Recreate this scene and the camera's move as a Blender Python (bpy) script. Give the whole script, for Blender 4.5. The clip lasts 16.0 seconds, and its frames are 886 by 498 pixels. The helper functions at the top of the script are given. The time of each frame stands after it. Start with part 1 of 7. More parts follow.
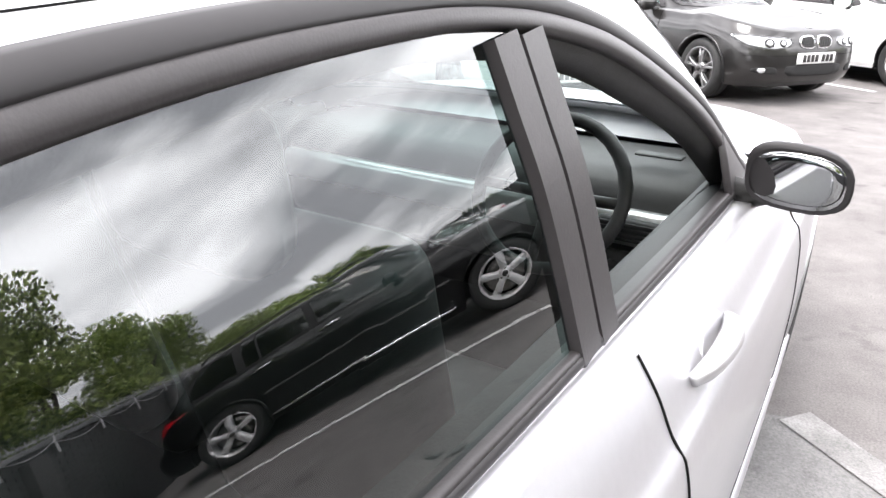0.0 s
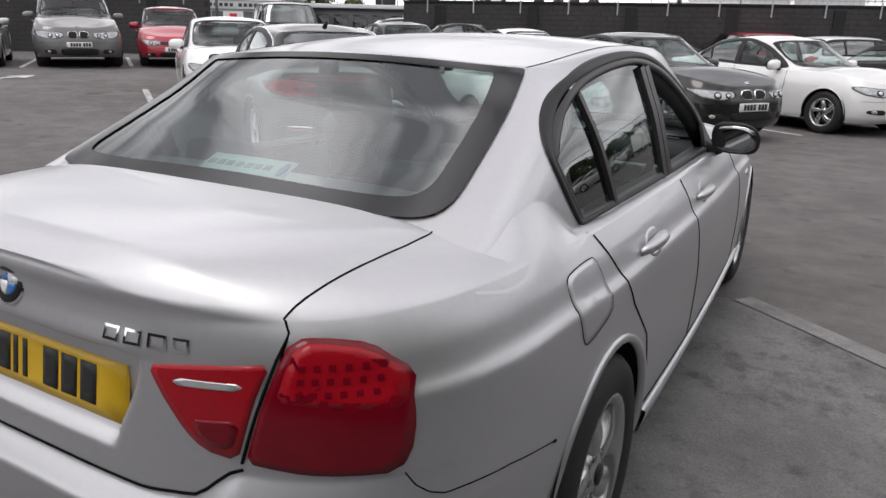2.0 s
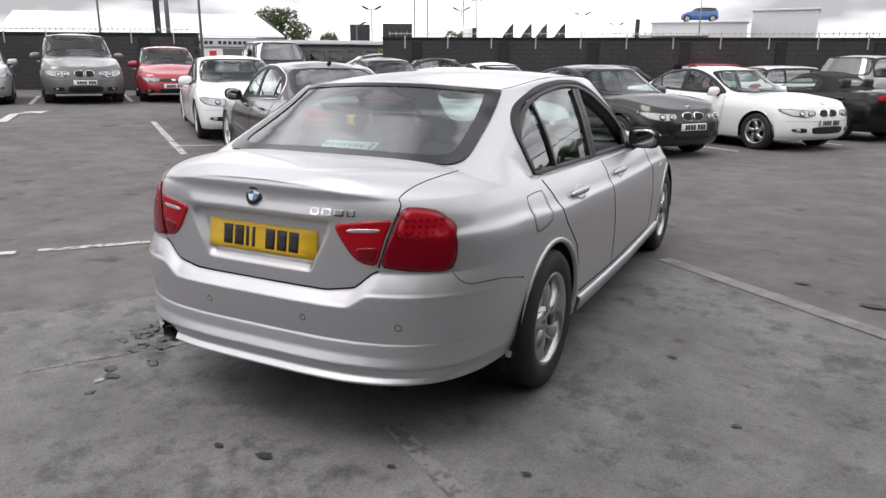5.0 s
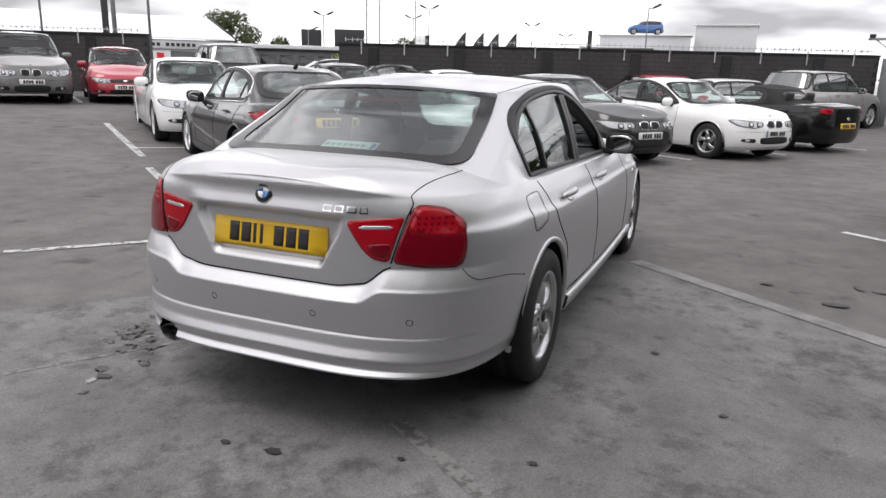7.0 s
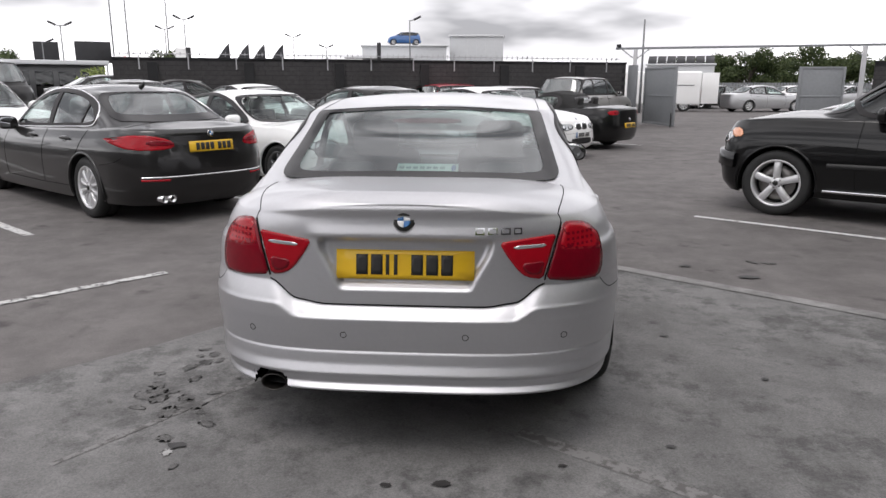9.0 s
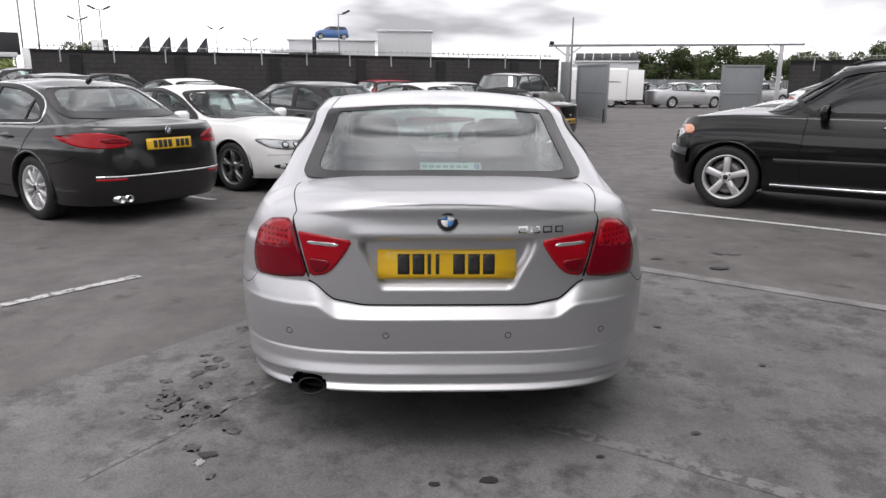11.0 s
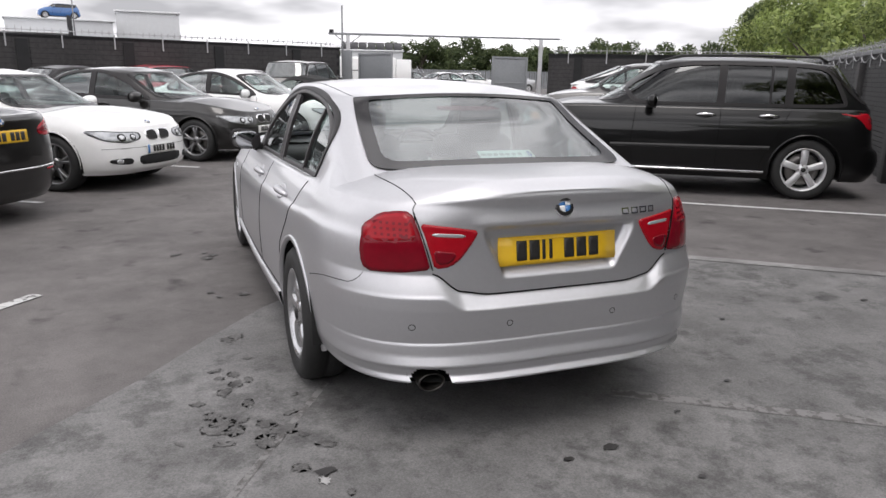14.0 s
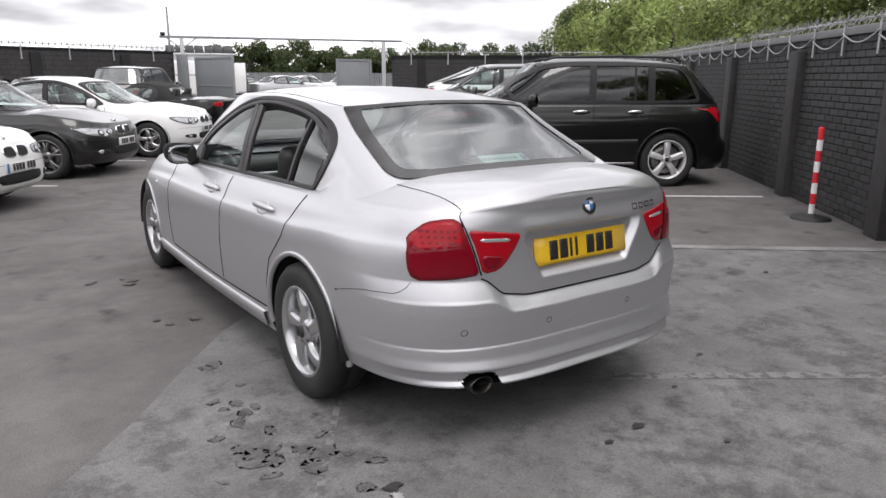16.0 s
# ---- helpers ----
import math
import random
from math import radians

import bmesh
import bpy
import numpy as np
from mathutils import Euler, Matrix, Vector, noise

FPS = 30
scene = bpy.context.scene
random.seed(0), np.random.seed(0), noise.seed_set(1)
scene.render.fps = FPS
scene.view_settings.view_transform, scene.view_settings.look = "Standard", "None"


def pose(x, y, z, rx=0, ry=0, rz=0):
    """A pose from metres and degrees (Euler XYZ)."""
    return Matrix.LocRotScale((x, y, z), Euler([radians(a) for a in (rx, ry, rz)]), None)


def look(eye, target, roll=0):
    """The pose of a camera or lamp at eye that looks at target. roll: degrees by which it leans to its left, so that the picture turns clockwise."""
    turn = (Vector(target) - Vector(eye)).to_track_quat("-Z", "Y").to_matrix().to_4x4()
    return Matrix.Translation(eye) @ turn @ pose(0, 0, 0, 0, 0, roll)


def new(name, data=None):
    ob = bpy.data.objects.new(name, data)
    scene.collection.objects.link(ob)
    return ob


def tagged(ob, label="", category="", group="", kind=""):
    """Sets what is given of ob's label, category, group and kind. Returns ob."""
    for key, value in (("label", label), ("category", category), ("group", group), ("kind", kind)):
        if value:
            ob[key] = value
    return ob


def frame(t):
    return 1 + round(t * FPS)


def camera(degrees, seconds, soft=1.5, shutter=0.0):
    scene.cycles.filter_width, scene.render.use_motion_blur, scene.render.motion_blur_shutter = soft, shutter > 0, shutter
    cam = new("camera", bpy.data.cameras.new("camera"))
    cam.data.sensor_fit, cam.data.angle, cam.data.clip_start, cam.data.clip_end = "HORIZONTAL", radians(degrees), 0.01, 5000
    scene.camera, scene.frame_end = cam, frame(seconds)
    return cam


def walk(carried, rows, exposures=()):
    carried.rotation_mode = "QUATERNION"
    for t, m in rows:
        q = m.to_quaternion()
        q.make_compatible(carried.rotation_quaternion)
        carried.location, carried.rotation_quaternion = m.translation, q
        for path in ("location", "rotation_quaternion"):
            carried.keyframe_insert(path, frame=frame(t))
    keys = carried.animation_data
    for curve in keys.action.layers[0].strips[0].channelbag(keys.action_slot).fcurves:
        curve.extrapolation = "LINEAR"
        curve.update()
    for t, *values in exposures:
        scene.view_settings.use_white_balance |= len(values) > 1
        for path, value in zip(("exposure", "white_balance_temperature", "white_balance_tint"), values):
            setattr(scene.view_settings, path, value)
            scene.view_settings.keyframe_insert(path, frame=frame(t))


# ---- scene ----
from mathutils.bvhtree import BVHTree

cam = camera(64.3, 16.0)

PATH = [
    (0, (1.014, 1.152, 1.36), (0.019, 2.719, 0.614), 0.5),
    (0.5, (1.033, 0.735, 1.385), (0.107, 2.362, 0.684), 0.3),
    (1, (1.131, 0.257, 1.398), (0.155, 1.877, 0.75), 0.7),
    (1.5, (1.16, -0.186, 1.401), (0.251, 1.482, 0.776), 0.4),
    (2, (1.276, -0.614, 1.4), (0.346, 1.054, 0.806), 1.1),
    (2.5, (1.406, -0.969, 1.413), (0.451, 0.692, 0.84), 0.5),
    (3, (1.524, -1.339, 1.431), (0.603, 0.343, 0.866), 0.3),
    (3.5, (1.67, -1.647, 1.408), (0.765, 0.058, 0.884), 0.8),
    (4, (1.752, -1.882, 1.423), (0.873, -0.162, 0.906), 1.0),
    (6.5, (1.824, -1.972, 1.414), (0.932, -0.249, 0.927), -0.7),
    (7, (1.646, -2.091, 1.401), (0.89, -0.305, 0.914), 1.5),
    (7.5, (1.363, -2.22, 1.437), (0.717, -0.391, 0.95), 1.1),
    (8, (0.997, -2.261, 1.44), (0.526, -0.377, 0.962), -0.4),
    (8.5, (0.64, -2.412, 1.431), (0.335, -0.49, 0.972), -0.7),
    (9, (0.32, -2.464, 1.431), (0.184, -0.52, 0.979), 0.1),
    (9.2, (0.214, -2.455, 1.432), (0.119, -0.506, 0.993), -0.1),
    (11.5, (-0.107, -2.487, 1.447), (-0.03, -0.544, 0.98), 0.5),
    (12, (-0.11, -2.487, 1.442), (-0.039, -0.542, 0.982), -0.0),
    (12.5, (-0.293, -2.5, 1.414), (-0.084, -0.566, 0.948), 2.6),
    (13, (-0.624, -2.476, 1.419), (-0.211, -0.584, 0.918), 2.8),
    (13.5, (-0.979, -2.333, 1.429), (-0.453, -0.476, 0.908), 1.3),
    (14, (-1.414, -2.229, 1.429), (-0.69, -0.429, 0.944), 1.2),
    (14.5, (-1.709, -2.1, 1.42), (-0.828, -0.371, 0.935), 2.0),
    (15, (-1.904, -1.914, 1.442), (-0.918, -0.242, 0.958), 0.5),
    (15.5, (-2.06, -1.881, 1.447), (-0.979, -0.267, 0.972), 0.1),
    (16, (-2.103, -1.893, 1.448), (-0.979, -0.309, 0.972), 0.2),
]
EXPOSURE = [(0.0, 2.0), (0.5, 1.4), (1.0, 0.52), (1.5, -0.1), (2.0, -0.22), (2.6, -0.17), (3.3, -0.05), (4.0, 0.02), (6.5, 0.06), (9.0, -0.1), (13.0, 0.0), (14.5, 0.05), (16.0, 0.12)]
walk(cam, [(t, look(eye, target, roll)) for t, eye, target, roll in PATH], EXPOSURE)

# ---------- sky and sun ----------
SUN_UP, SUN_ROUND = 66.0, 208.0
world = bpy.data.worlds.new("overcast_sky")
scene.world = world
world.use_nodes = True
wn, wl = world.node_tree.nodes, world.node_tree.links
wn.clear()
w_out = wn.new("ShaderNodeOutputWorld")
w_bg = wn.new("ShaderNodeBackground")
w_sky = wn.new("ShaderNodeTexSky")
w_sky.sky_type, w_sky.sun_disc = "NISHITA", False
w_sky.sun_elevation, w_sky.sun_rotation = radians(SUN_UP), radians(SUN_ROUND)
w_sky.air_density, w_sky.dust_density = 1.0, 4.0
w_co = wn.new("ShaderNodeTexCoord")
w_map = wn.new("ShaderNodeMapping")
w_map.inputs["Scale"].default_value = (1.2, 1.2, 4.5)
w_n = wn.new("ShaderNodeTexNoise")
w_n.inputs["Scale"].default_value, w_n.inputs["Detail"].default_value, w_n.inputs["Roughness"].default_value = 2.1, 4.5, 0.5
w_r = wn.new("ShaderNodeValToRGB")
w_r.color_ramp.elements[0].position, w_r.color_ramp.elements[0].color = 0.37, (3.1, 3.06, 3.25, 1)
w_r.color_ramp.elements[1].position, w_r.color_ramp.elements[1].color = 0.61, (12.2, 11.95, 12.3, 1)
w_mix = wn.new("ShaderNodeMix")
w_mix.data_type = "RGBA"
w_mix.inputs["Factor"].default_value = 0.93
wl.new(w_co.outputs["Generated"], w_map.inputs["Vector"])
wl.new(w_map.outputs["Vector"], w_n.inputs["Vector"])
wl.new(w_n.outputs["Fac"], w_r.inputs["Fac"])
wl.new(w_sky.outputs["Color"], w_mix.inputs["A"])
wl.new(w_r.outputs["Color"], w_mix.inputs["B"])
wl.new(w_mix.outputs["Result"], w_bg.inputs["Color"])
w_bg.inputs["Strength"].default_value = 0.178
wl.new(w_bg.outputs["Background"], w_out.inputs["Surface"])

sun_data = bpy.data.lights.new("sun", "SUN")
sun_data.energy, sun_data.angle, sun_data.color = 1.0, radians(25), (1.0, 0.955, 0.94)
sun = new("sun", sun_data)
sun.matrix_world = look((0, 0, 40), Vector((0, 0, 40)) - Vector((math.sin(radians(SUN_ROUND)), math.cos(radians(SUN_ROUND)), math.tan(radians(SUN_UP)))))


# ---------- materials ----------
def material(name):
    m = bpy.data.materials.new(name)
    m.use_nodes = True
    return m, m.node_tree.nodes, m.node_tree.links, m.node_tree.nodes["Principled BSDF"]


def plain(name, colour, rough=0.5, metal=0.0, coat=0.0, vary=0.12, scale=30.0, bump=0.0, bump_scale=80.0, coat_rough=0.03, spec=0.5):
    """A surface with a fine grain and a broad drift of tone, and fine relief where bump is given."""
    m, n, l, p = material(name)
    co = n.new("ShaderNodeTexCoord")
    a, b = n.new("ShaderNodeTexNoise"), n.new("ShaderNodeTexNoise")
    a.inputs["Scale"].default_value, a.inputs["Detail"].default_value = scale, 6.0
    b.inputs["Scale"].default_value, b.inputs["Detail"].default_value = scale / 14, 3.0
    add = n.new("ShaderNodeMath")
    add.operation = "ADD"
    l.new(co.outputs["Object"], a.inputs["Vector"])
    l.new(co.outputs["Object"], b.inputs["Vector"])
    l.new(a.outputs["Fac"], add.inputs[0])
    l.new(b.outputs["Fac"], add.inputs[1])
    ramp = n.new("ShaderNodeMapRange")
    ramp.inputs["From Min"].default_value, ramp.inputs["From Max"].default_value = 0.6, 1.4
    ramp.inputs["To Min"].default_value, ramp.inputs["To Max"].default_value = 1 - vary, 1 + vary
    l.new(add.outputs[0], ramp.inputs["Value"])
    mul = n.new("ShaderNodeVectorMath")
    mul.operation = "SCALE"
    mul.inputs[0].default_value = colour
    l.new(ramp.outputs["Result"], mul.inputs["Scale"])
    l.new(mul.outputs["Vector"], p.inputs["Base Color"])
    p.inputs["Roughness"].default_value, p.inputs["Metallic"].default_value = rough, metal
    p.inputs["Coat Weight"].default_value, p.inputs["Coat Roughness"].default_value = coat, coat_rough
    p.inputs["Specular IOR Level"].default_value = spec
    if bump:
        c = n.new("ShaderNodeTexNoise")
        c.inputs["Scale"].default_value, c.inputs["Detail"].default_value = bump_scale, 5.0
        l.new(co.outputs["Object"], c.inputs["Vector"])
        bp = n.new("ShaderNodeBump")
        bp.inputs["Strength"].default_value, bp.inputs["Distance"].default_value = bump, 0.01
        l.new(c.outputs["Fac"], bp.inputs["Height"])
        l.new(bp.outputs["Normal"], p.inputs["Normal"])
    return m


def glass(name, tint, straight_on=0.06, gloss_tint=0.95):
    """A pane: tinted where one looks through, glossier towards a glancing view, alike from both sides."""
    m, n, l, p = material(name)
    n.remove(p)
    out = n["Material Output"]
    clear, gloss, mix, lw = n.new("ShaderNodeBsdfTransparent"), n.new("ShaderNodeBsdfGlossy"), n.new("ShaderNodeMixShader"), n.new("ShaderNodeLayerWeight")
    clear.inputs["Color"].default_value = (*tint, 1)
    gloss.inputs["Roughness"].default_value = 0.0
    gloss.inputs["Color"].default_value = (gloss_tint, gloss_tint * 1.02, gloss_tint * 1.02, 1)
    lw.inputs["Blend"].default_value = 0.5
    power, scale = n.new("ShaderNodeMath"), n.new("ShaderNodeMath")
    power.operation, scale.operation = "POWER", "MULTIPLY_ADD"
    power.inputs[1].default_value = 5.0
    scale.inputs[1].default_value, scale.inputs[2].default_value = 1 - straight_on, straight_on
    l.new(lw.outputs["Facing"], power.inputs[0])
    l.new(power.outputs[0], scale.inputs[0])
    l.new(scale.outputs[0], mix.inputs["Fac"])
    l.new(clear.outputs["BSDF"], mix.inputs[1])
    l.new(gloss.outputs["BSDF"], mix.inputs[2])
    l.new(mix.outputs["Shader"], out.inputs["Surface"])
    return m


def ground_material(name, dark, light, patch, patch_scale, blotch=0.0):
    """Worn paving: fine aggregate, broad stains, dark oil spots and scuffs."""
    m, n, l, p = material(name)
    co = n.new("ShaderNodeTexCoord")
    big, mid, fine, oil = [n.new("ShaderNodeTexNoise") for _ in range(4)]
    for node, s, d in ((big, 0.35, 4), (mid, patch_scale, 8), (fine, 130.0, 3), (oil, 3.1, 6)):
        node.inputs["Scale"].default_value, node.inputs["Detail"].default_value = s, d
        l.new(co.outputs["Object"], node.inputs["Vector"])
    mid.inputs["Roughness"].default_value = 0.68

    def ramp(src, a, b, lo, hi):
        r = n.new("ShaderNodeMapRange")
        for key, value in (("From Min", a), ("From Max", b), ("To Min", lo), ("To Max", hi)):
            r.inputs[key].default_value = value
        l.new(src, r.inputs["Value"])
        return r.outputs["Result"]

    def product(a, b):
        k = n.new("ShaderNodeMath")
        k.operation = "MULTIPLY"
        l.new(a, k.inputs[0])
        l.new(b, k.inputs[1])
        return k.outputs[0]

    tone = product(product(ramp(big.outputs["Fac"], 0.3, 0.7, 0.86, 1.12), ramp(mid.outputs["Fac"], 0.38, 0.62, 1 - patch, 1 + patch * 0.6)), product(ramp(fine.outputs["Fac"], 0.3, 0.7, 0.80, 1.2), ramp(oil.outputs["Fac"], 0.62, 0.72, 1.0, 0.55)))
    if blotch:
        spot, where = n.new("ShaderNodeTexNoise"), n.new("ShaderNodeTexNoise")
        for node, s, d, rough in ((spot, 5.5, 9, 0.72), (where, 0.9, 3, 0.5)):
            node.inputs["Scale"].default_value, node.inputs["Detail"].default_value, node.inputs["Roughness"].default_value = s, d, rough
            l.new(co.outputs["Object"], node.inputs["Vector"])
        both = n.new("ShaderNodeMath")
        both.operation = "ADD"
        l.new(spot.outputs["Fac"], both.inputs[0])
        l.new(ramp(where.outputs["Fac"], 0.3, 0.7, -0.10, 0.12), both.inputs[1])
        tone = product(tone, ramp(both.outputs[0], 0.52, 0.66, 1.0, 1 - blotch))
    mix = n.new("ShaderNodeMix")
    mix.data_type = "RGBA"
    mix.inputs["A"].default_value, mix.inputs["B"].default_value = (*dark, 1), (*light, 1)
    l.new(ramp(mid.outputs["Fac"], 0.35, 0.7, 0, 1), mix.inputs["Factor"])
    scale = n.new("ShaderNodeVectorMath")
    scale.operation = "SCALE"
    l.new(mix.outputs["Result"], scale.inputs[0])
    l.new(tone, scale.inputs["Scale"])
    l.new(scale.outputs["Vector"], p.inputs["Base Color"])
    p.inputs["Roughness"].default_value = 0.85
    p.inputs["Specular IOR Level"].default_value = 0.25
    bp = n.new("ShaderNodeBump")
    bp.inputs["Strength"].default_value, bp.inputs["Distance"].default_value = 0.35, 0.006
    l.new(fine.outputs["Fac"], bp.inputs["Height"])
    l.new(bp.outputs["Normal"], p.inputs["Normal"])
    return m


def worn_paint(name, colour, wear):
    """Road paint that has flaked, so that the paving shows through."""
    m, n, l, p = material(name)
    co, a = n.new("ShaderNodeTexCoord"), n.new("ShaderNodeTexNoise")
    a.inputs["Scale"].default_value, a.inputs["Detail"].default_value, a.inputs["Roughness"].default_value = 14.0, 9.0, 0.7
    l.new(co.outputs["Object"], a.inputs["Vector"])
    r = n.new("ShaderNodeValToRGB")
    r.color_ramp.elements[0].position, r.color_ramp.elements[0].color = wear - 0.05, (0.10, 0.095, 0.092, 1)
    r.color_ramp.elements[1].position, r.color_ramp.elements[1].color = wear + 0.03, (*colour, 1)
    l.new(a.outputs["Fac"], r.inputs["Fac"])
    l.new(r.outputs["Color"], p.inputs["Base Color"])
    p.inputs["Roughness"].default_value = 0.8
    return m


def by_object(name, colour, spread, rough=0.8, bump=0.3):
    """For loose pieces that share a mesh: each object takes a tone of its own."""
    m, n, l, p = material(name)
    info, co, a = n.new("ShaderNodeObjectInfo"), n.new("ShaderNodeTexCoord"), n.new("ShaderNodeTexNoise")
    geo = n.new("ShaderNodeNewGeometry")
    a.inputs["Scale"].default_value, a.inputs["Detail"].default_value = 24.0, 6.0
    l.new(geo.outputs["Position"], a.inputs["Vector"])
    s = n.new("ShaderNodeMath")
    s.operation = "ADD"
    l.new(info.outputs["Random"], s.inputs[0])
    l.new(a.outputs["Fac"], s.inputs[1])
    r = n.new("ShaderNodeMapRange")
    r.inputs["From Min"].default_value, r.inputs["From Max"].default_value = 0.3, 1.7
    r.inputs["To Min"].default_value, r.inputs["To Max"].default_value = 1 - spread, 1 + spread
    l.new(s.outputs[0], r.inputs["Value"])
    k = n.new("ShaderNodeVectorMath")
    k.operation = "SCALE"
    k.inputs[0].default_value = colour
    l.new(r.outputs["Result"], k.inputs["Scale"])
    l.new(k.outputs["Vector"], p.inputs["Base Color"])
    p.inputs["Roughness"].default_value = rough
    bp = n.new("ShaderNodeBump")
    bp.inputs["Strength"].default_value, bp.inputs["Distance"].default_value = bump, 0.006
    l.new(a.outputs["Fac"], bp.inputs["Height"])
    l.new(bp.outputs["Normal"], p.inputs["Normal"])
    return m


def leaf_material(name, low, high):
    """Leaves that vary from clump to clump and let some light through."""
    m, n, l, p = material(name)
    geo = n.new("ShaderNodeNewGeometry")
    r = n.new("ShaderNodeValToRGB")
    r.color_ramp.elements[0].color, r.color_ramp.elements[1].color = (*low, 1), (*high, 1)
    l.new(geo.outputs["Random Per Island"], r.inputs["Fac"])
    l.new(r.outputs["Color"], p.inputs["Base Color"])
    p.inputs["Roughness"].default_value = 0.6
    p.inputs["Specular IOR Level"].default_value = 0.3
    tr = n.new("ShaderNodeBsdfTranslucent")
    l.new(r.outputs["Color"], tr.inputs["Color"])
    mix = n.new("ShaderNodeMixShader")
    mix.inputs["Fac"].default_value = 0.3
    l.new(p.outputs["BSDF"], mix.inputs[1])
    l.new(tr.outputs["BSDF"], mix.inputs[2])
    l.new(mix.outputs["Shader"], n["Material Output"].inputs["Surface"])
    return m


SILVER = plain("silver_paint", (0.565, 0.563, 0.580), 0.42, 0.80, 0.5, 0.03, 900.0, 0.02, 900.0)
CHARCOAL = plain("charcoal_paint", (0.008, 0.0074, 0.0074), 0.3, 0.3, 0.8, 0.1, 600.0)
BLACK_PAINT = plain("black_paint", (0.004, 0.004, 0.0042), 0.3, 0.0, 0.65, 0.1, 40.0, spec=0.15)
DARK_GREY_PAINT = plain("dark_grey_paint", (0.016, 0.015, 0.0145), 0.3, 0.4, 0.75, 0.1, 600.0)
WHITE_PAINT = plain("white_paint", (0.80, 0.80, 0.79), 0.35, 0.0, 1.0, 0.03, 20.0)
PALE_SILVER = plain("pale_silver_paint", (0.42, 0.42, 0.43), 0.35, 0.6, 1.0, 0.05, 600.0)
GREY_BROWN = plain("grey_brown_paint", (0.125, 0.122, 0.118), 0.35, 0.35, 1.0, 0.05, 600.0)
RED_PAINT = plain("red_paint", (0.36, 0.012, 0.03), 0.35, 0.1, 1.0, 0.06, 60.0)
BLUE_PAINT = plain("blue_paint", (0.03, 0.11, 0.30), 0.35, 0.2, 1.0, 0.06, 60.0)
SOFT_TOP = plain("soft_top_cloth", (0.012, 0.012, 0.012), 0.9, 0, 0, 0.2, 200.0, 0.3, 300.0)
RUBBER = plain("tyre_rubber", (0.017, 0.017, 0.017), 0.72, 0, 0, 0.25, 40.0, 0.15, 120.0)
SEAL = plain("satin_black_trim", (0.020, 0.0185, 0.0195), 0.5, 0, 0.0, 0.12, 60.0, spec=0.3)
FRIT = plain("black_glass_border", (0.018, 0.0165, 0.017), 0.12, 0, 0.0, 0.1, 50.0)
GAP = plain("shadow_gap", (0.006, 0.006, 0.006), 0.9, 0, 0, 0.1, 60.0, spec=0.1)
PLASTIC = plain("black_plastic", (0.02, 0.02, 0.02), 0.55, 0, 0, 0.15, 90.0, 0.1, 250.0)
UNDER = plain("underbody_black", (0.01, 0.01, 0.01), 0.9, 0, 0, 0.2, 20.0)
ALLOY = plain("alloy_wheel", (0.66, 0.66, 0.67), 0.36, 0.55, 0.4, 0.05, 60.0)
ALLOY_DARK = plain("dark_alloy_wheel", (0.24, 0.24, 0.245), 0.3, 0.8, 0.5, 0.08, 60.0)
ALLOY_GREY = plain("silver_grey_alloy", (0.50, 0.50, 0.51), 0.26, 0.85, 0.4, 0.05, 60.0)
DISC = plain("brake_disc_steel", (0.22, 0.21, 0.20), 0.4, 0.9, 0, 0.2, 60.0)
CHROME = plain("chrome", (0.78, 0.78, 0.79), 0.08, 1.0, 0, 0.03, 40.0)
MID_GREY = plain("mid_grey_paint", (0.27, 0.262, 0.25), 0.38, 0.2, 0.9, 0.05, 600.0)
STEEL = plain("exhaust_steel", (0.07, 0.066, 0.062), 0.3, 0.9, 0, 0.2, 60.0)
RED_LENS = plain("red_lamp_lens", (0.34, 0.004, 0.012), 0.25, 0, 0.18, 0.12, 40.0, 0.1, 140.0, spec=0.25)
RED_LENS_DARK = plain("dark_red_lamp_lens", (0.17, 0.002, 0.010), 0.2, 0, 0.2, 0.15, 40.0, spec=0.25)
CLEAR_LENS = plain("clear_lamp_lens", (0.55, 0.56, 0.57), 0.12, 0.5, 1.0, 0.15, 40.0)
HEADLAMP = plain("headlamp_bowl", (0.38, 0.39, 0.40), 0.15, 0.6, 1.0, 0.35, 30.0)
AMBER = plain("amber_lens", (0.72, 0.34, 0.20), 0.15, 0, 1.0, 0.1, 40.0)
YELLOW_PLATE = plain("yellow_plate", (0.72, 0.44, 0.012), 0.45, 0, 0.3, 0.05, 40.0)
WHITE_PLATE = plain("white_plate", (0.72, 0.72, 0.70), 0.45, 0, 0.3, 0.05, 40.0)
INK = plain("plate_ink", (0.018, 0.017, 0.016), 0.5, 0, 0, 0.1, 40.0)
BLUE_INK = plain("blue_enamel", (0.03, 0.16, 0.42), 0.3, 0, 0.6, 0.05, 40.0)
WHITE_INK = plain("white_enamel", (0.8, 0.8, 0.8), 0.3, 0, 0.6, 0.03, 40.0)
SEAT = plain("dark_seat_leather", (0.022, 0.021, 0.021), 0.5, 0, 0, 0.15, 90.0, 0.05, 260.0)
DASH = plain("dark_grey_dashboard", (0.045, 0.044, 0.045), 0.6, 0, 0, 0.12, 60.0, 0.1, 500.0)
DASH_TRIM = plain("brushed_trim", (0.62, 0.62, 0.62), 0.35, 0.7, 0, 0.05, 60.0)
CARPET = plain("dark_carpet", (0.015, 0.015, 0.016), 0.95, 0, 0, 0.2, 90.0)
STICKER_INK = plain("grey_green_print", (0.30, 0.40, 0.39), 0.5, 0, 0, 0.05, 60.0)
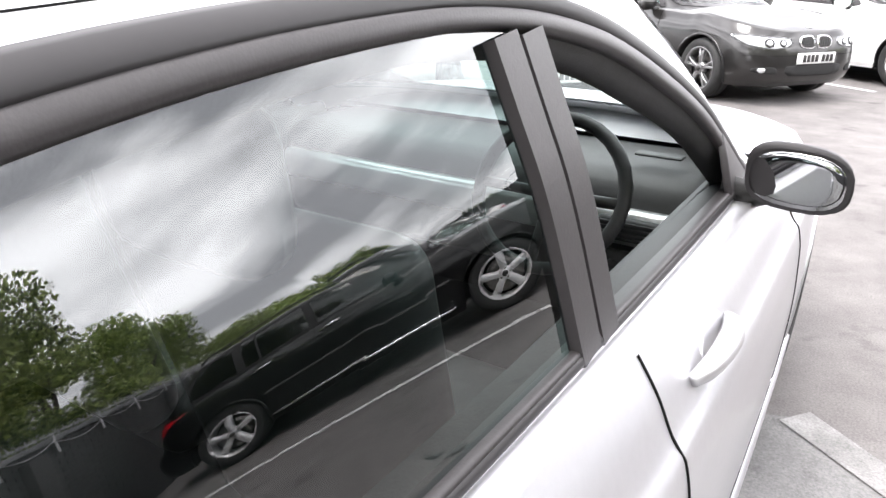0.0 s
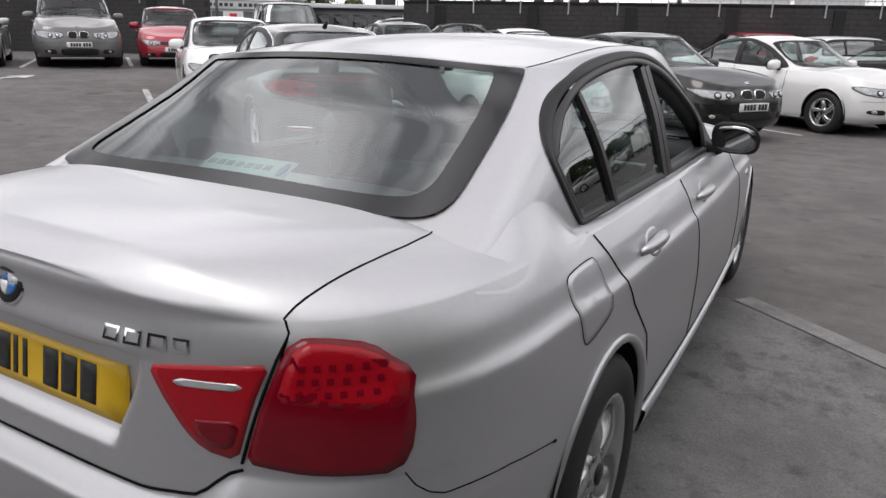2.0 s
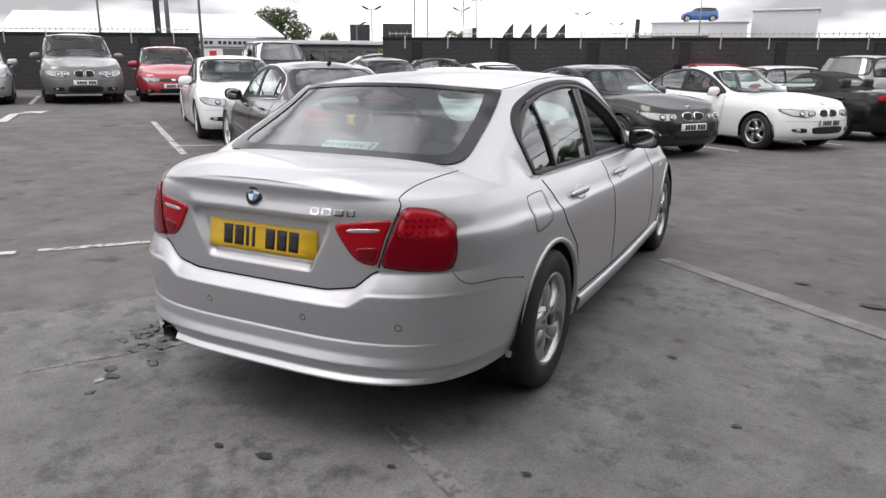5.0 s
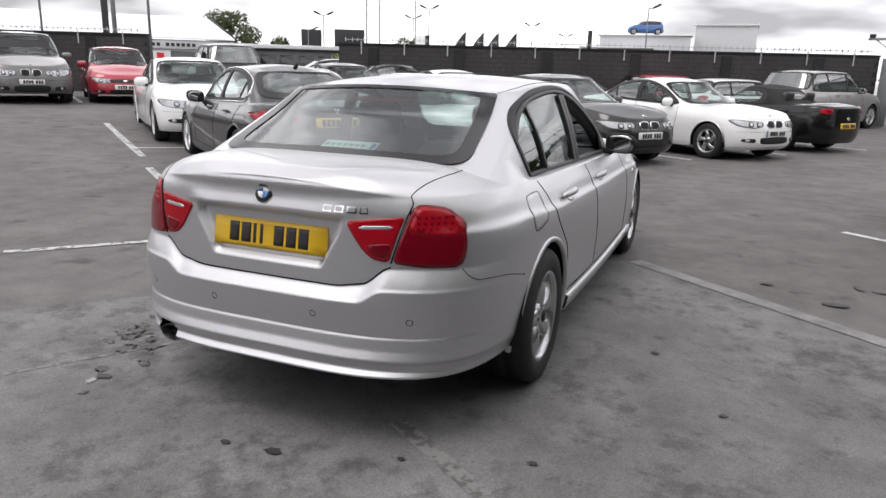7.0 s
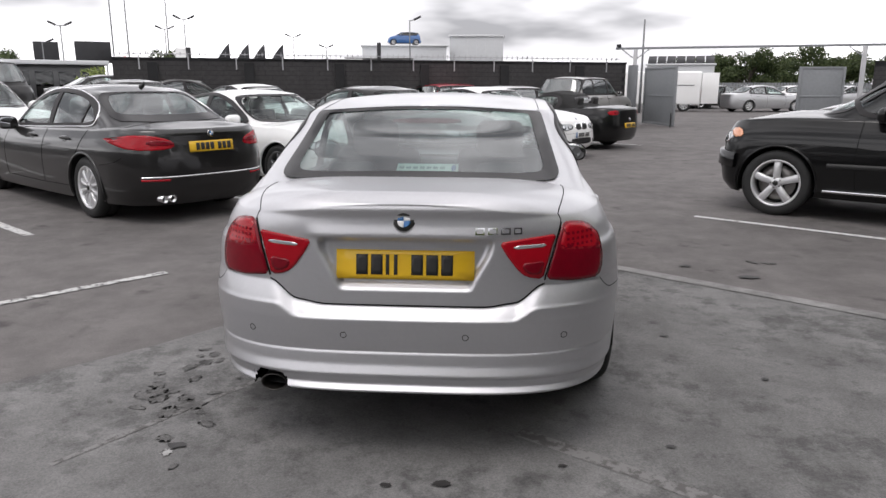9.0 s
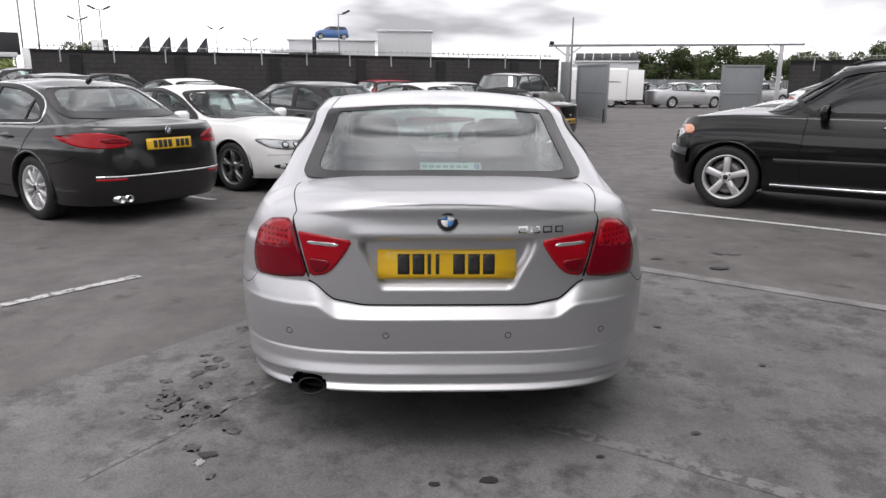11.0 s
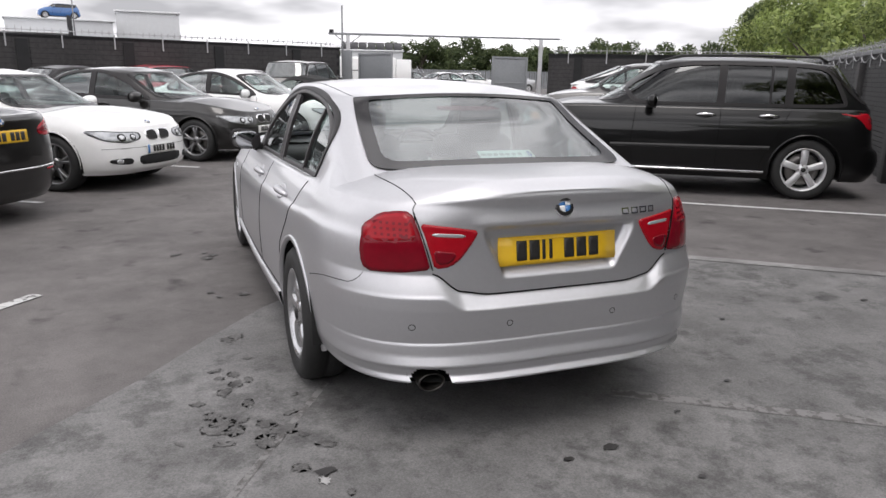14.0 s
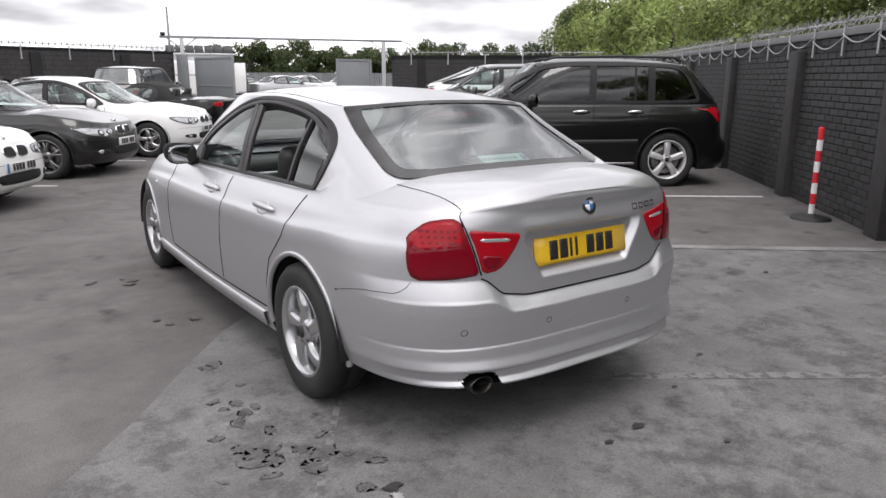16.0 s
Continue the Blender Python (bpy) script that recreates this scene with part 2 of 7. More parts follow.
STICKER = plain("pale_green_sticker", (0.72, 0.88, 0.84), 0.5, 0, 0, 0.04, 60.0)
CLEAR = glass("window_glass", (0.78, 0.86, 0.84), 0.06)
TINTED = glass("rear_window_glass", (0.44, 0.54, 0.515), 0.20)
SIDE_GLASS = glass("side_window_glass", (0.42, 0.52, 0.50), 0.12)
PRIVACY = glass("privacy_glass", (0.06, 0.065, 0.07), 0.06)
DOOR_FRAME = plain("door_frame_black", (0.034, 0.031, 0.032), 0.42, 0, 0.0, 0.12, 60.0, 0.05, 300.0, spec=0.35)
MIRROR = plain("mirror_glass", (0.45, 0.46, 0.47), 0.01, 1.0, 0, 0.0, 10.0)

# ---------- car body surfaces ----------
def curve(points):
    """A smooth function through a few (place, value) points."""
    xs = np.array([p[0] for p in points], float)
    ys = np.array([p[1] for p in points], float)
    d = np.diff(ys) / np.diff(xs)
    m = np.zeros(len(xs))
    m[0], m[-1] = d[0], d[-1]
    for i in range(1, len(xs) - 1):
        m[i] = 0.0 if d[i - 1] * d[i] <= 0 else 2 * d[i - 1] * d[i] / (d[i - 1] + d[i])

    def exact(x):
        i = min(int(np.searchsorted(xs, x, side="right")) - 1, len(xs) - 2)
        h = xs[i + 1] - xs[i]
        t = (x - xs[i]) / h
        return float((1 + 2 * t) * (1 - t) ** 2 * ys[i] + t * (1 - t) ** 2 * h * m[i] + t * t * (3 - 2 * t) * ys[i + 1] + t * t * (t - 1) * h * m[i + 1])

    first, last, count = float(xs[0]), float(xs[-1]), 600
    table = [exact(first + (last - first) * k / count) for k in range(count + 1)]
    scale = count / (last - first)

    def value(x):
        k = (x - first) * scale
        if k <= 0:
            return table[0]
        if k >= count:
            return table[-1]
        i = int(k)
        return table[i] + (table[i + 1] - table[i]) * (k - i)

    return value


def smooth(a, b, x):
    t = min(max((x - a) / (b - a), 0.0), 1.0)
    return t * t * (3 - 2 * t)


class Shell:
    """A half shell between two heights: a plan outline with rounded ends at every height."""

    def __init__(self, low, high, width, rear, front, taper, round_rear, round_front):
        self.low, self.high, self.width, self.rear, self.front, self.taper = low, high, width, rear, front, taper
        self.round_rear, self.round_front = round_rear, round_front
        self.dent = None
        self.arch = None

    def v(self, y, z):
        return min(max((z - self.low(y)) / (self.high(y) - self.low(y)), 0.0), 1.0)

    def half(self, y, v):
        """Half width at y."""
        b, n = self.round_rear
        c, m = self.round_front
        y0, y1 = self.rear(v), self.front(v)
        w = self.width(v) * self.taper(y)
        if y < y0 + b:
            w *= max(1 - min(max((y0 + b - y) / b, 0), 1) ** n, 0.0) ** (1 / n)
        if y > y1 - c:
            w *= max(1 - min(max((y - y1 + c) / c, 0), 1) ** m, 0.0) ** (1 / m)
        return w

    def side(self, y, z):
        x = self.half(y, self.v(y, z))
        if self.dent and y < self.rear(0.5) + self.round_rear[0]:
            x = self.half(y - self.dent(x, z), self.v(y, z))
        return x

    def end_y(self, x, v, rear=True):
        (b, n), y0 = (self.round_rear, self.rear(v)) if rear else (self.round_front, self.front(v))
        y = y0
        for _ in range(2):
            w = self.width(v) * self.taper(y)
            k = b * (1 - max(1 - min(abs(x) / w, 1) ** n, 0.0) ** (1 / n))
            y = y0 + k if rear else y0 - k
        return y

    def back(self, x, z):
        y = self.rear(0.5)
        for _ in range(3):
            y = self.end_y(x, self.v(y, z), True)
        return y + (self.dent(abs(x), z) if self.dent else 0.0)

    def nose(self, x, z):
        y = self.front(0.5)
        for _ in range(3):
            y = self.end_y(x, self.v(y, z), False)
        return y

    def station(self, u, v):
        """The point (x, y, z) at u: 0 to 1 round the rear, 1 to 2 along the side, 2 to 3 round the front."""
        b, n = self.round_rear
        c, m = self.round_front
        y0, y1, w = self.rear(v), self.front(v), self.width(v)
        if u <= 1:
            a = u * math.pi / 2
            y = y0 + b - b * math.cos(a) ** (2 / n) if u < 1 else y0 + b
            x = w * self.taper(y) * math.sin(a) ** (2 / n)
        elif u <= 2:
            y = y0 + b + (u - 1) * (y1 - c - y0 - b)
            x = w * self.taper(y)
        else:
            a = (3 - u) * math.pi / 2
            y = y1 - c + (c * math.cos(a) ** (2 / m) if u > 2 else 0.0)
            x = w * self.taper(y) * math.sin(a) ** (2 / m)
        z = self.low(y) + v * (self.high(y) - self.low(y))
        if self.arch and u < 1:
            z += self.arch(abs(x)) * smooth(0.72, 1.0, v)
        if self.dent and u < 1:
            y += self.dent(abs(x), z)
        return x, y, z


class ArchedShell(Shell):
    """A shell whose upper rear edge rises towards the middle."""

    def back(self, x, z):
        y = self.rear(0.5)
        for _ in range(4):
            lo, hi = self.low(y), self.high(y)
            a, b = 0.0, 1.0
            for _ in range(18):
                v = 0.5 * (a + b)
                if lo + v * (hi - lo) + self.arch(abs(x)) * smooth(0.72, 1.0, v) < z:
                    a = v
                else:
                    b = v
            y = self.end_y(x, 0.5 * (a + b), True)
        return y


# ---------- mesh helpers ----------
def part(name, bm, mat, parent=None, label="", shade=True, normals=None):
    """Links a bmesh as one mesh object under a thing or a part."""
    me = bpy.data.meshes.new(name)
    if shade:
        for f in bm.faces:
            f.smooth = True
    bm.to_mesh(me)
    bm.free()
    for m in mat if isinstance(mat, (list, tuple)) else (mat,):
        me.materials.append(m)
    ob = new(name, me)
    if parent:
        ob.parent = parent
    return tagged(ob, label)


def thing(name, m, label, category, group="", kind=""):
    ob = new(name)
    ob.empty_display_size = 0.2
    ob.matrix_world = m
    return tagged(ob, label, category, group, kind)


def box(bm, lo, hi, bevel=0.0, segments=2, m=None):
    """Adds a box between two corners, bevelled."""
    r = bmesh.ops.create_cube(bm, size=1.0)
    vs = r["verts"]
    for v in vs:
        v.co = Vector([(lo[i] + hi[i]) / 2 + v.co[i] * (hi[i] - lo[i]) for i in range(3)])
    if bevel:
        es = list({e for v in vs for e in v.link_edges})
        g = bmesh.ops.bevel(bm, geom=es, offset=bevel, segments=segments, affect="EDGES", profile=0.5)
        vs = list({v for f in g["faces"] for v in f.verts} | {v for v in vs if v.is_valid})
    if m is not None:
        bmesh.ops.transform(bm, matrix=m, verts=[v for v in vs if v.is_valid])
    return bm


def boxed(lo, hi, bevel=0.0, segments=2, m=None):
    return box(bmesh.new(), lo, hi, bevel, segments, m)


def tube(bm, pts, radius, sides=8, closed=False, cap=True):
    """A round bar along points."""
    pts = [Vector(p) for p in pts]
    rings = []
    for i, p in enumerate(pts):
        a = pts[i - 1] if (i > 0 or closed) else p
        b = pts[(i + 1) % len(pts)] if (i < len(pts) - 1 or closed) else p
        t = (b - a).normalized()
        s = t.cross(Vector((0, 0, 1)))
        if s.length < 0.05:
            s = t.cross(Vector((1, 0, 0)))
        s.normalize()
        u = s.cross(t)
        r = radius[i] if isinstance(radius, (list, tuple)) else radius
        rings.append([bm.verts.new(p + r * (math.cos(k * 2 * math.pi / sides) * s + math.sin(k * 2 * math.pi / sides) * u)) for k in range(sides)])
    for i in range(len(rings) if closed else len(rings) - 1):
        a, b = rings[i], rings[(i + 1) % len(rings)]
        for k in range(sides):
            bm.faces.new((a[k], a[(k + 1) % sides], b[(k + 1) % sides], b[k]))
    if cap and not closed:
        bm.faces.new(rings[0][::-1])
        bm.faces.new(rings[-1])
    return bm


def revolve(bm, profile, axis="x", steps=40, arc=2 * math.pi, at=(0, 0, 0)):
    """Turns (along the axis, radius) points round an axis."""
    full = abs(arc - 2 * math.pi) < 1e-6
    rings = []
    for k in range(steps if full else steps + 1):
        a = arc * k / steps
        ring = []
        for h, r in profile:
            c, s = r * math.cos(a), r * math.sin(a)
            co = (h, c, s) if axis == "x" else (c, h, s) if axis == "y" else (c, s, h)
            ring.append(bm.verts.new(Vector(co) + Vector(at)))
        rings.append(ring)
    for k in range(len(rings) if full else len(rings) - 1):
        a, b = rings[k], rings[(k + 1) % len(rings)]
        for i in range(len(profile) - 1):
            bm.faces.new((a[i], b[i], b[i + 1], a[i + 1]))
    return bm


def rounded(poly, times=2):
    """Cuts the corners of a closed outline."""
    for _ in range(times):
        out = []
        for (ax, ay), (bx, by) in zip(poly, poly[1:] + poly[:1]):
            out += [(0.75 * ax + 0.25 * bx, 0.75 * ay + 0.25 * by), (0.25 * ax + 0.75 * bx, 0.25 * ay + 0.75 * by)]
        poly = out
    return poly


def crisp(poly, r=0.06):
    """An outline with small round corners."""
    out = []
    for k, b in enumerate(poly):
        for c in (poly[k - 1], poly[(k + 1) % len(poly)]):
            t = min(r / max(math.hypot(c[0] - b[0], c[1] - b[1]), 1e-6), 0.45)
            out.append((b[0] + (c[0] - b[0]) * t, b[1] + (c[1] - b[1]) * t))
    return rounded(out, 1)


def dense(poly, step=0.03, closed=True):
    out = []
    ends = list(zip(poly, poly[1:] + poly[:1])) if closed else list(zip(poly, poly[1:]))
    for (ax, ay), (bx, by) in ends:
        n = max(1, int(math.hypot(bx - ax, by - ay) / step))
        out += [(ax + (bx - ax) * k / n, ay + (by - ay) * k / n) for k in range(n)]
    return out if closed else out + [poly[-1]]


def even(poly, step):
    """A closed outline with corners at equal steps along it."""
    pts = np.array(poly + poly[:1], float)
    run = np.concatenate([[0], np.cumsum(np.hypot(*np.diff(pts, axis=0).T))])
    n = max(8, int(run[-1] / step))
    at = np.linspace(0, run[-1], n, endpoint=False)
    return list(zip(np.interp(at, run, pts[:, 0]).tolist(), np.interp(at, run, pts[:, 1]).tolist()))


def inside(poly, x, y):
    hit = False
    for (ax, ay), (bx, by) in zip(poly, poly[1:] + poly[:1]):
        if (ay > y) != (by > y) and x < (bx - ax) * (y - ay) / (by - ay) + ax:
            hit = not hit
    return hit


def shrunk(poly, d):
    """The outline moved inwards by d."""
    area = sum(ax * by - bx * ay for (ax, ay), (bx, by) in zip(poly, poly[1:] + poly[:1]))
    s = 1 if area > 0 else -1
    out = []
    n = len(poly)
    for i in range(n):
        (ax, ay), (bx, by), (cx, cy) = poly[i - 1], poly[i], poly[(i + 1) % n]
        t1, t2 = Vector((bx - ax, by - ay)), Vector((cx - bx, cy - by))
        if t1.length < 1e-7 or t2.length < 1e-7:
            out.append((bx, by))
            continue
        t1.normalize(), t2.normalize()
        n1, n2 = Vector((-t1.y, t1.x)) * s, Vector((-t2.y, t2.x)) * s
        k = n1 + n2
        k = k.normalized() * min(d / max(0.5, k.normalized().dot(n1)), 2 * d)
        out.append((bx + k.x, by + k.y))
    return out


def frame_at(f, a, b):
    """Place and outward normal of a mapped surface f(a, b) -> Vector; f.out tells which way is out."""
    e = 0.004
    p = f(a, b)
    n = (f(a + e, b) - f(a - e, b)).cross(f(a, b + e) - f(a, b - e))
    n = n.normalized() if n.length > 1e-12 else Vector((0, -1, 0))
    o = f.out(p)
    return p, n if n.dot(o) > 0 else -n


def patch(f, poly, lift=0.004, rings=6, thick=0.006, step=0.03, dome=0.0, sharp=False):
    """A plate with the given outline laid on the surface f, with a rim that goes down into it."""
    poly = dense(poly, step)
    cx, cy = sum(p[0] for p in poly) / len(poly), sum(p[1] for p in poly) / len(poly)
    bm = bmesh.new()
    rows = []
    levels = [(1.0, lift - thick), (1.0, lift)] + [(1 - k / rings, lift) for k in range(1, rings)]
    for s, up in levels:
        row = []
        for a, b in poly:
            q, n = frame_at(f, cx + (a - cx) * s, cy + (b - cy) * s)
            row.append(bm.verts.new(q + n * (up + dome * (1 - s * s))))
        rows.append(row)
    q, n = frame_at(f, cx, cy)
    mid = bm.verts.new(q + n * (lift + dome))
    k = len(poly)
    if sharp:
        edge = [bm.verts.new(v.co) for v in rows[1]]
        for i in range(k):
            bm.faces.new((rows[0][i], rows[0][(i + 1) % k], edge[(i + 1) % k], edge[i]))
        rows = rows[1:]
    for a, b in zip(rows, rows[1:]):
        for i in range(k):
            bm.faces.new((a[i], a[(i + 1) % k], b[(i + 1) % k], b[i]))
    for i in range(k):
        bm.faces.new((rows[-1][i], rows[-1][(i + 1) % k], mid))
    bmesh.ops.recalc_face_normals(bm, faces=bm.faces[:])
    return bm


def moulding(f, poly, profile, step=0.02, low=0.5):
    """A closed strip inside an outline on f; profile: (inset, lift) points; low: how wide it is along the lower edge."""
    bm = bmesh.new()
    rows = [[frame_at(f, a, b) for a, b in inner_ring(poly, (d, d * low, d), step)] for d, _ in profile]
    made = [[bm.verts.new(q + n * up) for q, n in row] for row, (_, up) in zip(rows, profile)]
    k = len(made[0])
    for a, b in zip(made, made[1:]):
        for i in range(k):
            bm.faces.new((a[i], a[(i + 1) % k], b[(i + 1) % k], b[i]))
    bmesh.ops.recalc_face_normals(bm, faces=bm.faces[:])
    return bm


def band(f, pts, width, lift=0.002, closed=False, thick=0.004, step=0.025, bm=None):
    """A ribbon along a line on the surface f."""
    pts = dense(pts, step, closed)
    bm = bm or bmesh.new()
    rows = []
    n = len(pts)
    base = [frame_at(f, a, b) for a, b in pts]
    for i in range(n):
        q, nn = base[i]
        a = base[i - 1][0] if (i > 0 or closed) else q
        b = base[(i + 1) % n][0] if (i < n - 1 or closed) else q
        t = b - a
        s = nn.cross(t).normalized() * width / 2 if t.length > 1e-9 else Vector((0, 0, 0))
        rows.append([bm.verts.new(q + s + nn * (lift - thick)), bm.verts.new(q + s * 0.92 + nn * lift), bm.verts.new(q - s * 0.92 + nn * lift), bm.verts.new(q - s + nn * (lift - thick))])
    for i in range(n if closed else n - 1):
        a, b = rows[i], rows[(i + 1) % n]
        for k in range(3):
            bm.faces.new((a[k], b[k], b[k + 1], a[k + 1]))
    bmesh.ops.recalc_face_normals(bm, faces=bm.faces[:])
    return bm


def ring_between(f, outer, inner, lift=0.003, thick=0.006):
    """A flat frame between two outlines with equally many corners on the surface f."""
    bm = bmesh.new()
    rows = []
    for k in range(4):
        t, row = k / 3, []
        for (a, b), (c, d) in zip(outer, inner):
            q, n = frame_at(f, a + (c - a) * t, b + (d - b) * t)
            row.append(bm.verts.new(q + n * lift))
        rows.append(row)
    k = len(outer)
    for a, b in zip(rows, rows[1:]):
        for i in range(k):
            bm.faces.new((a[i], a[(i + 1) % k], b[(i + 1) % k], b[i]))
    bmesh.ops.recalc_face_normals(bm, faces=bm.faces[:])
    q, n = frame_at(f, *outer[0])
    bm.faces.ensure_lookup_table()
    if bm.faces[0].normal.dot(n) < 0:
        bmesh.ops.reverse_faces(bm, faces=bm.faces[:])
    return bm


class Side:
    def __init__(self, shell, sign):
        self.shell, self.sign = shell, sign

    def __call__(self, y, z):
        return Vector((self.sign * self.shell.side(y, z), y, z))

    def out(self, p):
        return Vector((self.sign, 0, 0.2))


class Back:
    def __init__(self, shell, way=-1):
        self.shell, self.way = shell, way

    def __call__(self, x, z):
        return Vector((x, self.shell.back(x, z) if self.way < 0 else self.shell.nose(x, z), z))

    def out(self, p):
        return Vector((p.x * 0.4, self.way, 0.2))


class Flat:
    """A flat mapped surface, for plates and panels."""

    def __init__(self, origin, right, up):
        self.o, self.r, self.u = Vector(origin), Vector(right), Vector(up)
        self.n = self.r.cross(self.u)

    def __call__(self, a, b):
        return self.o + self.r * a + self.u * b

    def out(self, p):
        return self.n


# ---------- wheels ----------
def tyre_bm(r, rim, w):
    prof = [(-w / 2 + 0.012, rim - 0.012), (-w / 2 + 0.002, rim + 0.01), (-w / 2 - 0.006, (r + rim) / 2), (-w / 2 + 0.004, r - 0.022), (-w / 2 + 0.024, r - 0.004), (-w / 4, r), (-0.012, r), (-0.006, r - 0.007), (0.006, r - 0.007), (0.012, r), (w / 4, r), (w / 2 - 0.024, r - 0.004), (w / 2 - 0.004, r - 0.022), (w / 2 + 0.006, (r + rim) / 2), (w / 2 - 0.002, rim + 0.01), (w / 2 - 0.012, rim - 0.012)]
    bm = revolve(bmesh.new(), prof, "x", 48)
    bmesh.ops.recalc_face_normals(bm, faces=bm.faces[:])
    return bm


def rim_bm(rim, w):
    prof = [(w / 2 - 0.014, rim + 0.004), (w / 2 - 0.006, rim + 0.002), (w / 2 - 0.006, rim - 0.012), (w / 2 - 0.025, rim - 0.022), (w / 2 - 0.06, rim - 0.03), (-w / 2 + 0.02, rim - 0.04), (-w / 2 + 0.01, rim)]
    bm = revolve(bmesh.new(), prof, "x", 48)
    bmesh.ops.recalc_face_normals(bm, faces=bm.faces[:])
    return bm


def spoke_bm(rim, w, angle, wide, sweep=0.0, split=0.0):
    """One spoke: a tapered bar from hub to rim, dished, and swept to one side or split in two."""
    bm = bmesh.new()
    steps = 7
    for branch in ((-1, 1) if split else (0,)):
        rows = []
        for k in range(steps + 1):
            t = k / steps
            r = 0.035 + (rim - 0.05) * t
            a = angle + sweep * t * t + branch * split * t ** 0.8
            half = wide[0] + (wide[1] - wide[0]) * t ** 1.2
            x = w / 2 - 0.030 + 0.016 * math.sin(math.pi * t * 0.9) - 0.006 * t
            c, s = math.cos(a), math.sin(a)
            row = []
            for off, dx in ((-half, -0.045), (-half, -0.006), (-half * 0.5, 0.004), (half * 0.5, 0.004), (half, -0.006), (half, -0.045)):
                row.append(bm.verts.new((x + dx, r * c - off * s, r * s + off * c)))
            rows.append(row)
        for a, b in zip(rows, rows[1:]):
            for i in range(5):
                bm.faces.new((a[i], b[i], b[i + 1], a[i + 1]))
    bmesh.ops.recalc_face_normals(bm, faces=bm.faces[:])
    return bm


def badge(f, a, b, r, parent, name="badge"):
    """A round enamel badge: dark ring, blue and white quarters, chrome rim."""
    rim = part(name, patch(f, [(a + r * math.cos(k * math.pi / 12), b + r * math.sin(k * math.pi / 12)) for k in range(24)], 0.006, 2, 0.01), CHROME, parent, "round enamel badge in a chrome ring")
    part("ring", patch(f, [(a + 0.9 * r * math.cos(k * math.pi / 12), b + 0.9 * r * math.sin(k * math.pi / 12)) for k in range(24)], 0.009, 2, 0.006), INK, rim)
    for q in range(4):
        pts = [(a, b)] + [(a + 0.58 * r * math.cos((q + k / 6) * math.pi / 2), b + 0.58 * r * math.sin((q + k / 6) * math.pi / 2)) for k in range(7)]
        part("quarter", patch(f, pts, 0.012, 2, 0.006, 0.05), BLUE_INK if q % 2 else WHITE_INK, rim)
    return rim


WHEELS = {}


def wheel(parent, x, y, r, rim, w, style, sign):
    """A wheel at the hub (x, y, r): tyre, rim, spokes, disc, cap. Meshes are shared between alike wheels."""
    key = (r, rim, w, style)
    if key not in WHEELS:
        made = {}
        count, wide, sweep, split, mat = {
            "five": (5, (0.026, 0.040), 0.34, 0.0, ALLOY_GREY),
            "star": (5, (0.034, 0.044), 0.0, 0.0, ALLOY),
            "double": (5, (0.016, 0.015), 0.0, 0.17, ALLOY_DARK),
            "many": (10, (0.011, 0.012), 0.0, 0.07, ALLOY),
            "seven": (7, (0.024, 0.022), 0.0, 0.0, ALLOY),
        }[style]
        made["tyre"] = (tyre_bm(r, rim, w), RUBBER)
        made["rim"] = (rim_bm(rim, w), mat)
        hub = revolve(bmesh.new(), [(w / 2 - 0.075, 0.075), (w / 2 - 0.03, 0.072), (w / 2 - 0.02, 0.05), (w / 2 - 0.014, 0.032), (w / 2 - 0.012, 0.0)], "x", 24)
        made["hub"] = (hub, mat)
        made["brake_disc"] = (revolve(bmesh.new(), [(w / 2 - 0.10, rim * 0.30), (w / 2 - 0.095, rim * 0.32), (w / 2 - 0.095, rim * 0.74), (w / 2 - 0.11, rim * 0.75)], "x", 32), DISC)
        made["backing"] = (revolve(bmesh.new(), [(w / 2 - 0.135, 0.0), (w / 2 - 0.135, rim - 0.035)], "x", 24), UNDER)
        made["cap"] = (revolve(bmesh.new(), [(w / 2 - 0.012, 0.030), (w / 2 - 0.008, 0.028), (w / 2 - 0.006, 0.0)], "x", 20), INK)
        bolts = []
        for k in range(5):
            a = k * 2 * math.pi / 5 + 0.6
            bolts.append(revolve(bmesh.new(), [(w / 2 - 0.03, 0.012), (w / 2 - 0.019, 0.011), (w / 2 - 0.018, 0.0)], "x", 8, at=(0, 0.052 * math.cos(a), 0.052 * math.sin(a))))
        spokes = [spoke_bm(rim, w, 2 * math.pi * k / count + 0.3, wide, sweep, split) for k in range(count)]
        store = {}
        for nm, (bm, mt) in made.items():
            me = bpy.data.meshes.new(nm)
            for fc in bm.faces:
                fc.smooth = True
            bm.to_mesh(me), bm.free(), me.materials.append(mt)
            store[nm] = [me]
        store["spoke"] = []
        for bm in spokes:
            me = bpy.data.meshes.new("spoke")
            for fc in bm.faces:
                fc.smooth = True
            bm.to_mesh(me), bm.free(), me.materials.append(mat)
            store["spoke"].append(me)
        store["bolt"] = []
        for bm in bolts:
            me = bpy.data.meshes.new("bolt")
            bm.to_mesh(me), bm.free(), me.materials.append(DISC)
            store["bolt"].append(me)
        WHEELS[key] = store
    whole = new("wheel")
    whole.parent = parent
    whole.matrix_basis = pose(x, y, r, 0, 0, 0 if sign > 0 else 180)
    for nm, meshes in WHEELS[key].items():
        for me in meshes:
            o = new(nm, me)
            o.parent = whole
    return whole


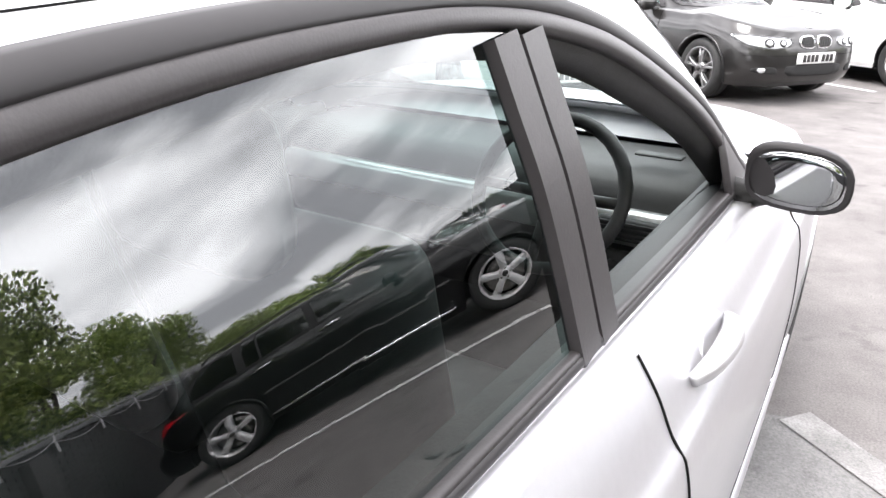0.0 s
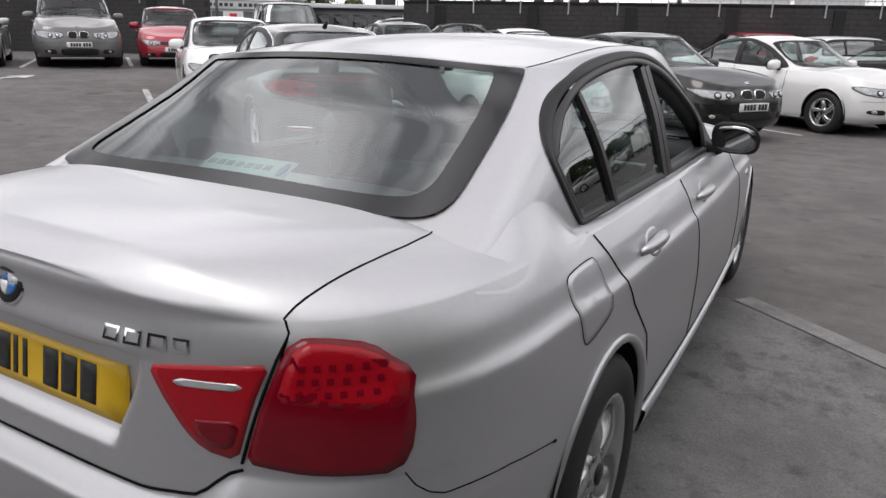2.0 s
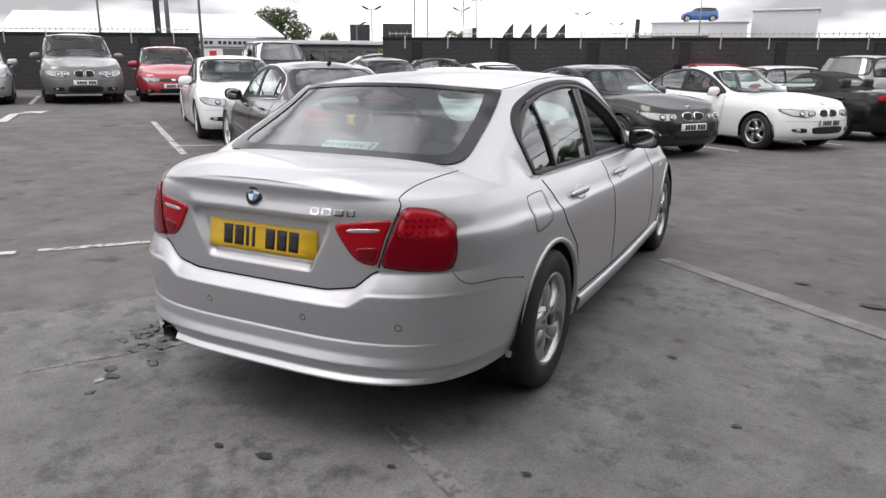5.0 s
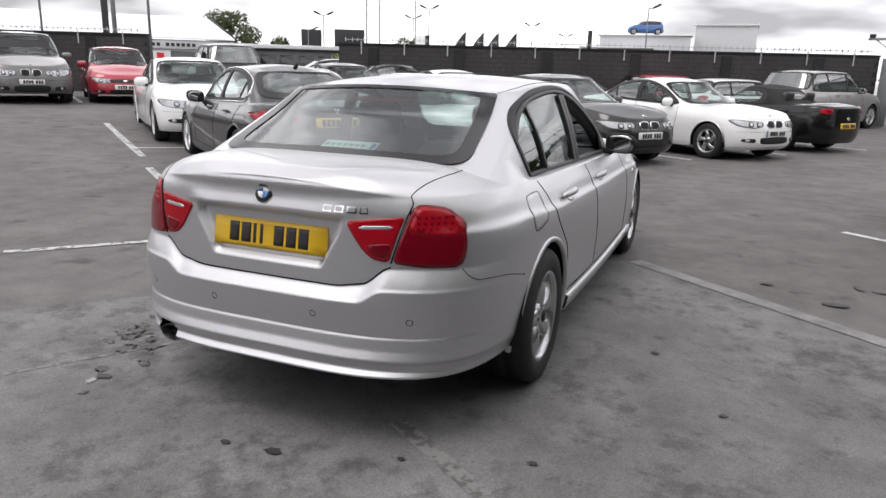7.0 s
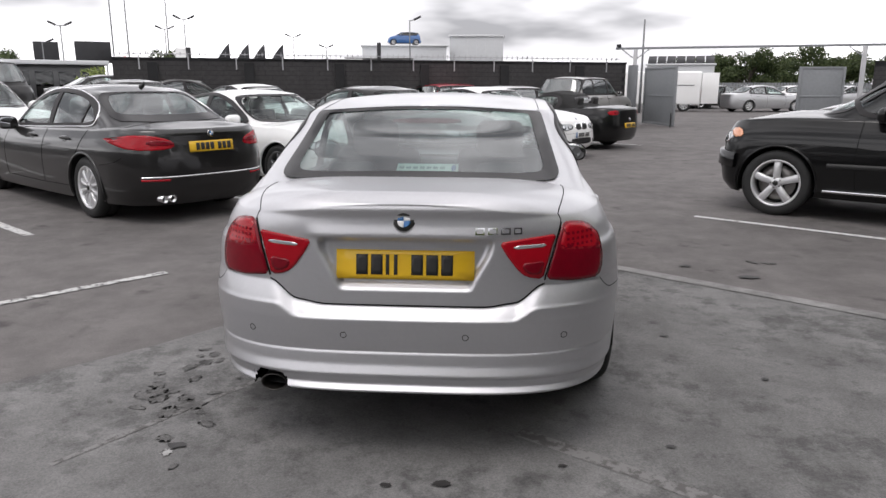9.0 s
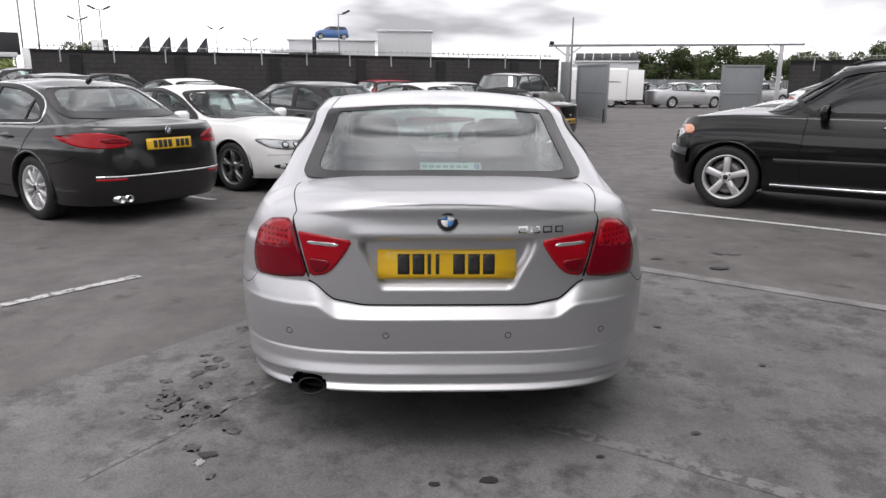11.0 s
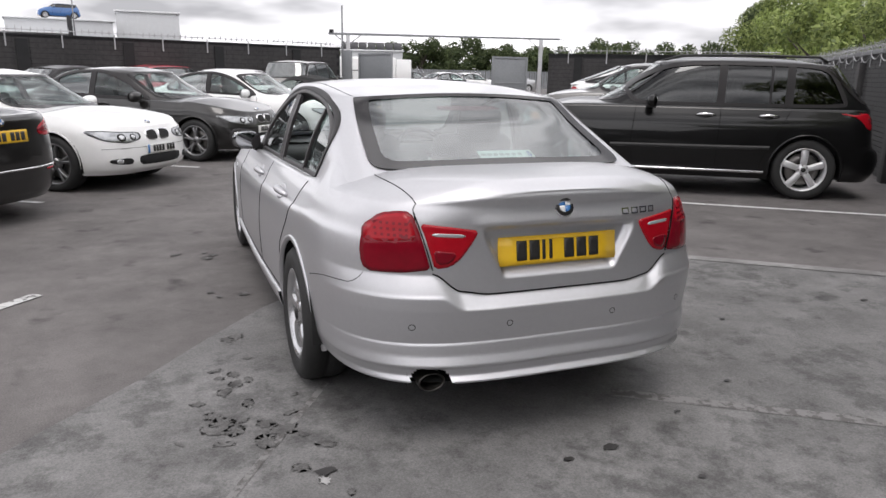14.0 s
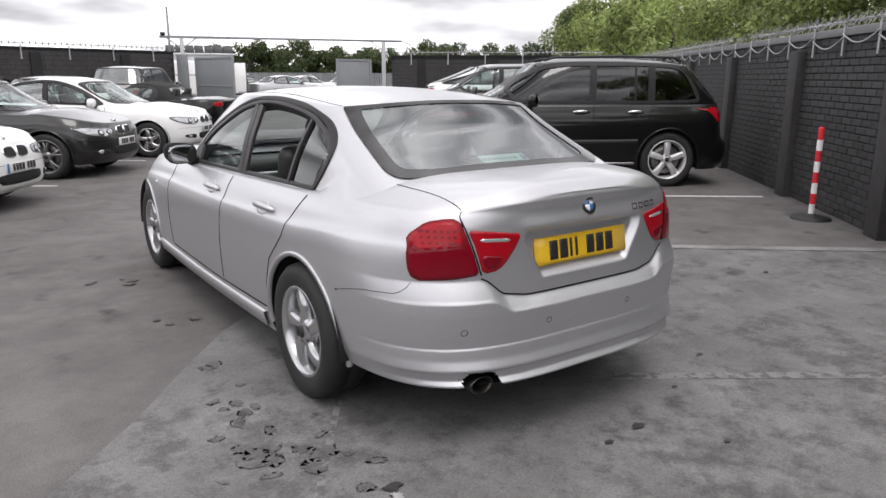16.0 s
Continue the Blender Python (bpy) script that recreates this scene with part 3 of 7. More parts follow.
def number_plate(parent, origin, right, up, mat, width=0.52, height=0.111, eu=False, seed=0):
    """A registration plate; its characters are plain bars of their size."""
    f = Flat(origin, right, up)
    base = part("number_plate", patch(f, [(-width / 2, -height / 2), (width / 2, -height / 2), (width / 2, height / 2), (-width / 2, height / 2)], 0.004, 3, 0.008), mat, parent, "number plate with dark character bars")
    cw, ch, gap = 0.044 * width / 0.52, 0.076, 0.056 * width / 0.52
    x = -width / 2 + 0.075 * width / 0.52 + (0.03 if eu else 0)
    for k in range(7):
        if k == 4:
            x += 0.035 * width / 0.52
        w = cw * (0.3 if (k in (2, 3) and seed == 1) else 1.0)
        part("character_bar", patch(f, [(x, -ch / 2), (x + w, -ch / 2), (x + w, ch / 2), (x, ch / 2)], 0.006, 2, 0.003, 0.1), INK, base)
        x += gap * (0.55 if (k in (2, 3) and seed == 1) else 1.0)
    if eu:
        part("blue_band", patch(f, [(-width / 2 + 0.005, -height / 2 + 0.004), (-width / 2 + 0.045, -height / 2 + 0.004), (-width / 2 + 0.045, height / 2 - 0.004), (-width / 2 + 0.005, height / 2 - 0.004)], 0.0055, 2, 0.003, 0.1), BLUE_INK, base)
    return base


# ---------- cars ----------
def split_off(bm, names):
    """Cuts one bmesh into several by its faces' names, keeping the joint normals."""
    bm.normal_update()
    out = {}
    for f in bm.faces:
        out.setdefault(names[f], []).append(f)
    made = {}
    for nm, faces in out.items():
        index, verts, norms, polys = {}, [], [], []
        for f in faces:
            ids = []
            for v in f.verts:
                if v not in index:
                    index[v] = len(verts)
                    verts.append(v.co.copy())
                    norms.append(v.normal.copy())
                ids.append(index[v])
            polys.append(ids)
        made[nm] = (verts, polys, norms)
    return made


def mesh_part(name, data, mat, parent, label=""):
    verts, polys, norms = data
    me = bpy.data.meshes.new(name)
    me.from_pydata(verts, [], polys)
    me.polygons.foreach_set("use_smooth", [True] * len(polys))
    me.materials.append(mat)
    me.normals_split_custom_set_from_vertices(norms)
    ob = new(name, me)
    ob.parent = parent
    return tagged(ob, label)


def shell_bm(sh, us, vs, cap=None, cap_keep=None, cap_rows=14, power=2):
    """The full shell, both halves, with its cap where cap_keep(y) says so."""
    bm = bmesh.new()
    for s in (1, -1):
        grid = []
        for v in vs:
            row = []
            for u in us:
                x, y, z = sh.station(u, v)
                row.append(bm.verts.new((s * x, y, z)))
            grid.append(row)
        for a, b in zip(grid, grid[1:]):
            for i in range(len(us) - 1):
                q = (a[i], a[i + 1], b[i + 1], b[i])
                bm.faces.new(q if s > 0 else q[::-1])
        if cap:
            top = grid[-1]
            rows = [top]
            for k in range(1, cap_rows + 1):
                t = 1 - k / cap_rows
                rows.append([bm.verts.new((p.co.x * t, p.co.y, p.co.z + cap(p.co.y, abs(p.co.x)) * (1 - t ** power))) for p in top])
            for level, (a, b) in enumerate(zip(rows, rows[1:])):
                for i in range(len(us) - 1):
                    if cap_keep(0.5 * (a[i].co.y + a[i + 1].co.y)) or level < 2:
                        q = (a[i], a[i + 1], b[i + 1], b[i])
                        bm.faces.new(q if s > 0 else q[::-1])
    bmesh.ops.remove_doubles(bm, verts=bm.verts[:], dist=2e-4)
    loose = [v for v in bm.verts if not v.link_faces]
    bmesh.ops.delete(bm, geom=loose, context="VERTS")
    bad = [f for f in bm.faces if f.calc_area() < 1e-9]
    if bad:
        bmesh.ops.delete(bm, geom=bad, context="FACES")
    return bm


def stations(nr, nm, nf):
    return [k / nr for k in range(nr)] + [1 + k / nm for k in range(nm)] + [2 + k / nf for k in range(nf + 1)]


def seat(parent, x, y, back=0.62, high=1.12, wide=0.25):
    """A car seat: cushion, backrest, headrest on two posts."""
    s = new("seat")
    s.parent = parent
    s.matrix_basis = pose(x, y, 0)
    part("cushion", boxed((-wide, -0.02, 0.36), (wide, 0.52, 0.52), 0.05, 3), SEAT, s)
    part("backrest", boxed((-wide, -0.07, 0.0), (wide, 0.07, back), 0.06, 4, pose(0, -0.02, 0.46, 14, 0, 0)), SEAT, s)
    part("headrest", boxed((-0.135, -0.055, 0.0), (0.135, 0.055, 0.21), 0.055, 4, pose(0, -0.24, high - 0.06, 8, 0, 0)), SEAT, s)
    for d in (-0.06, 0.06):
        part("headrest_post", tube(bmesh.new(), [(d, -0.18, high - 0.15), (d, -0.235, high + 0.0)], 0.007, 6), CHROME, s)
    return s


def car(name, at, label, category, spec, group=""):
    """One car. spec gives its sizes, its outline curves and which details it has."""
    g = spec.get
    L, W, ro, wb, R = spec["length"], spec["half"], spec["rear"], spec["base"], spec["tyre"]
    zb, H = g("bottom", 0.2), spec["roof"]
    paint = spec["paint"]
    top = thing(name, at, label, category, group)
    zs = curve(spec["belt"])
    mid = L * 0.487
    taper = lambda y: 1 - g("taper", 0.045) * ((y - mid) / 1.6) ** 2
    wide = curve([(a, b * W) for a, b in g("side", ((0, 0.95), (0.1, 0.978), (0.3, 0.995), (0.5, 1.0), (0.7, 0.989), (0.82, 0.964), (1, 0.89)))])
    low = g("low", lambda y: zb)
    body = Shell(low, zs, wide, curve(g("tail", ((0, 0.10), (0.1, 0.045), (0.3, 0.005), (0.45, 0), (0.6, 0.005), (0.85, 0.015), (0.95, 0.012), (1, 0.04)))), curve([(a, L - b) for a, b in g("face", ((0, 0.14), (0.15, 0.05), (0.35, 0.0), (0.6, 0.02), (0.85, 0.07), (1, 0.16)))]), taper, g("tail_round", (1.1, 2.8)), g("face_round", (1.0, 2.6)))
    body.dent, body.arch = g("dent"), g("arch_tail")
    y0, y1, y2, y3 = spec["cabin"]  # rear base, rear top, front top, front base
    ctaper = lambda y: max(1 - g("cabin_taper", 0.06) * (y - mid) ** 2, 0.94)
    edge = g("edge", W * 0.89 - 0.01)
    rw = g("roof_half", 0.635)
    cwide = curve(((0, edge), (0.5, edge * 0.46 + rw * 0.55), (0.85, rw), (0.95, rw - g("roof_steps", (0.032, 0.07))[0]), (1, rw - g("roof_steps", (0.032, 0.07))[1])))
    crown = g("crown", 0.05)
    rl = H - crown
    high = curve(((y1 - 0.35, rl - g("rear_drop", 0.07)), (y1, rl - g("rear_drop", 0.07) * 0.75), (0.5 * (y1 + y2), rl), (y2 - 0.05, rl - 0.012), (y2 + 0.45, rl - 0.12)))
    cabin = (ArchedShell if g("roof_arch") else Shell)(lambda y: zs(y) - 0.006, high, cwide, curve(((0, y0), (1, y1))), curve(((0, y3), (1, y2))), ctaper, g("cabin_rear", (0.9, 5.0)), g("cabin_front", (1.0, 4.0)))
    cabin.arch = g("roof_arch")
    fine = g("fine", 1.0)
    us = g("us") or stations(int(44 * fine), int(90 * fine), int(36 * fine))
    n = int(36 * fine)
    vs = g("vs") or [k / n for k in range(n)] + [1.0]
    deck, hood = g("deck_crown", 0.055), g("hood_crown", 0.07)

    def rise(y, x=0.0):
        if y < mid and g("rise"):
            return g("rise")(y, x)
        if y < mid:
            return deck * smooth(0.02, 0.35, y - body.rear(1.0))
        return hood * smooth(0.0, 0.7, body.front(1.0) - y)

    inner0, inner1 = g("well", (y0 + 0.42, y3 - 0.28))
    crest = rise
    if g("flat_sill"):
        rise = lambda y, x=0.0: crest(y, x) * (1 - smooth(0.84, 1.25, y) * (1 - smooth(inner1 - 0.05, inner1 + 0.25, y)))
    bm = shell_bm(body, us, vs, rise, lambda y: not inner0 < y < inner1, g("cap_rows", 14), g("crown_power", 2))
    if g("notch"):
        bmesh.ops.delete(bm, geom=[f for f in bm.faces if f.calc_center_median().y < 0.4 and inside(g("notch"), f.calc_center_median().x, f.calc_center_median().z)], context="FACES")
    wheels = [(ro, s) for s in (1, -1)] + [(ro + wb, s) for s in (1, -1)]
    Ra = R + g("arch", 0.045)
    cut = []
    for f in bm.faces:
        c = f.calc_center_median()
        if abs(c.x) > W * 0.6:
            for wy in (ro, ro + wb):
                if math.hypot(c.y - wy, c.z - R) < Ra and c.z < 1.0:
                    cut.append(f)
    rimv = {v for f in cut for v in f.verts}
    bmesh.ops.delete(bm, geom=cut, context="FACES_ONLY")
    bmesh.ops.delete(bm, geom=[v for v in bm.verts if not v.link_faces], context="VERTS")
    for v in rimv:
        if v.is_valid and v.co.z > zb + 0.004:
            wy = ro if abs(v.co.y - ro) < abs(v.co.y - ro - wb) else ro + wb
            d = Vector((v.co.y - wy, v.co.z - R))
            d = d.normalized() * Ra if d.length > 1e-6 else d
            yy, zz = wy + d.x, max(R + d.y, zb)
            v.co = Vector((math.copysign(body.side(yy, zz), v.co.x), yy, zz))
    doors = spec["doors"]  # y of the rear door's rear edge, the pillar, the front door's front edge
    names = {}
    for f in bm.faces:
        c = f.calc_center_median()
        z = c.z
        nm = "body"
        if c.y < g("bumper_line", 0.6) + (z - 0.6) * 0.25 and z < g("bumper_top", 0.62) and c.y < mid:
            nm = "rear_bumper"
        elif c.y > L - 0.75 and z < 0.58 * zs(L - 0.7):
            nm = "front_bumper"
        elif abs(c.x) > W * 0.75 and 0.33 < z and doors[0] < c.y < doors[2] and z < zs(c.y) - 0.01:
            dy = c.y + max(0, 0.62 - z) * -0.45 if c.y < doors[0] + 0.35 else c.y
            if dy > doors[0]:
                nm = ("rear_door_" if c.y < doors[1] else "front_door_") + ("right" if c.x > 0 else "left")
        elif c.y < mid and z > zs(c.y) - 0.012 and abs(c.x) < body.half(c.y, 1.0) - 0.03:
            nm = "boot_lid"
        elif c.y > mid and z > zs(c.y) + 0.002:
            nm = "bonnet"
        names[f] = nm
    pieces = split_off(bm, names)
    bm.free()
    holder = {}
    for nm, data in pieces.items():
        clean = nm.replace("_right", "").replace("_left", "")
        holder[nm] = mesh_part(clean, data, paint, top)
    # cabin
    cf = g("cabin_fine", fine)
    n2 = int(22 * cf)
    cus = stations(int(40 * cf), int(70 * cf), int(40 * cf))
    if cf > 2:
        turn = cabin.round_rear[1] / 2
        extra = [2 / math.pi * math.acos(t ** turn) for t in np.linspace(0.02, 0.9, 60)] + [2 / math.pi * math.asin(t ** turn) for t in np.linspace(0.02, 0.9, 60)]
        cus = sorted(set(round(u, 5) for u in cus + extra))
    def roof_cap(y, x):
        if cabin.arch and y < mid - 0.3:
            return crown - cabin.arch(x)
        return crown * smooth(0.0, 0.5, y - cabin.rear(1.0)) * smooth(0.0, 0.4, cabin.front(1.0) - y) + 0.001

    cb = shell_bm(cabin, cus, [k / n2 for k in range(n2 + 1)], roof_cap, lambda y: True)
    dlo = rounded(spec["dlo"], 2)
    seal = g("seal", 0.04)
    hole = inner_ring(dlo, (seal * 0.55,) * 3, 0.03)
    rg = spec["rear_glass"]
    fg = spec["front_glass"]
    rgl, fgl = rounded(rg, 2) if fine > 1 else crisp(rg), crisp(fg)
    rhole, fhole = drawn_in(rgl, (0.025, 0.015, 0.010) if fine > 1 else (0.03,) * 3, 0.03), drawn_in(fgl, (0.03,) * 3, 0.03)
    cut = []
    for f in cb.faces:
        c = f.calc_center_median()
        nn = f.normal if f.normal.length else Vector((0, 0, 1))
        if abs(nn.x) > 0.45 and inside(hole, c.y, c.z):
            cut.append(f)
        elif nn.y < -0.15 and c.y < y1 + 0.25 and inside(rhole, c.x, c.z):
            cut.append(f)
        elif nn.y > 0.15 and c.y > y2 - 0.3 and inside(fhole, c.x, c.z):
            cut.append(f)
    bmesh.ops.delete(cb, geom=cut, context="FACES")
    names = {f: "roof" for f in cb.faces}
    part_roof = mesh_part("roof", split_off(cb, names)["roof"], g("roof_paint", paint), top, g("roof_label", ""))
    cb.free()
    # glazing
    pane, rear_pane = g("pane", CLEAR), g("rear_pane", TINTED)
    rback, rfront = Back(cabin, -1), Back(cabin, 1)
    w = part("rear_window", patch(rback, shrunk(rgl, 0.006), 0.002, 10, 0.004, 0.03, 0.0, True), rear_pane, top)
    part("glass_border", ring_between(rback, even(rgl, 0.012 if fine > 1 else 0.03), drawn_in(rgl, g("frit", (0.085, 0.07, 0.025)), 0.012 if fine > 1 else 0.03), 0.006, 0.006), FRIT, w)
    w = part("windscreen", patch(rfront, shrunk(fgl, 0.006), 0.002, 8, 0.004, 0.03, 0.0, True), CLEAR, top)
    part("glass_border", ring_between(rfront, even(fgl, 0.03), drawn_in(fgl, (0.03, 0.035, 0.03), 0.03), 0.006, 0.006), FRIT, w)
    for s, word in ((1, "right"), (-1, "left")):
        f = Side(cabin, s)
        framed = g("framed")
        if framed:
            flat = Straight(f, 1.20)
            part("window_surround", moulding(f, dlo, ((-0.001, 0.0), (0.0, 0.005), (0.004, 0.0065), (0.016, 0.0055), (0.018, 0.002)), 0.02, 0.7), SEAL, top, "black window surround")
            part("door_frame", moulding(flat, dlo, ((0.017, 0.001), (0.020, 0.0045), (0.032, 0.0035), (0.036, 0.001), (0.038, -0.006), (0.035, -0.025)), 0.02, 0.5), DOOR_FRAME, top, "satin black door frame")
            part("door_lining", moulding(flat, dlo, ((0.034, -0.012), (0.044, -0.022), (0.052, -0.040), (0.052, -0.060)), 0.02, 0.35), PLASTIC, top)
            part("mirror_sail", patch(f, crisp([(2.64, 0.912), (2.91, 0.908), (2.80, 1.000), (2.70, 1.055), (2.66, 1.05)], 0.02), 0.005, 4, 0.012), DOOR_FRAME, top, "black triangle behind the door mirror")
        else:
            part("window_surround", ring_between(f, even(dlo, 0.03), inner_ring(dlo, (seal, seal, g("seal_top", seal)), 0.03), 0.008, 0.012), SEAL, top, "black window surround")
        cuts = [min(p[0] for p in dlo)] + list(spec["pillars"]) + [max(p[0] for p in dlo)]
        leans = [0.0] + list(g("pillar_lean", (0.0,) * 9))[:len(spec["pillars"])] + [0.0]
        inn = inner_ring(dlo, (0.024, 0.010, 0.024) if framed else (seal * 0.7,) * 3, 0.03)
        tall = g("roof") - 0.06 - zs(mid)
        for k, (a, b) in enumerate(zip(cuts, cuts[1:])):
            if (word, k) in g("open_windows", ()):
                continue
            shear = lambda poly, t, sg: [(y + sg * t * (z - zs(mid)) / tall, z) for y, z in poly]
            poly = shear(clip(shear(inn, leans[k], -1), a, 99), leans[k], 1)
            poly = shear(clip(shear(poly, leans[k + 1], -1), -99, b), leans[k + 1], 1)
            if len(poly) > 3:
                part("side_window", patch(flat if framed else f, poly, -0.007 if framed else -0.004, 6, 0.003, 0.04, 0.0, True), g("side_pane", rear_pane) if k < len(cuts) - 2 else pane, top)
        for k, y in enumerate(spec["pillars"]):
            lean = g("pillar_lean", (0.0,) * 9)[k]
            wdt = g("pillar_width", (0.035, 0.11))[min(k, len(g("pillar_width", (0.035, 0.11))) - 1)] if len(spec["pillars"]) > 1 else 0.11
            zz0 = zs(y) + 0.01
            zz1 = max((z for z in np.linspace(zz0, rl + 0.1, 120) if inside(dlo, y + lean, z)), default=rl - 0.05) - (0.03 if framed else 0.0)
            for off, wide_ in ((-0.031, 0.058), (0.031, 0.058)) if framed and k else ((0.0, wdt),):
                part("window_pillar", band(flat if framed else f, [(y + off, zz0), (y + off + lean * 0.5, (zz0 + zz1) / 2), (y + off + lean, zz1 - 0.012)], wide_, 0.0065 if framed else 0.004, False, 0.016), DOOR_FRAME if framed else SEAL, top, shade=False)
    # shut lines
    def seam(f, pts, width=g("seam", 0.007)):
        return part("shut_line", band(f, pts, width, 0.0022, False, 0.006, 0.015), GAP, top)

    for s in (1, -1):
        f = Side(body, s)
        a, b, c = doors
        seam(f, [(a - 0.06, zs(a) - 0.006), (a + 0.02, 0.87 * zs(a)), (a + 0.06, 0.78 * zs(a)), (a + 0.19, 0.60), (a + 0.25, 0.44), (a + 0.26, 0.34)])
        seam(f, [(b, zs(b) - 0.006), (b + 0.015, 0.7), (b + 0.02, 0.34)])
        seam(f, [(c - 0.02, zs(c) - 0.01), (c + 0.02, 0.7), (c - 0.02, 0.34)])
        seam(f, [(a + 0.26, 0.335), ((a + c) / 2, 0.325), (c - 0.03, 0.335)], 0.006)
        seam(f, g("bumper_seam") or [(0.34, 0.69), (0.42, 0.645), (0.55, 0.62), (ro - Ra + 0.01, 0.60)], 0.006)
        for hy in (b - 0.56, c - 0.86):
            hz = g("handle_z", 0.825)
            cup = part("handle_recess", patch(f, rounded([(hy - 0.05, hz - 0.035), (hy + 0.09, hz - 0.03), (hy + 0.1, hz + 0.035), (hy - 0.03, hz + 0.04)], 2), 0.0015, 4, 0.004), spec.get("recess", paint), top)
            q, nn = frame_at(f, hy, hz)
            pts = []
            for t in np.linspace(0, 1, 9):
                qq, nq = frame_at(f, hy - 0.11 + 0.23 * t, hz + 0.004 * math.sin(t * 3))
                pts.append(qq + nq * (0.004 + 0.026 * math.sin(math.pi * t) ** 0.7))
            hb = bmesh.new()
            tube(hb, pts, [0.010 + 0.009 * math.sin(math.pi * t) ** 0.6 for t in np.linspace(0, 1, 9)], 8)
            part("door_handle", hb, g("handle_paint", paint), top)
    # underbody, arch liners, wheels
    ub = bmesh.new()
    for s in (1, -1):
        row = [body.station(u, 0.0) for u in us]
        a = [ub.verts.new((s * x, y, z + 0.004)) for x, y, z in row]
        b = [ub.verts.new((0, y, z + 0.004)) for x, y, z in row]
        for i in range(len(us) - 1):
            wy = min(abs(row[i][1] - ro), abs(row[i][1] - ro - wb))
            if wy < Ra:
                k = (W - 0.32) / max(row[i][0], 0.01)
            ub.faces.new((a[i], a[i + 1], b[i + 1], b[i]))
    bmesh.ops.remove_doubles(ub, verts=ub.verts[:], dist=1e-4)
    for v in ub.verts:
        if abs(v.co.x) > W - 0.32 and min(abs(v.co.y - ro), abs(v.co.y - ro - wb)) < Ra - 0.01:
            v.co.x = math.copysign(W - 0.32, v.co.x)
    part("underbody", ub, UNDER, top)
    for wy, s in wheels:
        al = revolve(bmesh.new(), [(-0.30, 0.02), (-0.30, Ra + 0.012), (0.0, Ra + 0.012)], "x", 24, math.pi * g("liner", 1.16))
        o = part("arch_liner", al, UNDER, top)
        o.matrix_basis = pose(s * (body.side(wy, R + Ra * 0.8) - 0.012), wy, R, -90 * (g("liner", 1.16) - 1.0), 0, 0 if s > 0 else 180)
        lip = []
        for k in range(25):
            a = math.pi * (-0.10 + 1.2 * k / 24)
            yy, zz = wy + Ra * math.cos(a), R + Ra * math.sin(a)
            if zz > zb + 0.01:
                lip.append((yy, zz))
        part("arch_lip", band(Side(body, s), lip, 0.022, 0.006, False, 0.02), g("arch_mat", paint), top)
        wheel(top, s * (W - (g("inset", 0.015) if wy == ro else 0.015) - g("wheel_w", 0.205) / 2 - 0.03), wy, R, g("rim", 0.212), g("wheel_w", 0.205), g("wheels", "five"), s)
    # cabin interior
    if g("interior", True):
        tub = bmesh.new()
        x = edge - 0.06
        pr = [(-x, zs(mid) - 0.03), (-x, 0.30), (x, 0.30), (x, zs(mid) - 0.03)]
        rows = [[tub.verts.new((px, yy, pz)) for px, pz in pr] for yy in (y0 + 0.42, y3 - 0.3)]
        for i in range(3):
            tub.faces.new((rows[0][i], rows[0][i + 1], rows[1][i + 1], rows[1][i]))
        for r_ in rows:
            tub.faces.new(r_)
        part("cabin_lining", tub, CARPET, top, shade=False)
        sy = y2 - g("seat_back", 0.72)
        sh_ = min(H - 0.30, zs(sy) + 0.20)
        for sx in (-0.36, 0.36):
            seat(top, sx, sy, sh_ - 0.46, sh_)
        if g("bench", True):
            bench = new("rear_bench")
            bench.parent = top
            part("backrest", boxed((-0.64, y0 + 0.52, 0.5), (0.64, y0 + 0.66, zs(y0) - 0.03), 0.05, 3), SEAT, bench)
            part("cushion", boxed((-0.64, y0 + 0.6, 0.36), (0.64, y0 + 1.1, 0.52), 0.05, 3), SEAT, bench)
            for sx in (-0.36, 0.36):
                part("headrest", boxed((sx - 0.12, y0 + 0.52, zs(y0) - 0.04), (sx + 0.12, y0 + 0.63, zs(y0) + 0.11), 0.045, 3), SEAT, bench)
        part("dashboard", boxed((-x, y3 - 0.62, 0.55), (x, y3 - 0.2, zs(y3) + 0.0), 0.07, 3), DASH, top)
        st = bmesh.new()
        c = pose(0.36, y3 - 0.80, 0.86, 62, 0, 0)
        tube(st, [c @ Vector((0.185 * math.cos(k * math.pi / 14), 0.185 * math.sin(k * math.pi / 14), 0)) for k in range(28)], 0.017, 8, True)
        for k in (0, 0.5, 1.0):
            a = math.pi * (1 + k)
            tube(st, [c @ Vector((0, 0, -0.02)), c @ Vector((0.18 * math.cos(a), 0.18 * math.sin(a), 0))], 0.014, 6)
        part("steering_wheel", st, PLASTIC, top)
        part("inside_mirror", boxed((-0.11, -0.012, -0.03), (0.11, 0.012, 0.03), 0.012, 3, pose(0, y2 + 0.02, H - crown - 0.06, 12, 0, 0)), PLASTIC, top)
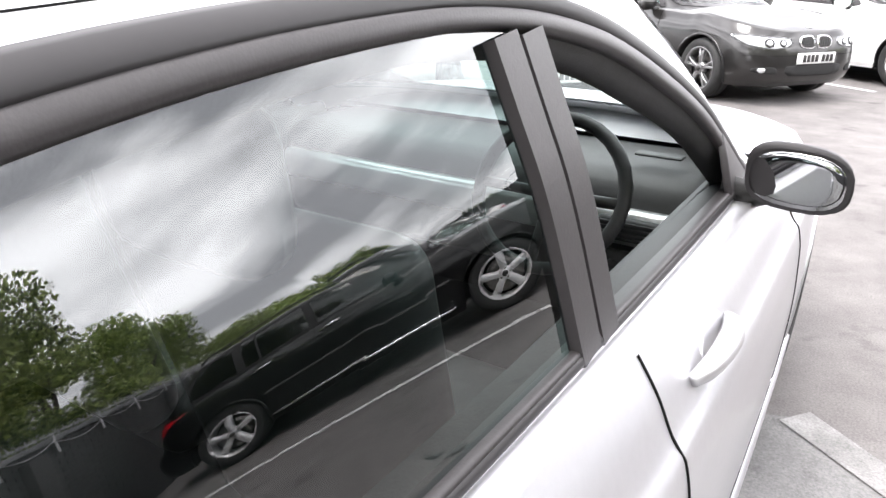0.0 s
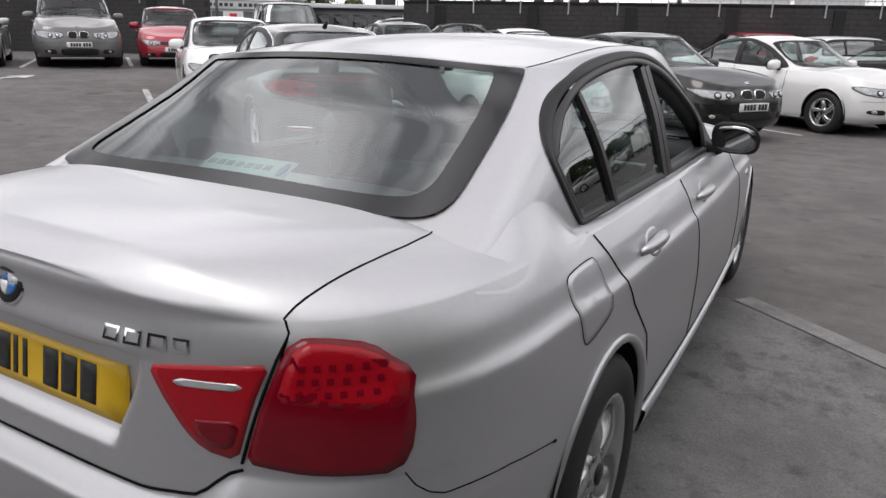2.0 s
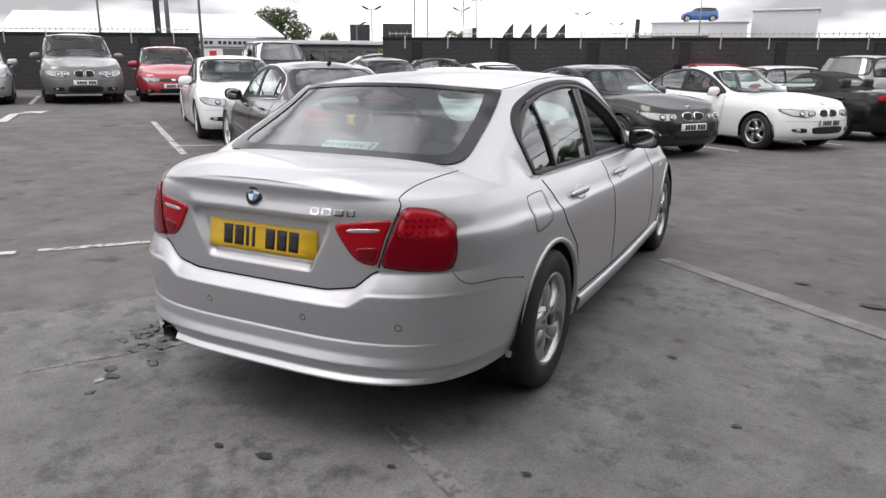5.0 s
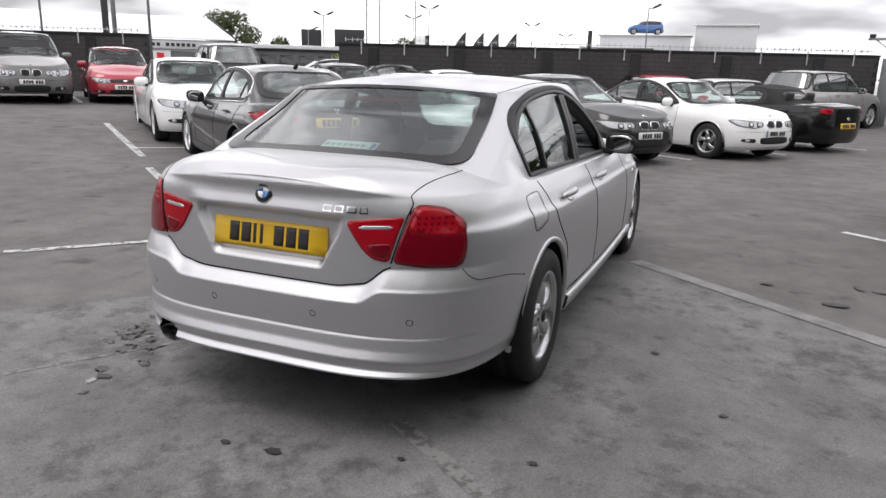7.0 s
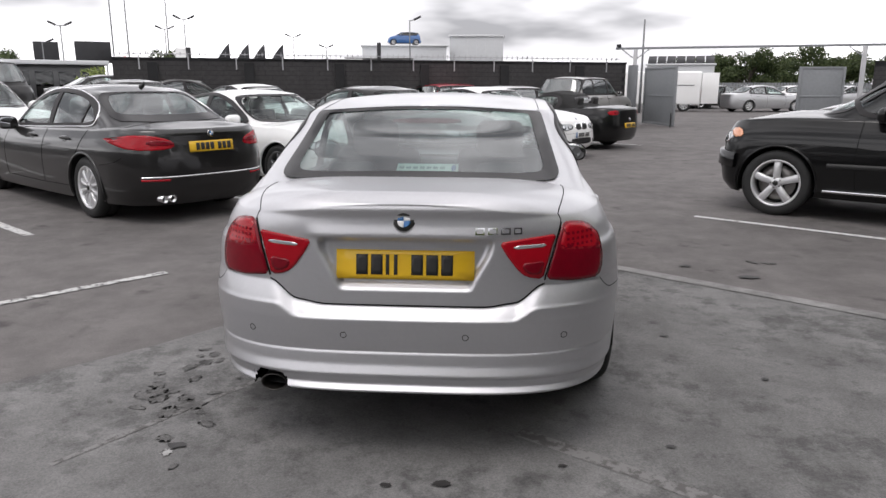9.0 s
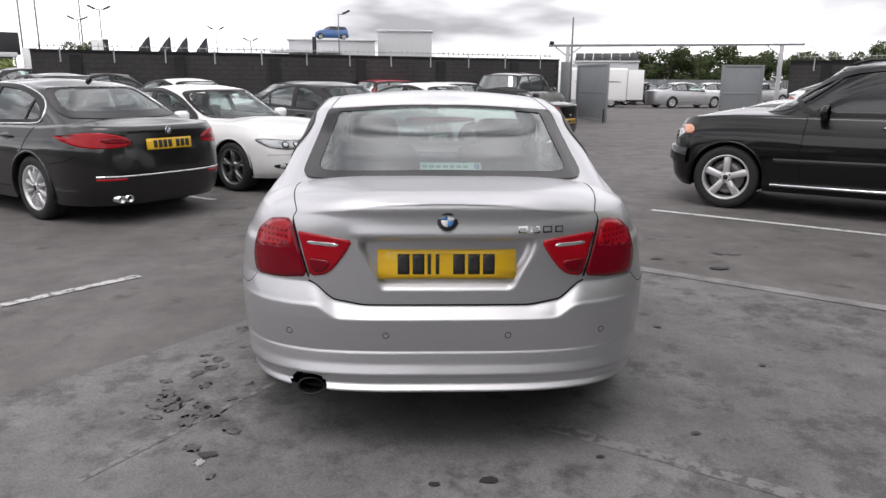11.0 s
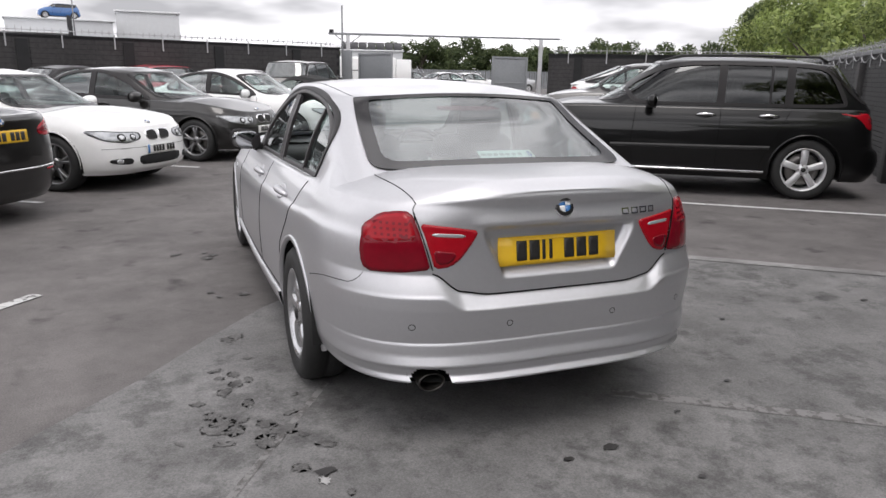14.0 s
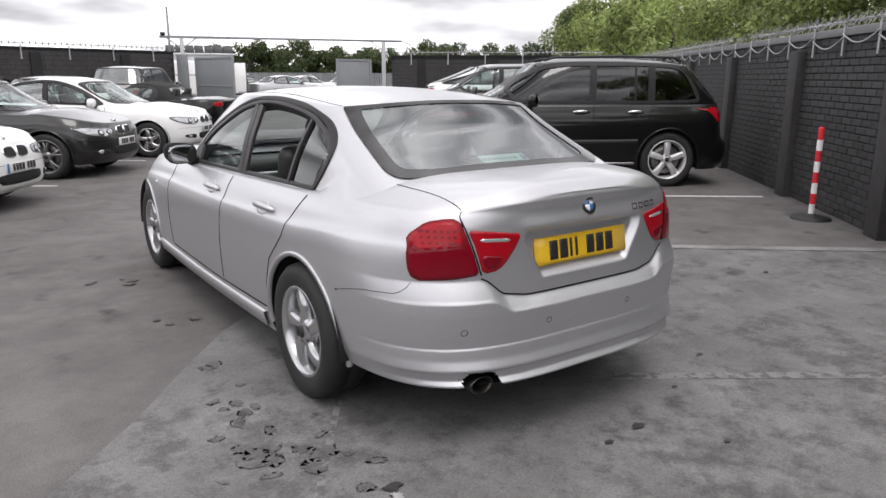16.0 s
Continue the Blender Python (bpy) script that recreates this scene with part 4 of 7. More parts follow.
    # door mirrors
    for s in (1, -1):
        my, mz = g("mirror", (doors[2] - 0.22, zs(doors[2]) + 0.055))
        q = cabin.side(my, mz - 0.03)
        hold = new("door_mirror")
        hold.parent = top
        cx = s * (W + g("mirror_out", 0.015))
        ms = g("mirror_size", 1.0)
        house = bmesh.new()
        bmesh.ops.create_uvsphere(house, u_segments=20, v_segments=12, radius=1.0)
        for v in house.verts:
            a, b, d = v.co
            k = lambda t, e: math.copysign(abs(t) ** e, t)
            v.co = Vector((cx + 0.125 * ms * k(a, 0.7), my + (0.085 if b > 0 else 0.012) * b, mz + 0.082 * ms * k(d, 0.75) - 0.012 * s * a * s))
        part("housing", house, g("mirror_paint", paint), hold)
        f = Flat((cx, my - 0.016, mz - 0.002), (math.cos(0.16), -s * math.sin(0.16), 0), (0, -0.06, 1))
        shape = [(0.112 * ms * math.copysign(abs(math.cos(k * math.pi / 12)) ** 0.7, math.cos(k * math.pi / 12)), 0.070 * ms * math.copysign(abs(math.sin(k * math.pi / 12)) ** 0.75, math.sin(k * math.pi / 12))) for k in range(24)]
        part("mirror_glass", patch(f, shape, 0.002, 3, 0.006), MIRROR, hold)
        part("rim", ring_between(f, [(a * 1.1, b * 1.12) for a, b in shape], shape, 0.006, 0.02), SEAL, hold)
        arm = bmesh.new()
        tube(arm, [(s * (q - 0.02), my + 0.05, mz - 0.06), (s * (q + 0.05), my + 0.05, mz - 0.062), (cx - s * 0.06, my + 0.035, mz - 0.05)], [0.035, 0.026, 0.026], 8)
        part("arm", arm, PLASTIC, hold)
    return top, body, cabin, zs


def drawn_in(poly, widths, step):
    """The outline of a window drawn in evenly: sides, bottom, top."""
    pts = even(poly, step)
    far = max(abs(p[0]) for p in pts)
    lo, hi = min(p[1] for p in pts), max(p[1] for p in pts)
    side, bottom, up = widths
    return [(x * (1 - side / far), lo + bottom + (z - lo) * (hi - lo - bottom - up) / (hi - lo)) for x, z in pts]


class Straight:
    """A side surface that goes on straight above a height."""

    def __init__(self, f, knee):
        self.f, self.knee = f, knee

    def __call__(self, y, z):
        if z <= self.knee:
            return self.f(y, z)
        a, b = self.f(y, self.knee), self.f(y, self.knee - 0.06)
        return a + (a - b) * ((z - self.knee) / 0.06)

    def out(self, p):
        return self.f.out(p)


def inner_ring(poly, widths, step):
    """An inner outline with as many corners as dense(poly, step); widths: sides, bottom, top."""
    pts = even(poly, step)
    side, bottom, up = widths
    out = []
    n = len(pts)
    area = sum(ax * by - bx * ay for (ax, ay), (bx, by) in zip(pts, pts[1:] + pts[:1]))
    sg = 1 if area > 0 else -1
    for i in range(n):
        (ax, ay), (bx, by), (cx2, cy2) = pts[i - 1], pts[i], pts[(i + 1) % n]
        t = Vector((cx2 - ax, cy2 - ay)).normalized()
        nx, ny = -t.y * sg, t.x * sg
        w = side * abs(nx) ** 1.0 + (bottom if ny > 0 else up) * abs(ny)
        out.append((bx + nx * w, by + ny * w))
    return out


def clip(poly, a, b):
    """The piece of an outline between two places along it."""
    def cut(pts, keep, at):
        out = []
        for p, q in zip(pts, pts[1:] + pts[:1]):
            if keep(p):
                out.append(p)
            if keep(p) != keep(q):
                t = (at - p[0]) / (q[0] - p[0])
                out.append((at, p[1] + t * (q[1] - p[1])))
        return out

    return cut(cut(poly, lambda p: p[0] >= a, a), lambda p: p[0] <= b, b)


# ---------- paving ----------
ASPHALT = ground_material("worn_asphalt", (0.124, 0.1155, 0.113), (0.152, 0.1425, 0.139), 0.10, 2.2, 0.12)
CONCRETE = ground_material("stained_concrete", (0.150, 0.147, 0.145), (0.200, 0.197, 0.194), 0.14, 1.9, 0.40)
EDGE_STRIP = ground_material("pale_concrete_edge", (0.19, 0.186, 0.182), (0.26, 0.255, 0.25), 0.2, 3.0)
LINE_PAINT = worn_paint("worn_line_paint", (0.56, 0.56, 0.55), 0.42)
OLD_PAINT = worn_paint("old_line_paint", (0.50, 0.50, 0.49), 0.48)
FADED_PAINT = worn_paint("faded_line_paint", (0.20, 0.196, 0.192), 0.50)


def fall(x, y):
    """The yard rises gently to one side."""
    return 0.42 * smooth(3.5, 16.0, -x)


gm = bmesh.new()
xs = [-2500, -600, -150, -60, -40] + [-30 + 1.5 * k for k in range(22)] + [6, 12, 30, 60, 150, 600, 2500]
ys = [-2500, -600, -150, -40, -15, -5, 0, 5, 10, 15, 20, 25, 30, 40, 60, 150, 600, 2500]
gv = [[gm.verts.new((x, y, fall(x, y))) for y in ys] for x in xs]
for a, b in zip(gv, gv[1:]):
    for i in range(len(ys) - 1):
        gm.faces.new((a[i], b[i], b[i + 1], a[i + 1]))
tagged(part("ground", gm, ASPHALT), "worn grey asphalt yard with stains", "ground", kind="structure")


def sheet(name, outline, mat, z=0.004, label="", category="paving", step=0.5):
    """A thin flat layer on the ground with an uneven edge."""
    bm = bmesh.new()
    pts = dense(outline, step)
    vs = [bm.verts.new((x + 0.012 * math.sin(7 * x + 5 * y), y + 0.012 * math.sin(9 * y - 4 * x), fall(x, y) + z)) for x, y in pts]
    bm.faces.new(vs)
    bmesh.ops.triangulate(bm, faces=bm.faces[:])
    bmesh.ops.recalc_face_normals(bm, faces=bm.faces[:])
    for f in bm.faces:
        if f.normal.z < 0:
            f.normal_flip()
    return tagged(part(name, bm, mat, shade=False), label, category, kind="structure")


def stripe(x0, y0, x1, y1, width, mat, z=0.006, label="worn white painted bay line", name="bay_line"):
    """One painted line with ragged ends."""
    d = Vector((x1 - x0, y1 - y0, 0))
    n = max(2, int(d.length / 0.4))
    s = Vector((-d.y, d.x, 0)).normalized() * width / 2
    bm = bmesh.new()
    rows = []
    for k in range(n + 1):
        p = Vector((x0, y0, 0)) + d * k / n
        w = 1 + 0.10 * noise.noise((p.x * 3, p.y * 3, 2.0))
        rows.append([bm.verts.new((*(p + s * w).xy, fall(p.x, p.y) + z)), bm.verts.new((*(p - s * w).xy, fall(p.x, p.y) + z))])
    for a, b in zip(rows, rows[1:]):
        bm.faces.new((a[0], a[1], b[1], b[0]))
    for f in bm.faces:
        f.normal_update()
        if f.normal.z < 0:
            f.normal_flip()
    return tagged(part(name, bm, mat, shade=False), label, "road marking", kind="structure")


# concrete apron under the silver car, its pale edge and old lines
sheet("concrete_apron", [(0.95, 3.38), (2.49, 2.2), (3.05, 1.78), (4.6, 0.55), (3.2, -7.5), (-5.6, -3.8), (-2.24, 0.36), (-1.58, 1.15), (-0.9, 2.0), (0.2, 3.1)], CONCRETE, 0.004, "light stained concrete apron", "paving")
for a, b in (((0.95, 3.40), (2.49, 2.24)), ((2.49, 2.24), (3.05, 1.80)), ((3.05, 1.80), (4.7, 0.50))):
    stripe(a[0], a[1], b[0], b[1], 0.13, EDGE_STRIP, 0.009, "pale edge of the concrete apron", "apron_edge")

# ---------- the silver saloon ----------
TAIL_PROFILE = ((0.285, 0.034), (0.290, 0.006), (0.2955, 0.0), (0.300, 0.001), (0.318, 0.018), (0.324, 0.019), (0.348, 0.014), (0.356, 0.003), (0.361, 0.0), (0.366, 0.0005), (0.40, 0.016), (0.440, 0.021), (0.4435, 0.0215), (0.4475, 0.026), (0.50, 0.019), (0.572, 0.011), (0.578, 0.0105))


def polyline(points):
    xs, ys = [p[0] for p in points], [p[1] for p in points]
    return lambda x: float(np.interp(x, xs, ys))


tail_in = polyline(TAIL_PROFILE)


def lid_line(x):
    """Height of the boot lid's lower edge."""
    return 0.618 + 0.016 * smooth(0.30, 0.42, x) + 0.072 * smooth(0.41, 0.525, x)


def saloon_dent(x, z):
    """How far the tail lies in from its rearmost plane: lip, creases, shelf, boot lid and plate recess."""
    ledge = 0.578 + 0.048 * smooth(0.40, 0.50, x)
    top = lid_line(x)
    d = tail_in(z)
    if z > ledge:
        t = min((z - ledge) / (top - ledge), 1.0)
        d = 0.0105 + 0.004 * min(t / 0.12, 1.0) + 0.036 * t ** 1.15
    half = 0.243 + 0.078 * smooth(0.67, 0.87, z)
    d += 0.034 * smooth(half + 0.008, half - 0.010, x) * smooth(0.678, 0.714, z) * (1 - smooth(0.868, 0.878, z))
    d -= 0.016 * smooth(0.955, 0.992, z) * (1 - smooth(0.5, 0.62, x))
    d -= 0.010 * smooth(0.878, 0.89, z) * (1 - smooth(0.885, 0.94, z)) * (1 - smooth(0.3, 0.4, x))
    return d * (1 - smooth(0.82, 0.89, x))


def tail_arch(x):
    """The rise of the boot lid's trailing edge towards the middle."""
    return 0.046 * (1 - smooth(0.0, 1.0, min(x / 0.66, 1.0)) ** 1.4)


def deck_rise(y, x):
    return 0.046 + 0.041 * smooth(0.03, 0.13, y) - tail_arch(x) * (1 - smooth(0.45, 0.75, y))


def roof_arch(x):
    """The rise of the roof from its edge to the middle."""
    return 0.04 * max(0.0, 1 - (x / 0.614) ** 2)


HERO_W, HERO_N = 0.875, 3.6
hero_us = [2 / math.pi * math.asin(min(x / HERO_W, 1.0) ** (HERO_N / 2)) for x in np.arange(0, 0.78, 0.011)]
hero_us += list(np.linspace(hero_us[-1], 1, 22)[1:]) + [1 + k / 116 for k in range(1, 117)] + [2 + k / 42 for k in range(1, 43)]
hero_vs, z_ = [], 0.285
while z_ < 0.955:
    hero_vs.append((z_ - 0.285) / 0.673)
    z_ += 0.0032 if z_ < 0.372 or 0.436 < z_ < 0.452 else 0.0055 if 0.565 < z_ < 0.73 or 0.85 < z_ < 0.9 else 0.0085
hero_vs.append(1.0)
NOTCH = [(-0.612, 0.27), (-0.442, 0.27), (-0.448, 0.292), (-0.462, 0.318), (-0.476, 0.340), (-0.492, 0.347), (-0.566, 0.352), (-0.584, 0.345), (-0.598, 0.322)]

SALOON = dict(
    length=4.53, half=0.905, rear=0.95, base=2.765, tyre=0.316, roof=1.39, crown=0.04, roof_steps=(0.016, 0.045), paint=SILVER, fine=1.45, dent=saloon_dent, arch_tail=tail_arch, rise=deck_rise, crown_power=5.0, us=hero_us, vs=hero_vs, cap_rows=26, notch=NOTCH,
    low=lambda y: 0.285 - 0.085 * smooth(0.70, 1.25, y),
    belt=((0, 0.958), (0.3, 0.964), (0.7, 0.956), (1.0, 0.938), (1.5, 0.930), (2, 0.915), (2.7, 0.900), (3.1, 0.895), (3.5, 0.88), (4, 0.82), (4.4, 0.70), (4.53, 0.64)),
    cabin=(0.342, 1.055, 2.62, 3.45), well=(0.75, 3.17), roof_half=0.660, edge=0.772, cabin_taper=0.012, rear_drop=0.07, frit=(0.066, 0.026, 0.014), tail_round=(0.75, 3.6), tail=((0, 0.0), (0.5, 0.0), (0.90, 0.004), (0.97, 0.010), (1, 0.018)), taper=0.036, cabin_rear=(0.45, 5.0), seal=0.026, framed=True, side_pane=SIDE_GLASS, seam=0.0045, inset=-0.012, liner=1.04, roof_arch=roof_arch, flat_sill=True, cabin_fine=2.5, doors=(1.06, 1.93, 3.02),
    dlo=[(2.95, 0.905), (2.4, 0.915), (1.93, 0.925), (1.4, 0.938), (1.05, 0.943), (1.010, 0.943), (0.990, 0.97), (0.958, 1.02), (0.920, 1.09), (0.921, 1.132), (0.946, 1.164), (1.000, 1.205), (1.09, 1.254), (1.21, 1.294), (1.37, 1.320), (1.57, 1.338), (1.78, 1.343), (1.98, 1.328), (2.22, 1.275), (2.55, 1.145), (2.72, 1.045), (2.90, 0.925)],
    pillars=(1.295, 1.90), pillar_lean=(-0.085, -0.05), pillar_width=(0.024, 0.085),
    rear_glass=[(-0.606, 1.052), (-0.585, 1.038), (-0.53, 1.034), (-0.3, 1.036), (0, 1.040), (0.3, 1.036), (0.53, 1.034), (0.585, 1.038), (0.606, 1.052), (0.608, 1.072), (0.601, 1.10), (0.585, 1.17), (0.556, 1.285), (0.548, 1.303), (0.535, 1.306), (0.25, 1.325), (0, 1.33), (-0.25, 1.325), (-0.535, 1.306), (-0.548, 1.303), (-0.556, 1.285), (-0.585, 1.17), (-0.601, 1.10), (-0.608, 1.072)],
    front_glass=[(-0.70, 0.94), (0.70, 0.94), (0.60, 1.31), (0.3, 1.33), (-0.3, 1.33), (-0.60, 1.31)],
    bumper_seam=[(0.585, 0.609), (0.60, 0.606)], bumper_line=0.72, bumper_top=0.615,
    open_windows=(("right", 2), ("left", 1)), mirror=(2.67, 0.975), mirror_out=-0.022, mirror_size=0.80, mirror_paint=SEAL, side=((0, 0.95), (0.1, 0.978), (0.3, 0.995), (0.5, 1.0), (0.7, 0.991), (0.805, 0.976), (0.835, 0.958), (0.92, 0.928), (1, 0.89)),
)
hero, hb, hc, hz = car("saloon_car", pose(0, 0, 0), "silver four-door saloon car with one front and one rear window down", "car", SALOON)
rear = Back(hb, -1)


def lamp_outline(points, s):
    out = []
    for k, b in enumerate(points):
        for c, r in ((points[k - 1], 0.012), (points[(k + 1) % len(points)], 0.012)):
            d = math.hypot(c[0] - b[0], c[1] - b[1])
            t = min(r / d, 0.4)
            out.append((s * (b[0] + (c[0] - b[0]) * t), b[1] + (c[1] - b[1]) * t))
    return out


for s in (1, -1):
    lamp = part("tail_lamp", patch(rear, lamp_outline([(0.527, 0.728), (0.62, 0.716), (0.735, 0.712), (0.75, 0.74), (0.752, 0.80), (0.735, 0.875), (0.68, 0.925), (0.62, 0.938), (0.585, 0.936), (0.562, 0.86)], s), 0.004, 7, 0.016, 0.025, 0.0), RED_LENS_DARK, hero, "red wraparound tail lamp")
    part("lit_band", patch(rear, lamp_outline([(0.573, 0.838), (0.742, 0.822), (0.728, 0.876), (0.678, 0.917), (0.62, 0.930), (0.592, 0.928)], s), 0.0044, 4, 0.001, 0.03), RED_LENS, lamp)
    dots = bmesh.new()
    for r_ in range(3):
        for k in range(6):
            q, nn = frame_at(rear, s * (0.605 + 0.019 * k), 0.850 + 0.021 * r_)
            box(dots, (-0.0055, -0.001, -0.005), (0.0055, 0.001, 0.005), 0, 1, Matrix.Translation(q + nn * 0.0048) @ nn.to_track_quat("-Y", "Z").to_matrix().to_4x4())
    tagged(part("diode_grid", dots, RED_LENS_DARK, lamp, shade=False), kind="stuff")
    inner = part("tail_lamp", patch(rear, lamp_outline([(0.350, 0.870), (0.375, 0.825), (0.42, 0.765), (0.455, 0.738), (0.513, 0.73), (0.548, 0.86), (0.562, 0.897), (0.45, 0.885)], s), 0.004, 6, 0.014, 0.025), RED_LENS, hero, "inner red tail lamp with a clear strip")
    part("reversing_lens", patch(rear, lamp_outline([(0.40, 0.845), (0.52, 0.851), (0.524, 0.863), (0.405, 0.858)], s), 0.0055, 3, 0.003, 0.02), CLEAR_LENS, inner)
    part("lower_lens", patch(rear, lamp_outline([(0.43, 0.79), (0.452, 0.752), (0.505, 0.745), (0.52, 0.80)], s), 0.005, 3, 0.003, 0.02), RED_LENS_DARK, inner)
    part("lamp_gap", band(rear, [(s * 0.578, 0.935), (s * 0.552, 0.84), (s * 0.520, 0.726)], 0.005, 0.005, False, 0.02), GAP, lamp)
# boot lid outline
part("shut_line", band(rear, [(x, lid_line(abs(x)) + 0.007) for x in np.linspace(-0.521, 0.521, 45)], 0.006, 0.0012, False, 0.004, 0.012), GAP, hero)


class Deck:
    """The upper face of a shell, seen from above."""

    def __init__(self, sh, crown, power):
        self.sh, self.crown, self.power = sh, crown, power

    def __call__(self, x, y):
        e = max(self.sh.half(y, 1.0), 0.02)
        k = min(abs(x) / e, 1.0)
        base = self.sh.high(y) + (self.sh.arch(e) if self.sh.arch and y < 0.75 else 0.0)
        return Vector((x, y, base + self.crown(y, e) * (1 - k ** self.power)))

    def out(self, p):
        return Vector((0, 0, 1))



def surface_tree(names):
    """The painted faces of the silver saloon as one tree, to lay seams on."""
    verts, polys = [], []
    for o in hero.children:
        if o.type == "MESH" and o.name.split(".")[0] in names:
            k = len(verts)
            verts += [v.co.copy() for v in o.data.vertices]
            polys += [[k + i for i in p.vertices] for p in o.data.polygons]
    return BVHTree.FromPolygons(verts, polys)


SKIN = surface_tree(("body", "boot_lid", "rear_bumper", "rear_door", "front_door"))


def on_skin(p, up=0.0):
    q, n, _, _ = SKIN.find_nearest(Vector(p))
    return q + n * up


def skin_seam(points, radius):
    """A thin dark gap laid along the painted skin."""
    path = [Vector(points[0])]
    for a, b in zip(points, points[1:]):
        a, b = Vector(a), Vector(b)
        n = max(1, int((b - a).length / 0.012))
        path += [a + (b - a) * (k + 1) / n for k in range(n)]
    return part("shut_line", tube(bmesh.new(), [on_skin(p, -0.0003) for p in path], radius, 6), GAP, hero)


deck = Deck(hb, deck_rise, 5.0)
for s in (1, -1):
    upper = [deck(s * x, y) for x, y in ((0.604, 0.565), (0.612, 0.52), (0.612, 0.44), (0.604, 0.34), (0.594, 0.26), (0.586, 0.20), (0.581, 0.165), (0.579, 0.135))]
    wing = Side(hb, s)
    skin_seam([rear(s * x, z) for x, z in ((0.744, 0.706), (0.760, 0.684), (0.778, 0.667), (0.795, 0.657))] + [wing(y, z) for y, z in ((0.42, 0.647), (0.47, 0.637), (0.53, 0.624), (0.60, 0.606))], 0.0016)
    skin_seam(upper + [rear(s * 0.578, 0.945), rear(s * 0.577, 0.925), rear(s * 0.575, 0.90)], 0.0022)


def pillar_fillet(s):
    """The soft run of the rear pillar into the wing, between cabin and shoulder."""
    foot = curve(((0.44, 0.967), (0.52, 0.978), (0.60, 1.000), (0.70, 1.035), (0.79, 1.046), (0.86, 1.024), (0.91, 0.988), (0.95, 0.958), (0.985, 0.943)))
    hem = curve(((0.44, 0.950), (0.52, 0.932), (0.62, 0.917), (0.72, 0.912), (0.82, 0.918), (0.90, 0.927), (0.985, 0.938)))
    bm = bmesh.new()
    rows = []
    for y in np.linspace(0.44, 0.985, 44):
        za, zb_ = foot(y), hem(y)
        a, a2 = Vector((hc.side(y, za), y, za)), Vector((hc.side(y, za + 0.02), y, za + 0.02))
        b, b2 = Vector((hb.side(y, zb_), y, zb_)), Vector((hb.side(y, zb_ - 0.02), y, zb_ - 0.02))
        span = (a - b).length
        p1, p2 = a + (a - a2).normalized() * span * 0.42, b + (b - b2).normalized() * span * 0.38
        row = []
        for t in np.linspace(0, 1, 13):
            q = a * (1 - t) ** 3 + p1 * 3 * t * (1 - t) ** 2 + p2 * 3 * t * t * (1 - t) + b * t ** 3
            row.append(bm.verts.new((s * (q.x + 0.0012), q.y, q.z)))
        rows.append(row)
    for a, b in zip(rows, rows[1:]):
        for i in range(12):
            bm.faces.new((a[i], a[i + 1], b[i + 1], b[i]) if s > 0 else (b[i], b[i + 1], a[i + 1], a[i]))
    part("quarter_panel", bm, SILVER, hero)


for s in (1, -1):
    pillar_fillet(s)


class RoofDeck(Deck):
    def __call__(self, x, y):
        return Vector((x, y, self.sh.high(y) + self.sh.arch(abs(x))))


roofdeck = RoofDeck(hc, None, 2)
for s in (1, -1):
    part("roof_moulding", band(roofdeck, [(s * 0.543, 1.125), (s * 0.548, 1.25), (s * 0.552, 1.5), (s * 0.554, 2.0), (s * 0.545, 2.5)], 0.0035, 0.0012, False, 0.004), GAP, hero)
# plate, badge, model name bars, sensors, exhaust
number_plate(hero, (0, rear(0, 0.776).y - 0.004, 0.776), (1, 0, 0), Vector((0, 0.16, 1)).normalized(), YELLOW_PLATE, seed=1)
badge(rear, 0.0, 0.945, 0.041, hero)
bx = 0.262
for k, w in enumerate((0.034, 0.034, 0.036, 0.030)):
    cz = 0.912
    outline = [(bx, cz - 0.012), (bx + w, cz - 0.012), (bx + w, cz + 0.012), (bx, cz + 0.012)]
    part("lettering_bar", ring_between(rear, dense(outline, 0.012), [(bx + w / 2 + (a - bx - w / 2) * 0.72, cz + (b - cz) * 0.62) for a, b in dense(outline, 0.012)], 0.004, 0.006), CHROME, hero, "chrome model lettering as plain bars")
    bx += w + 0.012
for x in (-0.60, -0.23, 0.23, 0.60):
    part("parking_sensor", ring_between(rear, [(x + 0.013 * math.cos(k * math.pi / 8), 0.515 + 0.013 * math.sin(k * math.pi / 8)) for k in range(16)], [(x + 0.010 * math.cos(k * math.pi / 8), 0.515 + 0.010 * math.sin(k * math.pi / 8)) for k in range(16)], 0.0012, 0.003), PLASTIC, hero)
pocket = bmesh.new()
box(pocket, (-0.612, 0.10, 0.275), (-0.442, 0.30, 0.355))
bmesh.ops.delete(pocket, geom=[f for f in pocket.faces if f.normal.y < -0.5 or f.normal.z < -0.5], context="FACES_ONLY")
part("exhaust_cutout", pocket, UNDER, hero, shade=False)
ex = bmesh.new()
revolve(ex, [(0.30, 0.036), (-0.02, 0.042), (-0.026, 0.040), (-0.022, 0.036), (0.10, 0.034), (0.10, 0.0)], "y", 24)
for v in ex.verts:
    v.co.x *= 1.5
o = part("exhaust_pipe", ex, STEEL, hero, "dark oval exhaust tailpipe")
o.matrix_basis = pose(-0.523, 0.09, 0.292) @ Matrix.Scale(0.86, 4)
